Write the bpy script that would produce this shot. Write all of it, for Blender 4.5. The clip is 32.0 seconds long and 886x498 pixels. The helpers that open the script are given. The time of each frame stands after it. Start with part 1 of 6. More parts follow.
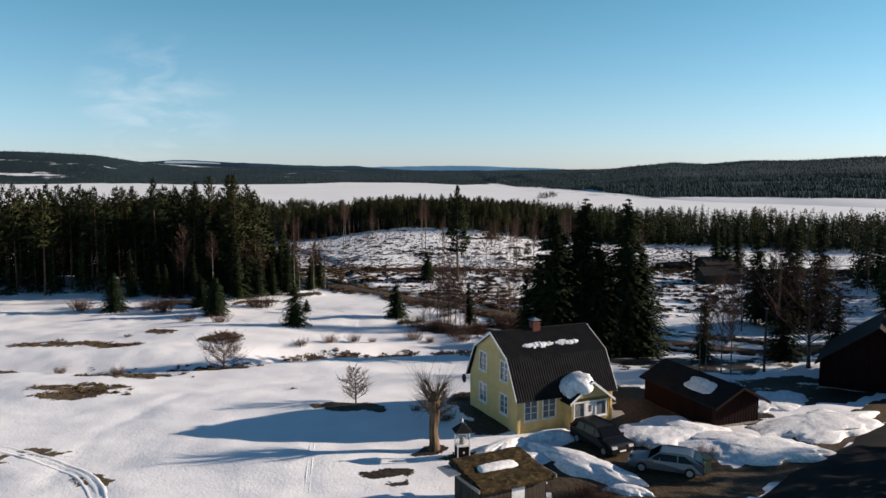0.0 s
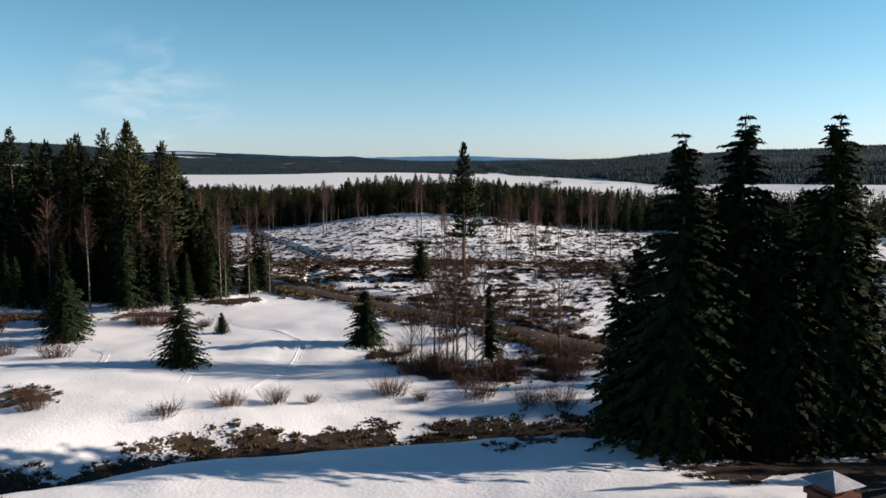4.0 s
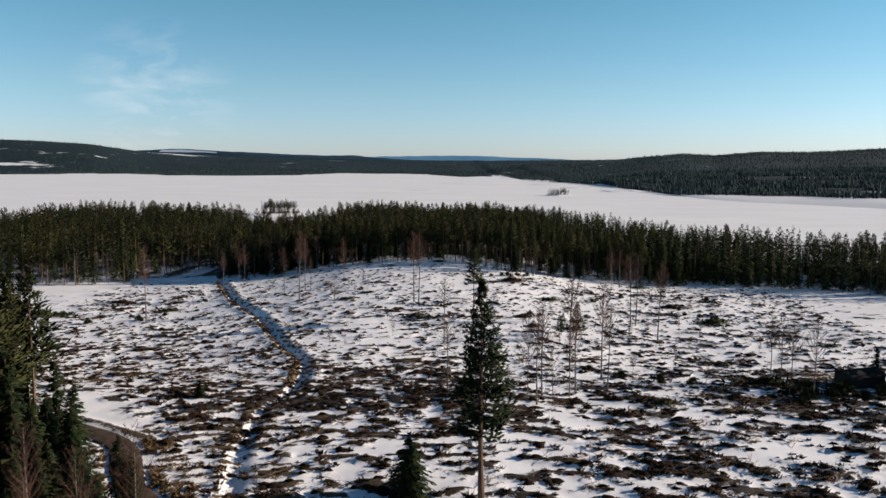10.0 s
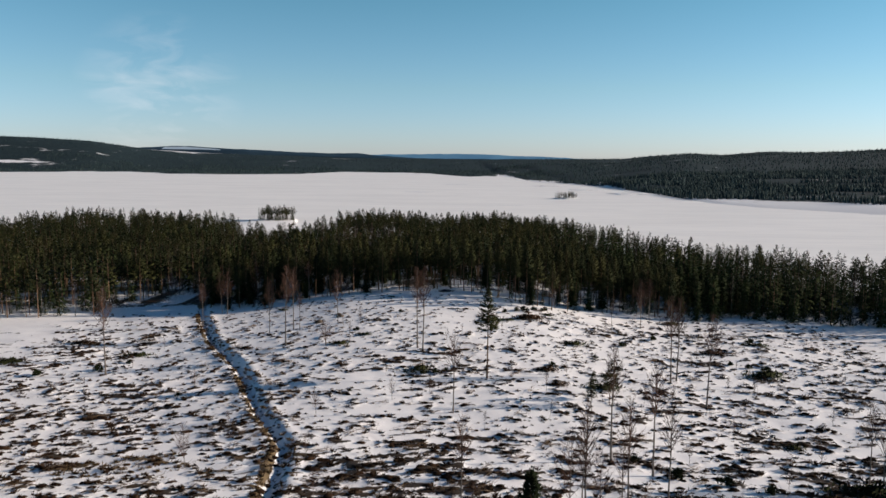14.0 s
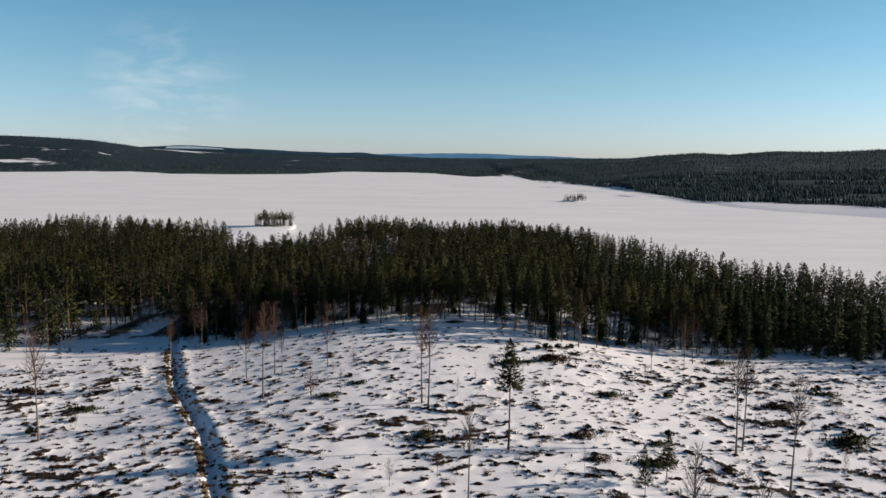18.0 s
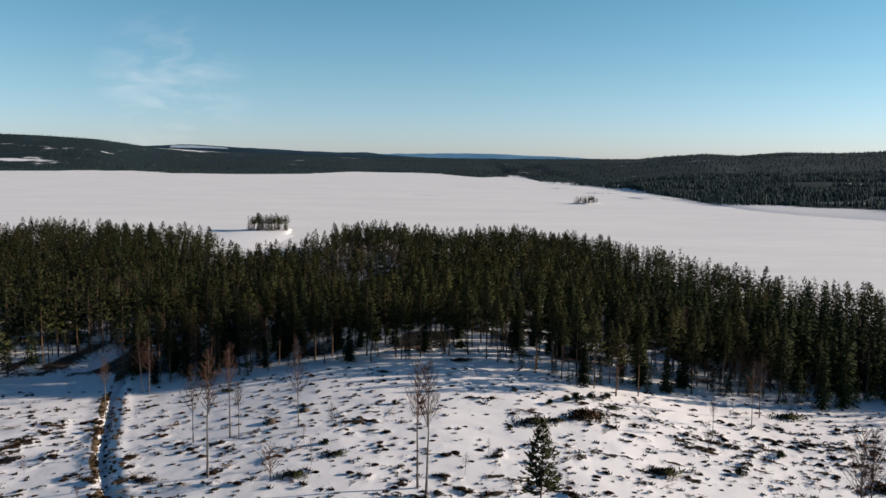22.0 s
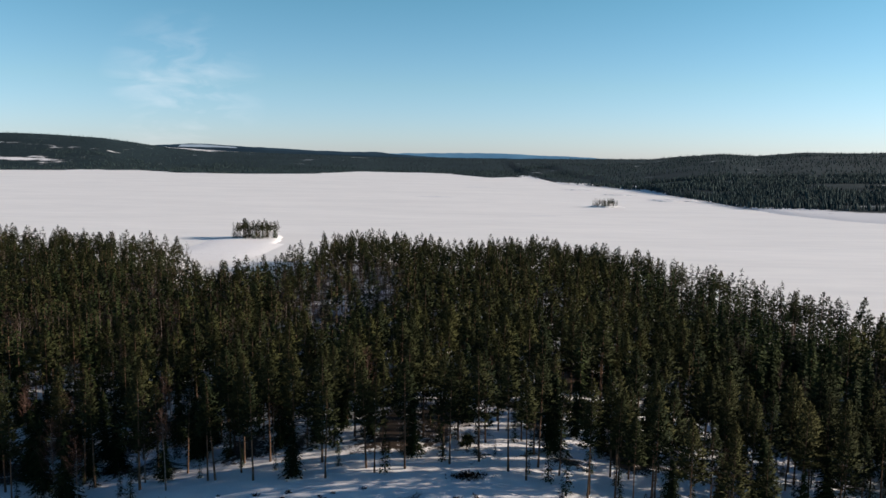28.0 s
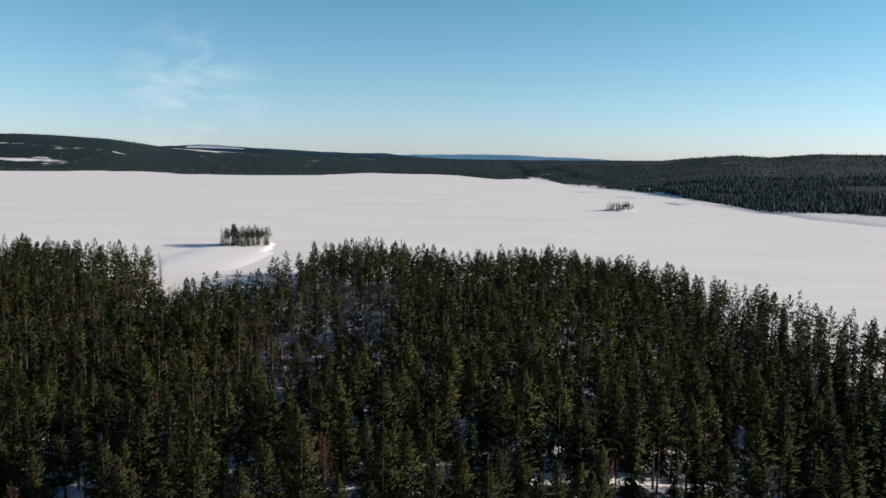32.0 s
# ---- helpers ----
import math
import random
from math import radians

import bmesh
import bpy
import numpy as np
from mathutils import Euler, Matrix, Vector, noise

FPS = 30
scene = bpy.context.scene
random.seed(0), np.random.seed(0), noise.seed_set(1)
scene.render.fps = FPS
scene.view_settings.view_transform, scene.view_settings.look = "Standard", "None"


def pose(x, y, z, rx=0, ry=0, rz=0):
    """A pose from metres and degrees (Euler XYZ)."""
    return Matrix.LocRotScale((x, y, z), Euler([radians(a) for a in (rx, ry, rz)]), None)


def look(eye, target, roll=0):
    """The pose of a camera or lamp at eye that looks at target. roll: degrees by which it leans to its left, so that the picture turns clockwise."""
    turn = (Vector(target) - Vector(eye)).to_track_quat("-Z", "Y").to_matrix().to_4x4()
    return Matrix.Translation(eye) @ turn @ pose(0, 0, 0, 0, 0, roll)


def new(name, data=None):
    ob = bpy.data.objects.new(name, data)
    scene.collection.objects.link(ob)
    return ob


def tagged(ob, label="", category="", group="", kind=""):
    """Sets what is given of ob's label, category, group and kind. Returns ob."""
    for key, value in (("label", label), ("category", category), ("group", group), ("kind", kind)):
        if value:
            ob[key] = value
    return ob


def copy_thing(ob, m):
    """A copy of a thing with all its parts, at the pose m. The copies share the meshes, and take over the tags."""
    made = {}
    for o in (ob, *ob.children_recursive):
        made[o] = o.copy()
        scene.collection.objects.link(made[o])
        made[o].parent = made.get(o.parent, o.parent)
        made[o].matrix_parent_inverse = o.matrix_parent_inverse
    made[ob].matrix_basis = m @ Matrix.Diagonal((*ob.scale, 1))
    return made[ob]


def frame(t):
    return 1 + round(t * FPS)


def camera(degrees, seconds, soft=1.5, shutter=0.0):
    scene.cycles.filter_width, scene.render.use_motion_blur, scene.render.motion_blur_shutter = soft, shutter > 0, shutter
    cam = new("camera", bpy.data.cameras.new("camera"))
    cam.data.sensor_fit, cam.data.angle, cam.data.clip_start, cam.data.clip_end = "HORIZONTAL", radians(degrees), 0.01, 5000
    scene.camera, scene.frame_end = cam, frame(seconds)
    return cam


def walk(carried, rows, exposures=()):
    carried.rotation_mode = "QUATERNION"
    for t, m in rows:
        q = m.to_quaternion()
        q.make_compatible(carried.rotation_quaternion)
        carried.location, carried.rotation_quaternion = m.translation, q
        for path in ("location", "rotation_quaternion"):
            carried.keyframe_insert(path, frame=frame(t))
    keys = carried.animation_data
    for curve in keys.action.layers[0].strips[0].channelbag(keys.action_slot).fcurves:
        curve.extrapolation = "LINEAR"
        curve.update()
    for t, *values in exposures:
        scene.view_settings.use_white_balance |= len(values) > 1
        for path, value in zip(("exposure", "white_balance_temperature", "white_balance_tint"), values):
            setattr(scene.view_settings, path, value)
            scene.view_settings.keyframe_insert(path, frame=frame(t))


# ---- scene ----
cam = camera(60.0, 32.0)
PATH = [
    (0.0, pose(0.02, 0.00, 19.01, 84.38, -0.04, -0.09)),
    (1.0, pose(0.02, 11.23, 16.57, 84.16, 0.07, -0.13)),
    (2.0, pose(-0.05, 22.68, 14.24, 83.94, 0.17, -0.18)),
    (2.5, pose(-0.09, 28.59, 13.69, 83.84, 0.20, -0.20)),
    (4.5, pose(-0.11, 49.59, 13.63, 83.73, 0.07, -0.21)),
    (5.0, pose(-0.04, 53.79, 14.51, 83.72, 0.05, -0.21)),
    (6.0, pose(0.06, 61.61, 16.60, 83.70, 0.01, -0.21)),
    (7.0, pose(-0.00, 68.71, 18.78, 83.67, -0.03, -0.24)),
    (8.0, pose(0.12, 75.55, 20.90, 83.63, -0.09, -0.21)),
    (9.0, pose(-0.15, 82.28, 23.32, 83.60, -0.16, -0.12)),
    (10.0, pose(-0.15, 88.58, 26.12, 83.56, -0.25, -0.01)),
    (11.0, pose(-0.22, 94.61, 28.54, 83.54, -0.35, 0.07)),
    (12.0, pose(-0.43, 100.55, 29.78, 83.47, -0.43, 0.12)),
    (13.0, pose(-0.85, 107.07, 30.74, 83.42, -0.49, 0.18)),
    (14.0, pose(-1.20, 114.20, 31.75, 83.36, -0.49, 0.27)),
    (16.5, pose(-1.99, 131.92, 34.24, 83.32, -0.45, 0.50)),
    (17.0, pose(-2.15, 135.49, 34.40, 83.31, -0.46, 0.53)),
    (18.0, pose(-2.34, 142.80, 34.49, 83.28, -0.50, 0.59)),
    (19.0, pose(-2.52, 150.75, 34.56, 83.26, -0.56, 0.69)),
    (20.0, pose(-2.61, 159.10, 34.66, 83.26, -0.62, 0.80)),
    (21.0, pose(-2.53, 167.71, 34.71, 83.26, -0.66, 0.91)),
    (22.0, pose(-2.52, 176.56, 34.73, 83.28, -0.69, 1.01)),
    (23.0, pose(-2.53, 185.67, 34.75, 83.27, -0.69, 1.12)),
    (24.0, pose(-2.33, 194.96, 34.74, 83.29, -0.69, 1.28)),
    (25.0, pose(-2.09, 204.20, 34.49, 83.29, -0.70, 1.44)),
    (27.5, pose(-1.87, 226.99, 34.62, 83.25, -0.79, 1.76)),
    (28.0, pose(-1.86, 231.61, 34.62, 83.25, -0.79, 1.82)),
    (29.0, pose(-1.82, 240.83, 34.56, 83.23, -0.81, 1.98)),
    (30.0, pose(-1.73, 250.10, 34.60, 83.23, -0.82, 2.12)),
    (31.0, pose(-1.63, 259.13, 34.48, 83.28, -0.84, 2.27)),
    (32.0, pose(-1.52, 268.14, 34.33, 83.35, -0.84, 2.44)),
]
walk(cam, PATH, exposures=[(0.0, 0.62, 6530, 11), (6.0, 0.68, 6530, 11.2), (9.0, 0.62, 6570, 11), (13.0, 0.50, 6610, 11), (20.0, 0.48, 6610, 11), (25.0, 0.58, 6530, 11), (29.0, 0.66, 6530, 11.2), (32.0, 0.64, 6530, 11.2)])

# ---- sky and sun ----
SUN_ELEV, SUN_AZ = radians(16.3), radians(8.0)      # azimuth counted from +x towards +y
world = bpy.data.worlds.new("world")
scene.world = world
world.use_nodes = True
wn, wl = world.node_tree.nodes, world.node_tree.links
wn.clear()
w_out, w_bg = wn.new("ShaderNodeOutputWorld"), wn.new("ShaderNodeBackground")
w_sky = wn.new("ShaderNodeTexSky")
w_sky.sky_type = "NISHITA"
w_sky.sun_disc = False
w_sky.sun_elevation = SUN_ELEV
w_sky.sun_rotation = math.pi / 2 - SUN_AZ
w_sky.altitude = 300.0
w_sky.air_density, w_sky.dust_density, w_sky.ozone_density = 1.0, 0.3, 2.5
w_bg.inputs["Strength"].default_value = 0.09
# thin streaks of high cloud over the far left hills
w_co, w_map = wn.new("ShaderNodeTexCoord"), wn.new("ShaderNodeMapping")
w_map.inputs["Scale"].default_value = (9, 9, 26)
w_noise = wn.new("ShaderNodeTexNoise")
w_noise.inputs["Scale"].default_value, w_noise.inputs["Detail"].default_value, w_noise.inputs["Distortion"].default_value = 1.6, 8.0, 0.7
w_ramp = wn.new("ShaderNodeMapRange")
w_ramp.inputs["From Min"].default_value, w_ramp.inputs["From Max"].default_value = 0.42, 0.80
w_dist = wn.new("ShaderNodeVectorMath")
w_dist.operation = "DISTANCE"
w_dist.inputs[1].default_value = (-0.344, 0.936, 0.076)
w_near = wn.new("ShaderNodeMapRange")
w_near.inputs["From Min"].default_value, w_near.inputs["From Max"].default_value = 0.10, 0.01
w_mul, w_mul2 = wn.new("ShaderNodeMath"), wn.new("ShaderNodeMath")
w_mul.operation = w_mul2.operation = "MULTIPLY"
w_mul2.inputs[1].default_value = 0.55
w_mix = wn.new("ShaderNodeMixRGB")
w_mix.inputs["Color2"].default_value = (7.0, 7.2, 7.6, 1)
wl.new(w_co.outputs["Generated"], w_map.inputs["Vector"])
wl.new(w_map.outputs["Vector"], w_noise.inputs["Vector"])
wl.new(w_noise.outputs["Fac"], w_ramp.inputs["Value"])
wl.new(w_co.outputs["Generated"], w_dist.inputs[0])
wl.new(w_dist.outputs["Value"], w_near.inputs["Value"])
wl.new(w_ramp.outputs["Result"], w_mul.inputs[0])
wl.new(w_near.outputs["Result"], w_mul.inputs[1])
wl.new(w_mul.outputs[0], w_mul2.inputs[0])
wl.new(w_mul2.outputs[0], w_mix.inputs["Fac"])
# cool, clean air: less yellow in the band above the horizon
w_sep, w_band, w_cool = wn.new("ShaderNodeSeparateXYZ"), wn.new("ShaderNodeMapRange"), wn.new("ShaderNodeMixRGB")
wl.new(w_co.outputs["Generated"], w_sep.inputs[0])
wl.new(w_sep.outputs["Z"], w_band.inputs["Value"])
w_band.inputs["From Min"].default_value, w_band.inputs["From Max"].default_value = 0.0, 0.60
w_grade = wn.new("ShaderNodeValToRGB")
w_stops = w_grade.color_ramp.elements
w_stops.new(0.15), w_stops.new(0.34)
for w_e, (w_p, w_c) in zip(w_stops, ((0.0, (0.83, 0.965, 1.50)), (0.15, (0.76, 0.965, 1.12)), (0.34, (0.58, 0.935, 0.955)), (1.0, (0.25, 0.37, 0.465)))):
    w_e.position, w_e.color = w_p, (*w_c, 1)
wl.new(w_band.outputs["Result"], w_grade.inputs["Fac"])
w_cool.blend_type = "MULTIPLY"
w_cool.inputs["Fac"].default_value = 1.0
wl.new(w_sky.outputs["Color"], w_cool.inputs["Color1"])
wl.new(w_grade.outputs["Color"], w_cool.inputs["Color2"])
wl.new(w_cool.outputs["Color"], w_mix.inputs["Color1"])
wl.new(w_mix.outputs["Color"], w_bg.inputs["Color"])
wl.new(w_bg.outputs["Background"], w_out.inputs["Surface"])

sun = new("sun", bpy.data.lights.new("sun", "SUN"))
sun.data.energy, sun.data.angle, sun.data.color = 5.0, radians(0.53), (1.0, 0.85, 0.72)
S_DIR = Vector((math.cos(SUN_ELEV) * math.cos(SUN_AZ), math.cos(SUN_ELEV) * math.sin(SUN_AZ), math.sin(SUN_ELEV)))
sun.matrix_world = look(Vector((0, 0, 0)) + S_DIR * 100, (0, 0, 0))

# ---- number helpers ----
RNG = np.random.default_rng(7)
LATTICE = RNG.random((256, 256))


def ss(a, b, x):
    u = np.clip((np.asarray(x, float) - a) / (b - a), 0, 1)
    return u * u * (3 - 2 * u)


def vnoise(x, y):
    """Smooth lattice noise from 0 to 1."""
    xi, yi = np.floor(x).astype(int), np.floor(y).astype(int)
    u, v = x - xi, y - yi
    u, v = u * u * (3 - 2 * u), v * v * (3 - 2 * v)
    a, b = LATTICE[xi % 256, yi % 256], LATTICE[(xi + 1) % 256, yi % 256]
    c, d = LATTICE[xi % 256, (yi + 1) % 256], LATTICE[(xi + 1) % 256, (yi + 1) % 256]
    return (a * (1 - u) + b * u) * (1 - v) + (c * (1 - u) + d * u) * v


def fbm(x, y, octaves=4, gain=0.5):
    total, amp, s = 0.0, 1.0, 0.0
    for k in range(octaves):
        total = total + amp * vnoise(x * 2 ** k + 17.3 * k, y * 2 ** k + 41.7 * k)
        s += amp
        amp *= gain
    return total / s


def line_dist(x, y, pts):
    """Distance to a polyline, and the side (positive to the left of its run)."""
    best, side = np.full(np.shape(x), 1e9), np.zeros(np.shape(x))
    for (ax, ay), (bx, by) in zip(pts, pts[1:]):
        dx, dy = bx - ax, by - ay
        k = np.clip(((x - ax) * dx + (y - ay) * dy) / (dx * dx + dy * dy), 0, 1)
        d = np.hypot(x - ax - k * dx, y - ay - k * dy)
        s = dx * (y - ay) - dy * (x - ax)
        side = np.where(d < best, np.sign(s), side)
        best = np.minimum(best, d)
    return best, side


def inside(x, y, poly):
    x, y = np.asarray(x, float), np.asarray(y, float)
    odd = np.zeros(np.shape(x), bool)
    for (ax, ay), (bx, by) in zip(poly, poly[1:] + poly[:1]):
        if ay != by:
            odd ^= ((ay > y) != (by > y)) & (x < (bx - ax) * (y - ay) / (by - ay) + ax)
    return odd


# ---- plan ----
LAKE_Z = -14.0
FOREST_ROAD = [(60, 84), (40, 91), (24, 99), (14, 107.5), (6, 117), (-2, 124.5), (-10, 134), (-21, 145), (-27, 152), (-33, 165), (-44, 173), (-66, 177)]
DITCH = [(-70, 330), (-65, 312), (-54, 284), (-41, 260), (-31, 234), (-23.5, 217), (-21, 196)]
DITCH_LOW = [(-21, 196), (-22, 178), (-20.4, 162), (-17.5, 148), (-11, 141), (2, 130), (12, 119)]
STREAM = [(-120, 84), (-70, 80), (-40, 79), (-24, 79), (-14, 87), (-4, 90), (6, 92), (20, 96), (40, 88)]
RIGHT_WOOD = [(46, 66), (54, 82), (64, 108), (74, 135), (86, 165), (150, 180), (190, 40), (80, 0), (40, 24), (44, 51.5), (90, 58.5), (90, 65)]
LEFT_WOOD = [(-21.5, 143.5), (-30, 151), (-41, 165), (-62, 193), (-110, 228), (-420, 300), (-420, 118), (-76, 131), (-61, 132), (-46, 127), (-34, 127), (-27, 134)]
SHORE_X = [-900, -400, -190, -130, -118, -106, -80, -72, -60, -40, -14, -8, 5, 30, 52, 70, 80, 91, 106, 126, 176, 300, 900]
SHORE_Y = [800, 640, 588, 555, 556, 482, 482, 540, 590, 590, 560, 545, 575, 572, 546, 516, 484, 448, 410, 372, 338, 300, 260]
FAR_X = [-3500, -1300, -1000, -780, -600, -430, -370, -80, 60, 170, 190, 250, 285, 292, 310, 390, 420, 600, 1500, 4000]
FAR_Y = [1700, 2300, 2540, 2270, 2270, 2400, 2830, 2690, 2215, 2350, 1760, 1600, 1450, 980, 905, 800, 745, 675, 575, 440]
# the skyline: bearing (as the slope x/y) against the slope of the crest
CREST_B = [-2.0, -0.9, -0.58, -0.47, -0.39, -0.33, -0.27, -0.13, -0.06, 0.01, 0.09, 0.16, 0.23, 0.27, 0.32, 0.365, 0.42, 0.49, 0.58, 0.9, 2.0]
CREST_S = [.026, .026, .0235, .0185, .0080, .0050, .0030, -.0002, -.0010, -.0010, -.0010, -.0010, .0000, .0036, .0076, .0050, .0096, .0104, .0140, .022, .022]
CREST_R = [3600, 3600, 3600, 3700, 4300, 4500, 4500, 4600, 4600, 4700, 4600, 4300, 3900, 3600, 3500, 3500, 3400, 3300, 3300, 3300, 3300]


def shore_y(x):
    return np.interp(x, SHORE_X, SHORE_Y)


def ground_z(x, y):
    """Height of the land, before the roads are laid."""
    x, y = np.asarray(x, float), np.asarray(y, float)
    z = 0.3 - 2.4 * ss(60, 105, y) - 6.6 * ss(150, 235, y)
    z = z + 4.6 * np.exp(-((x + 5) / 45) ** 2 - ((y - 320) / 48) ** 2)
    z = z - 1.8 * ss(10, 60, np.abs(x + 5)) * ss(180, 240, y) - 3.0 * ss(340, 420, y)
    z = z + 0.9 * (fbm(x / 23, y / 23, 3) - 0.5) * ss(66, 100, y)
    z = z + 1.2 * np.exp(-((x + 30) / 14) ** 2 - ((y - 97) / 8) ** 2)
    d, _ = line_dist(x, y, STREAM)
    z = z - 1.9 * np.exp(-(d / 3.6) ** 2)
    d, _ = line_dist(x, y, DITCH)
    z = z - 0.85 * np.exp(-(d / 0.9) ** 2) + 0.15 * np.exp(-((d - 2.2) / 0.9) ** 2)
    d, _ = line_dist(x, y, DITCH_LOW)
    z = z - 0.45 * np.exp(-(d / 0.9) ** 2)
    near = np.maximum(-14.9, np.minimum(z, -14.0 + (shore_y(x) - y) * 0.12))
    spit = -14.9 + 1.7 * np.exp(-(((x + 126) / 26) ** 4 + ((y - 640) / 66) ** 4))
    near = np.maximum(near, spit)
    for ix, iy, rx, ry in ((143, 1040, 16, 22), (-40, 1202, 26, 10), (15, 1552, 30, 12), (262, 1180, 34, 60), (190, 1500, 30, 40)):
        near = np.maximum(near, -14.9 + 1.5 * np.exp(-(((x - ix) / rx) ** 2 + ((y - iy) / ry) ** 2)))
    r = np.hypot(x, y - 180)
    b = np.where(y > 200, x / np.maximum(y - 180, 20), np.sign(x) * 2)
    rc, cs = np.interp(b, CREST_B, CREST_R), np.interp(b, CREST_B, CREST_S)
    fy = np.interp(x, FAR_X, FAR_Y)
    top = 49 + rc * cs - 14
    t = np.clip((y - fy) / np.maximum(rc - fy * 1.02, 300), 0, 1)
    far = -14.3 + (top + 14) * (0.25 * t + 0.75 * ss(0.1, 1.0, t)) + 14 * ss(0, .15, t) * (fbm(x / 300, y / 300, 3) - 0.45) + 1.2 * ss(0, 20, y - fy) + 3.0 * ss(240, 480, x) * ss(0, 90, y - fy)
    return np.where(y > np.maximum(fy, shore_y(x) + 120), far, near)


def gz(x, y):
    return float(ground_z(np.array([x]), np.array([y]))[0])


# ---- materials ----
def material(name, rough=0.8, metal=0.0):
    m = bpy.data.materials.new(name)
    m.use_nodes = True
    n = m.node_tree.nodes
    b = n["Principled BSDF"]
    b.inputs["Roughness"].default_value, b.inputs["Metallic"].default_value = rough, metal
    return m, n, m.node_tree.links, b


def noise_node(n, l, scale, detail=4.0, vec=None, stretch=None, rough=0.5):
    t = n.new("ShaderNodeTexNoise")
    t.inputs["Scale"].default_value, t.inputs["Detail"].default_value, t.inputs["Roughness"].default_value = scale, detail, rough
    co = n.new("ShaderNodeTexCoord")
    src = co.outputs[vec or "Object"]
    if stretch:
        mp = n.new("ShaderNodeMapping")
        mp.inputs["Scale"].default_value = stretch
        l.new(src, mp.inputs["Vector"])
        src = mp.outputs["Vector"]
    l.new(src, t.inputs["Vector"])
    return t.outputs["Fac"]


def ramp_node(n, l, fac, stops):
    r = n.new("ShaderNodeValToRGB")
    e = r.color_ramp.elements
    while len(e) < len(stops):
        e.new(0.5)
    for k, (p, c) in enumerate(stops):
        e[k].position, e[k].color = p, (*c, 1)
    l.new(fac, r.inputs["Fac"])
    return r.outputs["Color"]


def mix_node(n, l, fac, a, b, blend="MIX"):
    m = n.new("ShaderNodeMixRGB")
    m.blend_type = blend
    for sock, v in (("Fac", fac), ("Color1", a), ("Color2", b)):
        if isinstance(v, (int, float)):
            m.inputs[sock].default_value = v
        elif isinstance(v, tuple):
            m.inputs[sock].default_value = (*v, 1)
        else:
            l.new(v, m.inputs[sock])
    return m.outputs["Color"]


def math_node(n, l, op, a, b=0.0, clamp=False):
    m = n.new("ShaderNodeMath")
    m.operation, m.use_clamp = op, clamp
    for k, v in enumerate((a, b)):
        if isinstance(v, (int, float)):
            m.inputs[k].default_value = v
        else:
            l.new(v, m.inputs[k])
    return m.outputs[0]


def bump_node(n, l, b, height, strength, distance):
    u = n.new("ShaderNodeBump")
    u.inputs["Strength"].default_value, u.inputs["Distance"].default_value = strength, distance
    l.new(height, u.inputs["Height"])
    l.new(u.outputs["Normal"], b.inputs["Normal"])


def simple(name, stops, scale, rough=0.8, metal=0.0, bump=0.3, stretch=None, fine=None, detail=4.0, dist=0.02):
    """A material with colour variation at two scales and a little relief."""
    m, n, l, b = material(name, rough, metal)
    b.inputs["Specular IOR Level"].default_value = 0.12 if rough >= 0.75 else 0.4
    big = noise_node(n, l, scale, detail, stretch=stretch)
    col = ramp_node(n, l, big, stops)
    small = noise_node(n, l, fine or scale * 9, 3.0, stretch=stretch)
    col = mix_node(n, l, 0.5, col, ramp_node(n, l, small, [(0.3, (0.6, 0.6, 0.6)), (0.7, (1.3, 1.3, 1.3))]), "MULTIPLY")
    l.new(col, b.inputs["Base Color"])
    bump_node(n, l, b, small, bump, dist)
    return m


def varied(name, low, high, rough=0.85, per="Object"):
    """Foliage and bark: the tint differs from piece to piece."""
    m, n, l, b = material(name, rough)
    if per == "Object":
        rnd = n.new("ShaderNodeObjectInfo").outputs["Random"]
    elif per == "Tint":
        tint = n.new("ShaderNodeAttribute")
        tint.attribute_name = "tint"
        rnd = tint.outputs["Fac"]
    else:
        rnd = n.new("ShaderNodeNewGeometry").outputs["Random Per Island"]
    col = ramp_node(n, l, rnd, [(0.0, low), (1.0, high)])
    nz = noise_node(n, l, 1.3, 3.0)
    col = mix_node(n, l, 0.6, col, ramp_node(n, l, nz, [(0.3, (0.55, 0.55, 0.55)), (0.7, (1.35, 1.35, 1.25))]), "MULTIPLY")
    l.new(col, b.inputs["Base Color"])
    b.inputs["Specular IOR Level"].default_value = 0.04
    return m


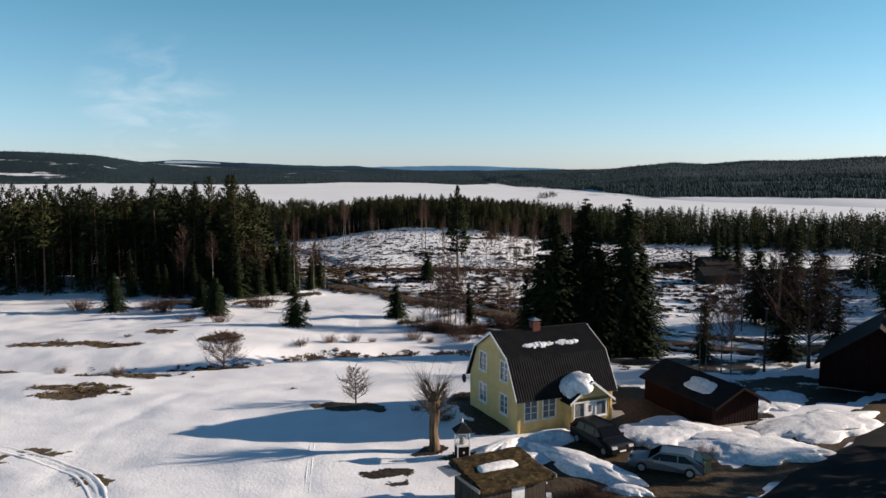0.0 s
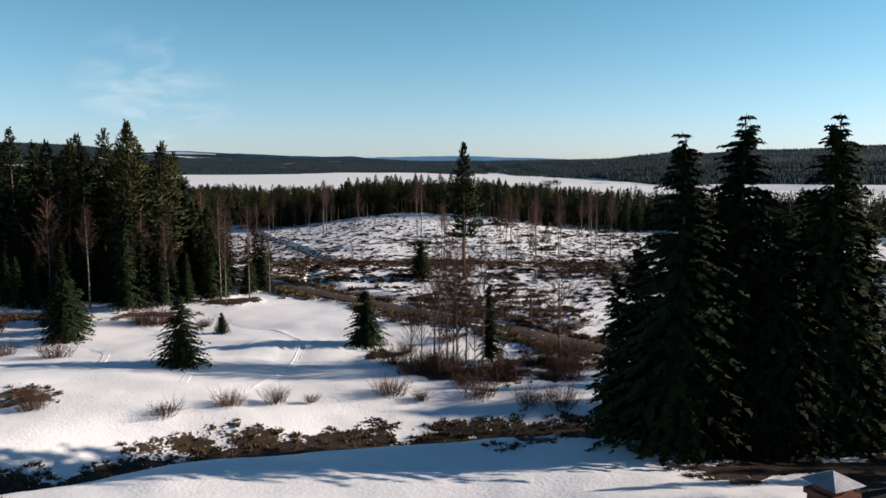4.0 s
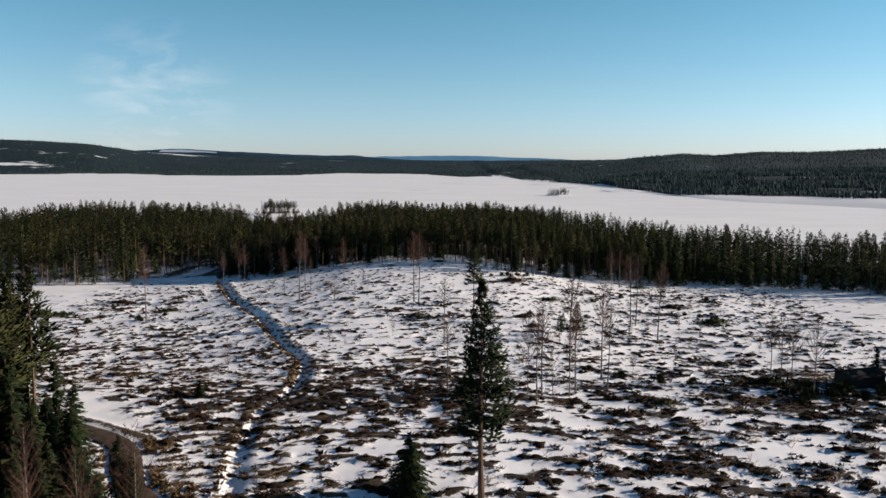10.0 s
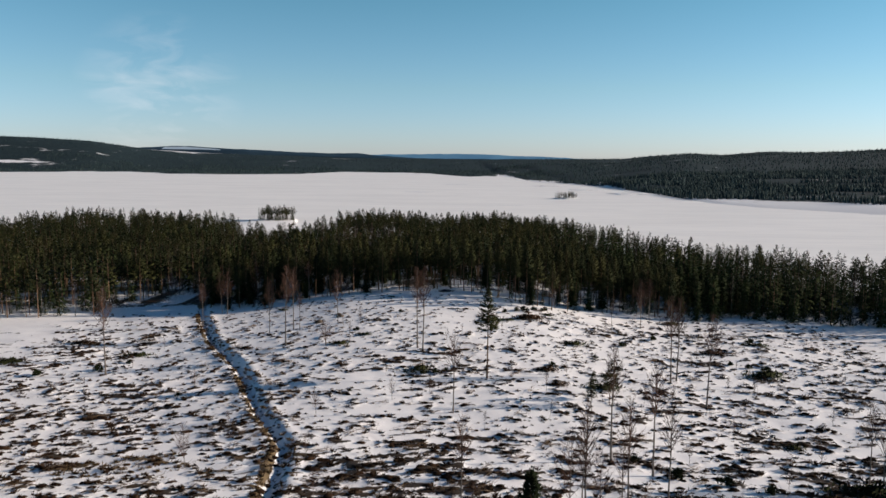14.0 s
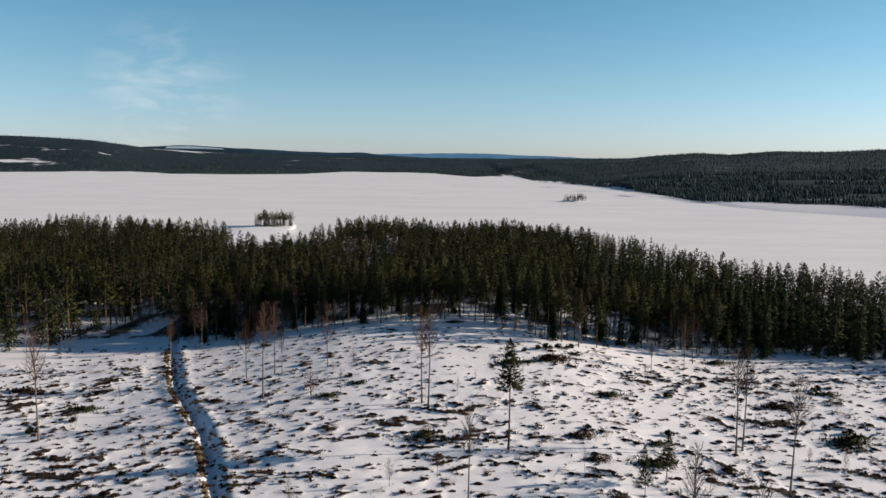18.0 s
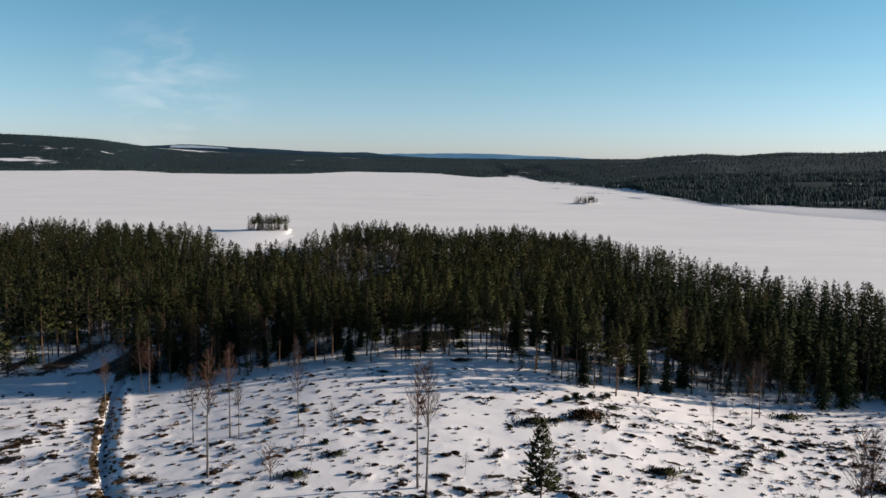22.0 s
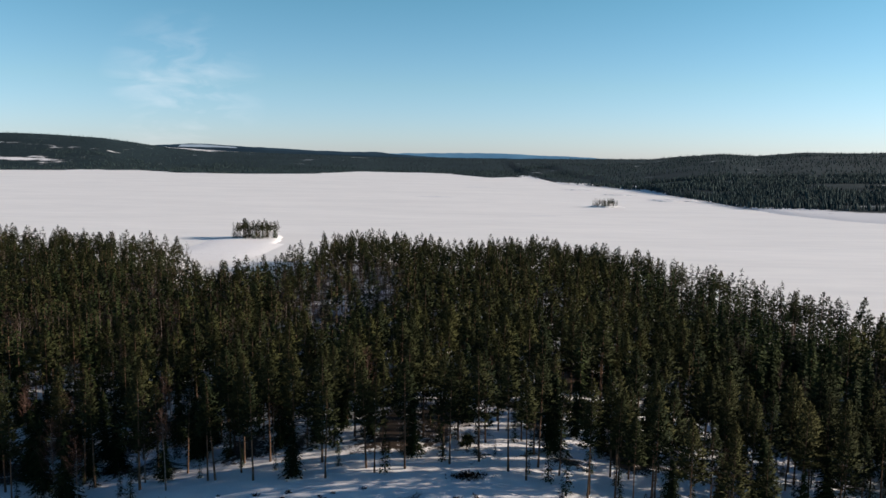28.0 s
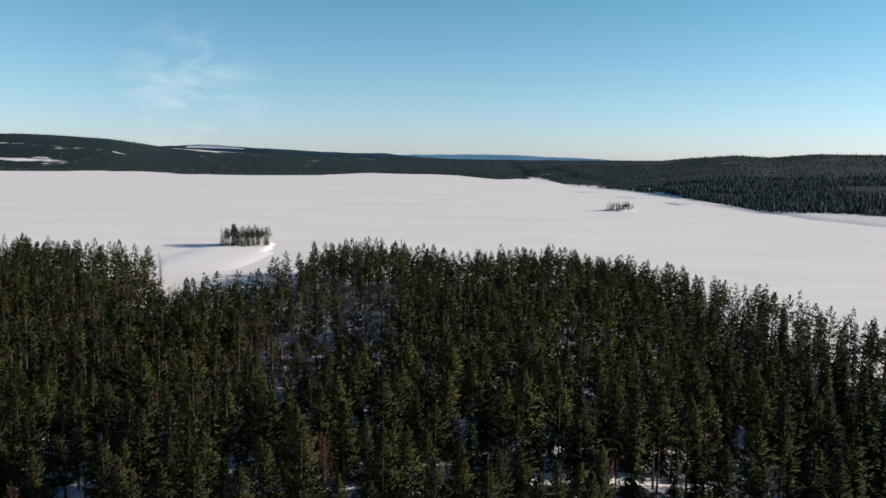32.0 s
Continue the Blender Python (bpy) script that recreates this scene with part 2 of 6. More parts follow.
def ground_material():
    """Old spring snow, with heath, earth and dry grass where the mask lays it bare."""
    m, n, l, b = material("snow_and_heath", 0.7)
    bare, grass, floor_ = (n.new("ShaderNodeAttribute") for _ in range(3))
    bare.attribute_name, grass.attribute_name, floor_.attribute_name = "bare", "grass", "woods"
    nz = noise_node(n, l, 1.1, 6.0, rough=0.65)
    fine = noise_node(n, l, 5.5, 4.0)
    k = math_node(n, l, "ADD", bare.outputs["Fac"], math_node(n, l, "MULTIPLY", math_node(n, l, "SUBTRACT", nz, 0.5), 0.50))
    k = math_node(n, l, "ADD", k, math_node(n, l, "MULTIPLY", math_node(n, l, "SUBTRACT", fine, 0.5), 0.34))
    mr = n.new("ShaderNodeMapRange")
    mr.interpolation_type = "SMOOTHSTEP"
    mr.inputs["From Min"].default_value, mr.inputs["From Max"].default_value = 0.485, 0.535
    l.new(k, mr.inputs["Value"])
    heath = ramp_node(n, l, noise_node(n, l, 3.2, 6.0, rough=0.7), [(0.3, (0.010, 0.007, 0.005)), (0.5, (0.028, 0.019, 0.012)), (0.75, (0.105, 0.070, 0.040))])
    straw = ramp_node(n, l, noise_node(n, l, 3.1, 5.0), [(0.3, (0.07, 0.048, 0.025)), (0.7, (0.19, 0.137, 0.072))])
    dirt = mix_node(n, l, grass.outputs["Fac"], heath, straw)
    snow = ramp_node(n, l, noise_node(n, l, 0.35, 5.0), [(0.3, (0.84, 0.84, 0.85)), (0.7, (0.91, 0.91, 0.91))])
    litter = ramp_node(n, l, noise_node(n, l, 9.0, 3.0), [(0.28, (0.35, 0.32, 0.28)), (0.42, (1.0, 1.0, 1.0))])
    snow = mix_node(n, l, math_node(n, l, "MULTIPLY", floor_.outputs["Fac"], 0.5), snow, litter, "MULTIPLY")
    l.new(mix_node(n, l, mr.outputs["Result"], snow, dirt), b.inputs["Base Color"])
    h = math_node(n, l, "ADD", math_node(n, l, "MULTIPLY", nz, 0.6), math_node(n, l, "MULTIPLY", fine, 0.4))
    h = math_node(n, l, "MULTIPLY", h, math_node(n, l, "ADD", math_node(n, l, "MULTIPLY", mr.outputs["Result"], 0.60), 0.40))
    bump_node(n, l, b, h, 0.75, 0.20)
    b.inputs["Specular IOR Level"].default_value = 0.25
    return m


def lake_material():
    m, n, l, b = material("lake_snow", 0.6)
    big = noise_node(n, l, 0.006, 5.0, stretch=(1.0, 3.0, 1.0))
    mid = noise_node(n, l, 0.05, 5.0, stretch=(0.6, 2.6, 1.0))
    col = ramp_node(n, l, big, [(0.3, (0.83, 0.82, 0.80)), (0.7, (0.91, 0.895, 0.87))])
    col = mix_node(n, l, 0.35, col, ramp_node(n, l, mid, [(0.35, (0.86, 0.87, 0.89)), (0.65, (1.05, 1.05, 1.04))]), "MULTIPLY")
    l.new(col, b.inputs["Base Color"])
    bump_node(n, l, b, mid, 0.2, 0.1)
    return m


def far_ground_material():
    m, n, l, b = material("far_forest_floor_hazed", 0.9)
    snow = n.new("ShaderNodeAttribute")
    snow.attribute_name = "bare"
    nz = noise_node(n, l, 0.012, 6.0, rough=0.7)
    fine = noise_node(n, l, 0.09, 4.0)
    # the green leans to blue: distance haze is mixed into this colour
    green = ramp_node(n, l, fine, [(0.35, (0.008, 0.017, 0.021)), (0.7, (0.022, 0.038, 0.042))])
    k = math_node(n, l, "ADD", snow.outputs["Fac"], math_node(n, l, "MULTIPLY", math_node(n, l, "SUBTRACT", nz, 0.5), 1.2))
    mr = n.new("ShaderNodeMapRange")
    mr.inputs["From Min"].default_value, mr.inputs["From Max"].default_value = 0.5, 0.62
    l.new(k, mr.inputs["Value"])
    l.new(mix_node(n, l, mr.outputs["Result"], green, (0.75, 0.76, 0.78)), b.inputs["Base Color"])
    b.inputs["Specular IOR Level"].default_value = 0.1
    return m


def road_material():
    """Wet brown gravel with darker wheel ruts and old snow left between and beside them."""
    m, n, l, b = material("gravel_road", 0.85)
    b.inputs["Specular IOR Level"].default_value = 0.2
    across = n.new("ShaderNodeAttribute")
    across.attribute_name = "across"
    grit, mid = noise_node(n, l, 12.0, 4.0), noise_node(n, l, 0.9, 5.0, rough=0.65)
    brown = ramp_node(n, l, mid, [(0.3, (0.030, 0.020, 0.013)), (0.7, (0.105, 0.070, 0.044))])
    brown = mix_node(n, l, 0.5, brown, ramp_node(n, l, grit, [(0.3, (0.6, 0.6, 0.6)), (0.7, (1.3, 1.3, 1.3))]), "MULTIPLY")
    u = math_node(n, l, "ABSOLUTE", across.outputs["Fac"])
    centre = math_node(n, l, "SUBTRACT", 0.10, math_node(n, l, "MULTIPLY", u, 0.9))
    verge = math_node(n, l, "MULTIPLY", math_node(n, l, "SUBTRACT", u, 0.62), 1.2)
    k = math_node(n, l, "ADD", math_node(n, l, "MAXIMUM", centre, verge), math_node(n, l, "MULTIPLY", math_node(n, l, "SUBTRACT", mid, 0.5), 1.5))
    mr = n.new("ShaderNodeMapRange")
    mr.inputs["From Min"].default_value, mr.inputs["From Max"].default_value = 0.30, 0.36
    l.new(k, mr.inputs["Value"])
    l.new(mix_node(n, l, mr.outputs["Result"], brown, (0.80, 0.80, 0.81)), b.inputs["Base Color"])
    bump_node(n, l, b, math_node(n, l, "ADD", mid, math_node(n, l, "MULTIPLY", grit, 0.3)), 0.7, 0.12)
    return m


M_GROUND, M_LAKE, M_FAR = ground_material(), lake_material(), far_ground_material()
M_PINE = varied("pine_needles", (0.015, 0.022, 0.011), (0.040, 0.042, 0.018))
M_SPRUCE = varied("spruce_needles", (0.010, 0.016, 0.008), (0.020, 0.029, 0.012))
M_PINE_S = varied("pine_needles_woods", (0.013, 0.019, 0.010), (0.040, 0.043, 0.017), per="Tint")
# bluer and paler than the near needles, with distance haze in the tint
M_FAR_TREE = varied("far_conifers_hazed", (0.012, 0.023, 0.027), (0.050, 0.074, 0.074), per="Tint")
M_BARK = simple("pine_bark", [(0.3, (0.075, 0.050, 0.036)), (0.7, (0.17, 0.105, 0.068))], 2.0, 0.9, stretch=(1, 1, 0.3))
M_BIRCH = simple("birch_bark", [(0.40, (0.06, 0.05, 0.045)), (0.55, (0.17, 0.145, 0.125)), (0.8, (0.38, 0.34, 0.30))], 2.2, 0.7, stretch=(1, 1, 2.0))
M_TWIG = varied("bare_twigs", (0.055, 0.032, 0.026), (0.120, 0.070, 0.054))
M_GREYBARK = simple("grey_bark", [(0.3, (0.05, 0.04, 0.032)), (0.7, (0.14, 0.115, 0.09))], 3.0, 0.9)
M_HEATH = varied("heath_and_slash", (0.012, 0.008, 0.006), (0.055, 0.034, 0.021), per="Island")
M_STRAW = varied("dry_grass", (0.075, 0.050, 0.026), (0.19, 0.130, 0.070), per="Island")
M_SNOW = simple("piled_snow", [(0.3, (0.70, 0.70, 0.71)), (0.7, (0.88, 0.88, 0.88))], 1.6, 0.65, bump=0.35, fine=5.0, dist=0.08)
M_GRAVEL = road_material()
# darker than plain asphalt: the trees' shade on the road is in the colour
M_ASPHALT = simple("asphalt", [(0.3, (0.012, 0.012, 0.012)), (0.7, (0.028, 0.026, 0.024))], 0.5, 0.85, fine=30.0)


# ---- mesh helpers ----
def mesh_of(name, verts, faces, mat, smooth=False):
    me = bpy.data.meshes.new(name)
    me.from_pydata([tuple(v) for v in verts] if not isinstance(verts, np.ndarray) else verts.tolist(), [], faces if isinstance(faces, list) else faces.tolist())
    for mm in (mat if isinstance(mat, (list, tuple)) else [mat]):
        me.materials.append(mm)
    if smooth:
        me.polygons.foreach_set("use_smooth", np.ones(len(me.polygons), bool))
    return me


def soft_normals(me, N):
    """Foliage: the tufts take the light as the crown's round surface would."""
    me.polygons.foreach_set("use_smooth", np.ones(len(me.polygons), bool))
    a = me.attributes.new("custom_normal", "FLOAT_VECTOR", "POINT")
    a.data.foreach_set("vector", np.asarray(N, np.float32).ravel())


def part(name, me, parent, label="", m=None):
    """Links a mesh as one part under a thing or under a part."""
    ob = new(name, me)
    ob.parent = parent
    if m is not None:
        ob.matrix_basis = m
    if label:
        ob["label"] = label
    return ob


def thing(name, label, category, m=None, group="", kind="", data=None):
    ob = tagged(new(name, data), label, category, group, kind)
    if m is not None:
        ob.matrix_basis = m
    return ob


def mound(rx, ry, h, seed, rough=0.35, n=30, power=0.75, noise_scale=1.0):
    """A lumpy heap, lying on z = 0."""
    w, u = [q.ravel() for q in np.meshgrid(np.linspace(-1, 1, n + 1), np.linspace(-1, 1, n + 1), indexing="ij")]
    a, b = u * np.sqrt(1 - w * w / 2), w * np.sqrt(1 - u * u / 2)
    k = np.maximum(0.0, 1 - a * a - b * b) ** power
    x, y = a * rx, b * ry
    q = fbm(x / noise_scale + seed * 7.1, y / noise_scale + seed * 3.3, 4)
    o = fbm(a * 2.2 + seed, b * 2.2 + 9, 3) - .5
    V = np.stack([x * (1 + .9 * o + .2 * (q - .5)), y * (1 + 1.1 * o + .25 * (q - .5)), h * k * (1 - rough + 2 * rough * q) - 0.12], 1)
    i = (np.arange(n)[:, None] * (n + 1) + np.arange(n)[None, :]).ravel()
    return mesh_of("snow", V, np.stack([i, i + 1, i + n + 2, i + n + 1], 1), M_SNOW, True)


# ---- ground, lake and far country ----
def axis(fine_lo, fine_hi, step, lo, hi, grow=1.09):
    mid = list(np.arange(fine_lo, fine_hi + 1e-6, step))
    up, s = [], step
    while (up[-1] if up else mid[-1]) < hi:
        s *= grow
        up.append((up[-1] if up else mid[-1]) + s)
    dn, s = [], step
    while (dn[-1] if dn else mid[0]) > lo:
        s *= grow
        dn.append((dn[-1] if dn else mid[0]) - s)
    return np.array(dn[::-1] + mid + up)


def sheet(name, xs, ys, zf, mat, masks):
    X, Y = np.meshgrid(xs, ys)
    Z = zf(X, Y)
    V = np.stack([X.ravel(), Y.ravel(), Z.ravel()], 1)
    nx, ny = len(xs), len(ys)
    i = (np.arange(ny - 1)[:, None] * nx + np.arange(nx - 1)[None, :]).ravel()
    F = np.stack([i, i + 1, i + nx + 1, i + nx], 1)
    me = mesh_of(name, V, F, mat, True)
    for key, fn in masks.items():
        a = me.attributes.new(key, "FLOAT", "POINT")
        a.data.foreach_set("value", fn(X, Y).ravel().astype(np.float32))
    return me


YARD = [(7, 42), (10, 36.5), (19.5, 44.0), (30, 53.2), (40, 61.5), (37, 62.5), (28, 55.6), (19, 47.8), (16.5, 52), (19.5, 57.5), (19, 66), (14.5, 68), (14.0, 58), (9, 52.5), (6, 46)]


def bare_mask(x, y):
    """Where the snow is gone; the last large sheet asked for is kept."""
    key = (np.shape(x), float(np.sum(x)), float(np.sum(y)))
    if KEPT.get("key") != key:
        KEPT["key"], KEPT["bare"] = key, thawed(x, y)
    return KEPT["bare"]


KEPT = {}


def thawed(x, y):
    """The felled stretch, banks, yard and wood's edge."""
    wx, wy = x + 7 * (fbm(x / 11, y / 11, 2) - .5), y + 7 * (fbm(x / 13 + 9, y / 13, 2) - .5)
    ca, sa = math.cos(0.42), math.sin(0.42)
    kr, kl = ss(-2, 24, x) * 0.95, ss(15, 60, -x) * 0.7
    strips = fbm(wx / 2.5, wy / 0.95, 3, 0.6) * (1 - kr - kl) + fbm((wx * ca - wy * sa) / 3.4 + 50, (wx * sa + wy * ca) / 0.95, 3, 0.6) * kr + fbm((wx * ca + wy * sa) / 2.5 + 90, (wy * ca - wx * sa) / 0.95, 3, 0.6) * kl
    strips = (strips - 0.5) * (1.5 + 0.7 * np.minimum(kr + kl, 1 - kr - kl))
    big = fbm(x / 26 + 3, y / 26 + 8, 3)
    d_road, _ = line_dist(x, y, FOREST_ROAD)
    felled = ss(0.5, 4.5, d_road) * (y > np.interp(x, [-48, -34, -21, -2, 14, 60], [190, 172, 145, 124.5, 107.5, 84])) * (1 - ss(300, 318, y))
    felled = felled * (1 - inside(x, y, LEFT_WOOD))
    level = 0.44 - 0.12 * ss(175, 250, y) - 0.09 * ss(245, 300, y) + 0.34 * (big - 0.5)
    v = felled * (strips + level - .13 * ss(6, 18, x) * (1 - ss(132, 160, y)))
    # edges of road, stream and ditch
    v = np.maximum(v, 0.62 * np.exp(-((d_road - 2.6) / 1.5) ** 2) * (0.5 + big))
    d, _ = line_dist(x, y, STREAM)
    v = np.maximum(v, np.exp(-(d / 4.2) ** 2) * (0.36 + 0.6 * fbm(x / 2.2, y / 1.2, 3)) * ss(-60, -16, x + 6))
    v = np.maximum(v, 0.72 * np.exp(-((d - 6) / 4) ** 2) * fbm(x / 6, y / 2.2, 3) * (x > 2))
    d, side = line_dist(x, y, DITCH)
    v = np.maximum(v, 0.95 * np.exp(-((d - 1.1) / 0.9) ** 2) * (side < 0) * (.15 + 1.35 * fbm(x / 2.4, y / 2.4, 3))) - 0.5 * np.exp(-(d / 0.6) ** 2)
    d, side = line_dist(x, y, DITCH_LOW)
    v = np.maximum(v, 0.6 * np.exp(-((d - 1.3) / 0.8) ** 2) * (side < 0) * (0.5 + big)) - 0.1 * np.exp(-(d / 0.7) ** 2)
    x0, y0 = x, y
    x, y = x + 3.0 * (fbm(x / 2.6 + 5, y / 2.6, 3) - .5), y + 2.0 * (fbm(x / 2.2, y / 2.2 + 7, 3) - .5)
    for gx, gy, rx, ry in ((-31, 65.5, 4.2, 1.8), (-45, 89, 7, 2.2), (-38, 88, 4, 2), (-30, 71.5, 5, 1.6), (-60, 74, 4, 2), (-27, 92, 3, 2), (-26, 50.3, 4, 1.0), (-21, 45, 1.6, 1.4), (-22.6, 75, 3.8, 1.3),
                           (-13, 66, 1.1, .5), (-29, 49, 2.2, 1.8), (-0.5, 50.6, 1.2, .8), (-3.2, 46.2, 1.3, 1.6), (1.8, 49.4, 1.5, 1.0), (9, 64, 6, 1.5), (9.5, 42.5, 2.0, 1.2), (23, 60, 2.2, 5), (18, 82, 9, 6), (26, 77, 10, 5), (-29, 124, 5, 2.5), (-24, 133, 3, 4), (-40, 122, 7, 2), (3, 102, 7, 3), (9, 104.5, 5, 3), (-46, 89.5, 3.4, 1.8), (-34.8, 94.6, 2.4, 1.6), (-43, 74, 1.6, 1.2), (-31.4, 64.6, 4.0, 2.6), (19.6, 79.5, 5, 4), (-24.5, 80, 5, 1.6), (-4.7, 107, 1.6, 2)):
        v = np.maximum(v, 1.2 * np.exp(-(((x - gx) / rx) ** 2 + ((y - gy) / ry) ** 2) * .7) * (0.12 + 1.05 * fbm(x / 1.9, y / 1.0, 3, .6)))
    for gx, gy, rx, ry in ((-7.2, 60.2, 2.6, 1.4), (-21.8, 74.8, 3.4, 1.1), (2.6, 61, 1.9, 5), (3.2, 56.5, 1.4, 3), (-.6, 50.6, 1.5, .8)):
        v = np.maximum(v, 1.3 * np.exp(-(((x - gx) / rx) ** 2 + ((y - gy) / ry) ** 2)) * (.45 + 1.0 * fbm(x / 1.1, y / .8, 3)))
    x, y = x0, y0
    v = np.maximum(v, inside(x, y, [(24, 60), (33, 61), (40, 66), (34, 72), (26, 69)]) * (.30 + .75 * fbm(x / 2.6, y / 1.8, 3)))
    v = np.maximum(v, 0.9 * inside(x + 1.2 * (fbm(x / 2, y / 2, 2) - .5), y + 1.2 * (fbm(x / 2 + 5, y / 2, 2) - .5), YARD))
    # the wood's own floor
    wood = inside(x, y, LEFT_WOOD) * 0.5 + ss(318, 330, y) * (y < shore_y(x) - 4) * 0.56
    v = np.maximum(v, wood * (0.4 + fbm(x / 4, y / 4, 3)))
    v = np.maximum(v, (x > 55) * ss(55, 75, x) * (y < 130) * 0.9 * fbm(x / 6, y / 4, 3))
    return np.clip(v, 0, 1)


def grass_mask(x, y):
    d, _ = line_dist(x, y, STREAM)
    e, _ = line_dist(x, y, DITCH)
    g, _ = line_dist(x, y, FOREST_ROAD)
    v = np.maximum.reduce([0.8 * (y < 96) * (x < -10) * (1 - .85 * np.exp(-(d / 7) ** 2)), 0.55 * np.exp(-(g / 6) ** 2), 0.9 * np.exp(-(e / 3) ** 2),
                           0.8 * np.exp(-((x + 42) / 14) ** 2 - ((y - 208) / 7) ** 2), 0.8 * np.exp(-((x + 22) / 12) ** 2 - ((y - 152) / 14) ** 2), 0.35 * inside(x, y, YARD)])
    return np.clip(v * (0.5 + fbm(x / 5, y / 5, 3)), 0, 1)


def woods_mask(x, y):
    return np.clip(inside(x, y, LEFT_WOOD) * 1.0 + ss(300, 325, y), 0, 1)


def relief_z(x, y):
    b = bare_mask(x, y)
    lump = fbm(x / 1.6, y / 0.9, 3)
    field = (1 - ss(112, 132, y)) * (0.85 * (fbm(x / 11 + 4, y / 5, 4) - .5) * ss(9, 15, np.hypot(x - 9, y - 56)) + 0.16 * (fbm(x / 2.4, y / 1.8, 3) - .5))
    for pts in (((-34, 53), (-27, 49.5), (-23, 46.5), (-19, 42)), ((-36, 52.2), (-28, 48.6), (-24, 45.6), (-20, 41)), ((-24, 44), (-25, 55), (-22, 64), (-12, 70)), ((-13, 96), (-11.5, 104), (-12, 112), (-15, 117), (-26, 119)), ((-14.5, 96), (-12.9, 104), (-13.4, 111.6), (-16, 115.6), (-26, 117.4)), ((-8, 44), (-9, 52), (-10, 60))):
        dt, _ = line_dist(x, y, pts)
        field = field - 0.07 * np.exp(-(dt / 0.5) ** 2)
    return ground_z(x, y) + 0.50 * ss(0.42, 0.60, b) * lump * ss(98, 112, y) + field + 0.25 * (fbm(x / 4.5, y / 3, 3) - .5) * ss(112, 130, y)


GX, GY = axis(-84, 84, 0.56, -4200, 3700, 1.10), np.concatenate([axis(40, 318, 0.56, -1500, 332, 1.1), np.arange(352, 730, 6.0)])
ground = thing("ground", "old spring snow with bare heath and dry grass patches", "ground", kind="structure",
               data=sheet("ground", GX, np.sort(GY), lambda x, y: np.where(y > shore_y(x) + 170, -17.0, relief_z(x, y)), M_GROUND, {"bare": bare_mask, "grass": grass_mask, "woods": woods_mask}))


def far_snow(x, y):
    f = np.interp(x, FAR_X, FAR_Y)
    v = np.where(x > 140, .85 * np.exp(-((y - f) / 185) ** 4), 0.55 * np.exp(-((y - f) / 14) ** 2)) + 0.62 * np.exp(-((x + 1480) / 230) ** 2 - ((y - 2700) / 60) ** 2)
    return np.clip(v + 0.95 * np.exp(-((x + 1480) / 170) ** 2 - ((y - 4350) / 200) ** 2) + 0.08 * fbm(x / 200, y / 200, 3) * (x < -400) + .40 * ss(.58, .70, fbm(x / 110 + 7, y / 60, 3)), 0, 1)


FX = np.concatenate([np.arange(-4200, -600, 45.0), np.arange(-600, 900, 18.0), np.arange(900, 3600, 45.0)])
FYS = np.concatenate([np.arange(420, 2300, 22.0), np.arange(2300, 3100, 26.0), np.arange(3100, 5200, 50.0)])
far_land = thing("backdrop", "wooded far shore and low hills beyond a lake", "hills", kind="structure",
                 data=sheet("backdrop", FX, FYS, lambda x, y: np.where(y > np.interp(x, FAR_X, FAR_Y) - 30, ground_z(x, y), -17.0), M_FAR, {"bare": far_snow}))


# aerial haze over the ridges is put into base colour and emission
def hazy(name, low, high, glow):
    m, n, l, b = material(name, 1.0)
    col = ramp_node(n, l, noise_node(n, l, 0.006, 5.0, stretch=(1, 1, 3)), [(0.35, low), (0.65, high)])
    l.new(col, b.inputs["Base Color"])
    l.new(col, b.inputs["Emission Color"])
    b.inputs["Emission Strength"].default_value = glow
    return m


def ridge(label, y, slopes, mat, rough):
    """A far ridge, seen through kilometres of air, as a plain backdrop; the haze is in its material."""
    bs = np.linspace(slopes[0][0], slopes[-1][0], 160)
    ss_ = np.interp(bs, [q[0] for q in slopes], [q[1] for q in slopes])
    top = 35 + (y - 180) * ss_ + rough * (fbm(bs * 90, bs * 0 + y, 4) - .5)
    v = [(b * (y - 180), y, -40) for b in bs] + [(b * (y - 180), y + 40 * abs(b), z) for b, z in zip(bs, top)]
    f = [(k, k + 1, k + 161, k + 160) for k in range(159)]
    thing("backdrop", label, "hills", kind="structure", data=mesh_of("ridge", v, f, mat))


ridge("far wooded ridge behind the lake, blue with painted haze", 4820, [(-.47, .004), (-.42, .0115), (-.385, .0125), (-.365, .0140), (-.34, .0142), (-.30, .0118), (-.25, .0098), (-.20, .0078), (-.135, .0062), (-.12, .0068), (-.09, .0040), (-.04, .0012), (.0, .0008), (.06, .0006), (.16, .0012), (.22, .0010)],
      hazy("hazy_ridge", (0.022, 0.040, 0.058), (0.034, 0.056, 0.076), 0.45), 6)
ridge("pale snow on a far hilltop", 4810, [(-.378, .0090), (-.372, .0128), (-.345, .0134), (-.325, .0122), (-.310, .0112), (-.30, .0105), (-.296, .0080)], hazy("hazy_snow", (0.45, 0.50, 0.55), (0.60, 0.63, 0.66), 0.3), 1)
ridge("mountains on the horizon, pale blue with painted haze", 4900, [(-.17, .0010), (-.12, .0042), (-.08, .0056), (-.03, .0064), (.01, .0070), (.05, .0066), (.09, .0052), (.13, .0040), (.18, .0020), (.22, .0)], hazy("hazy_mountains", (0.075, 0.16, 0.25), (0.10, 0.20, 0.29), 0.55), 5)
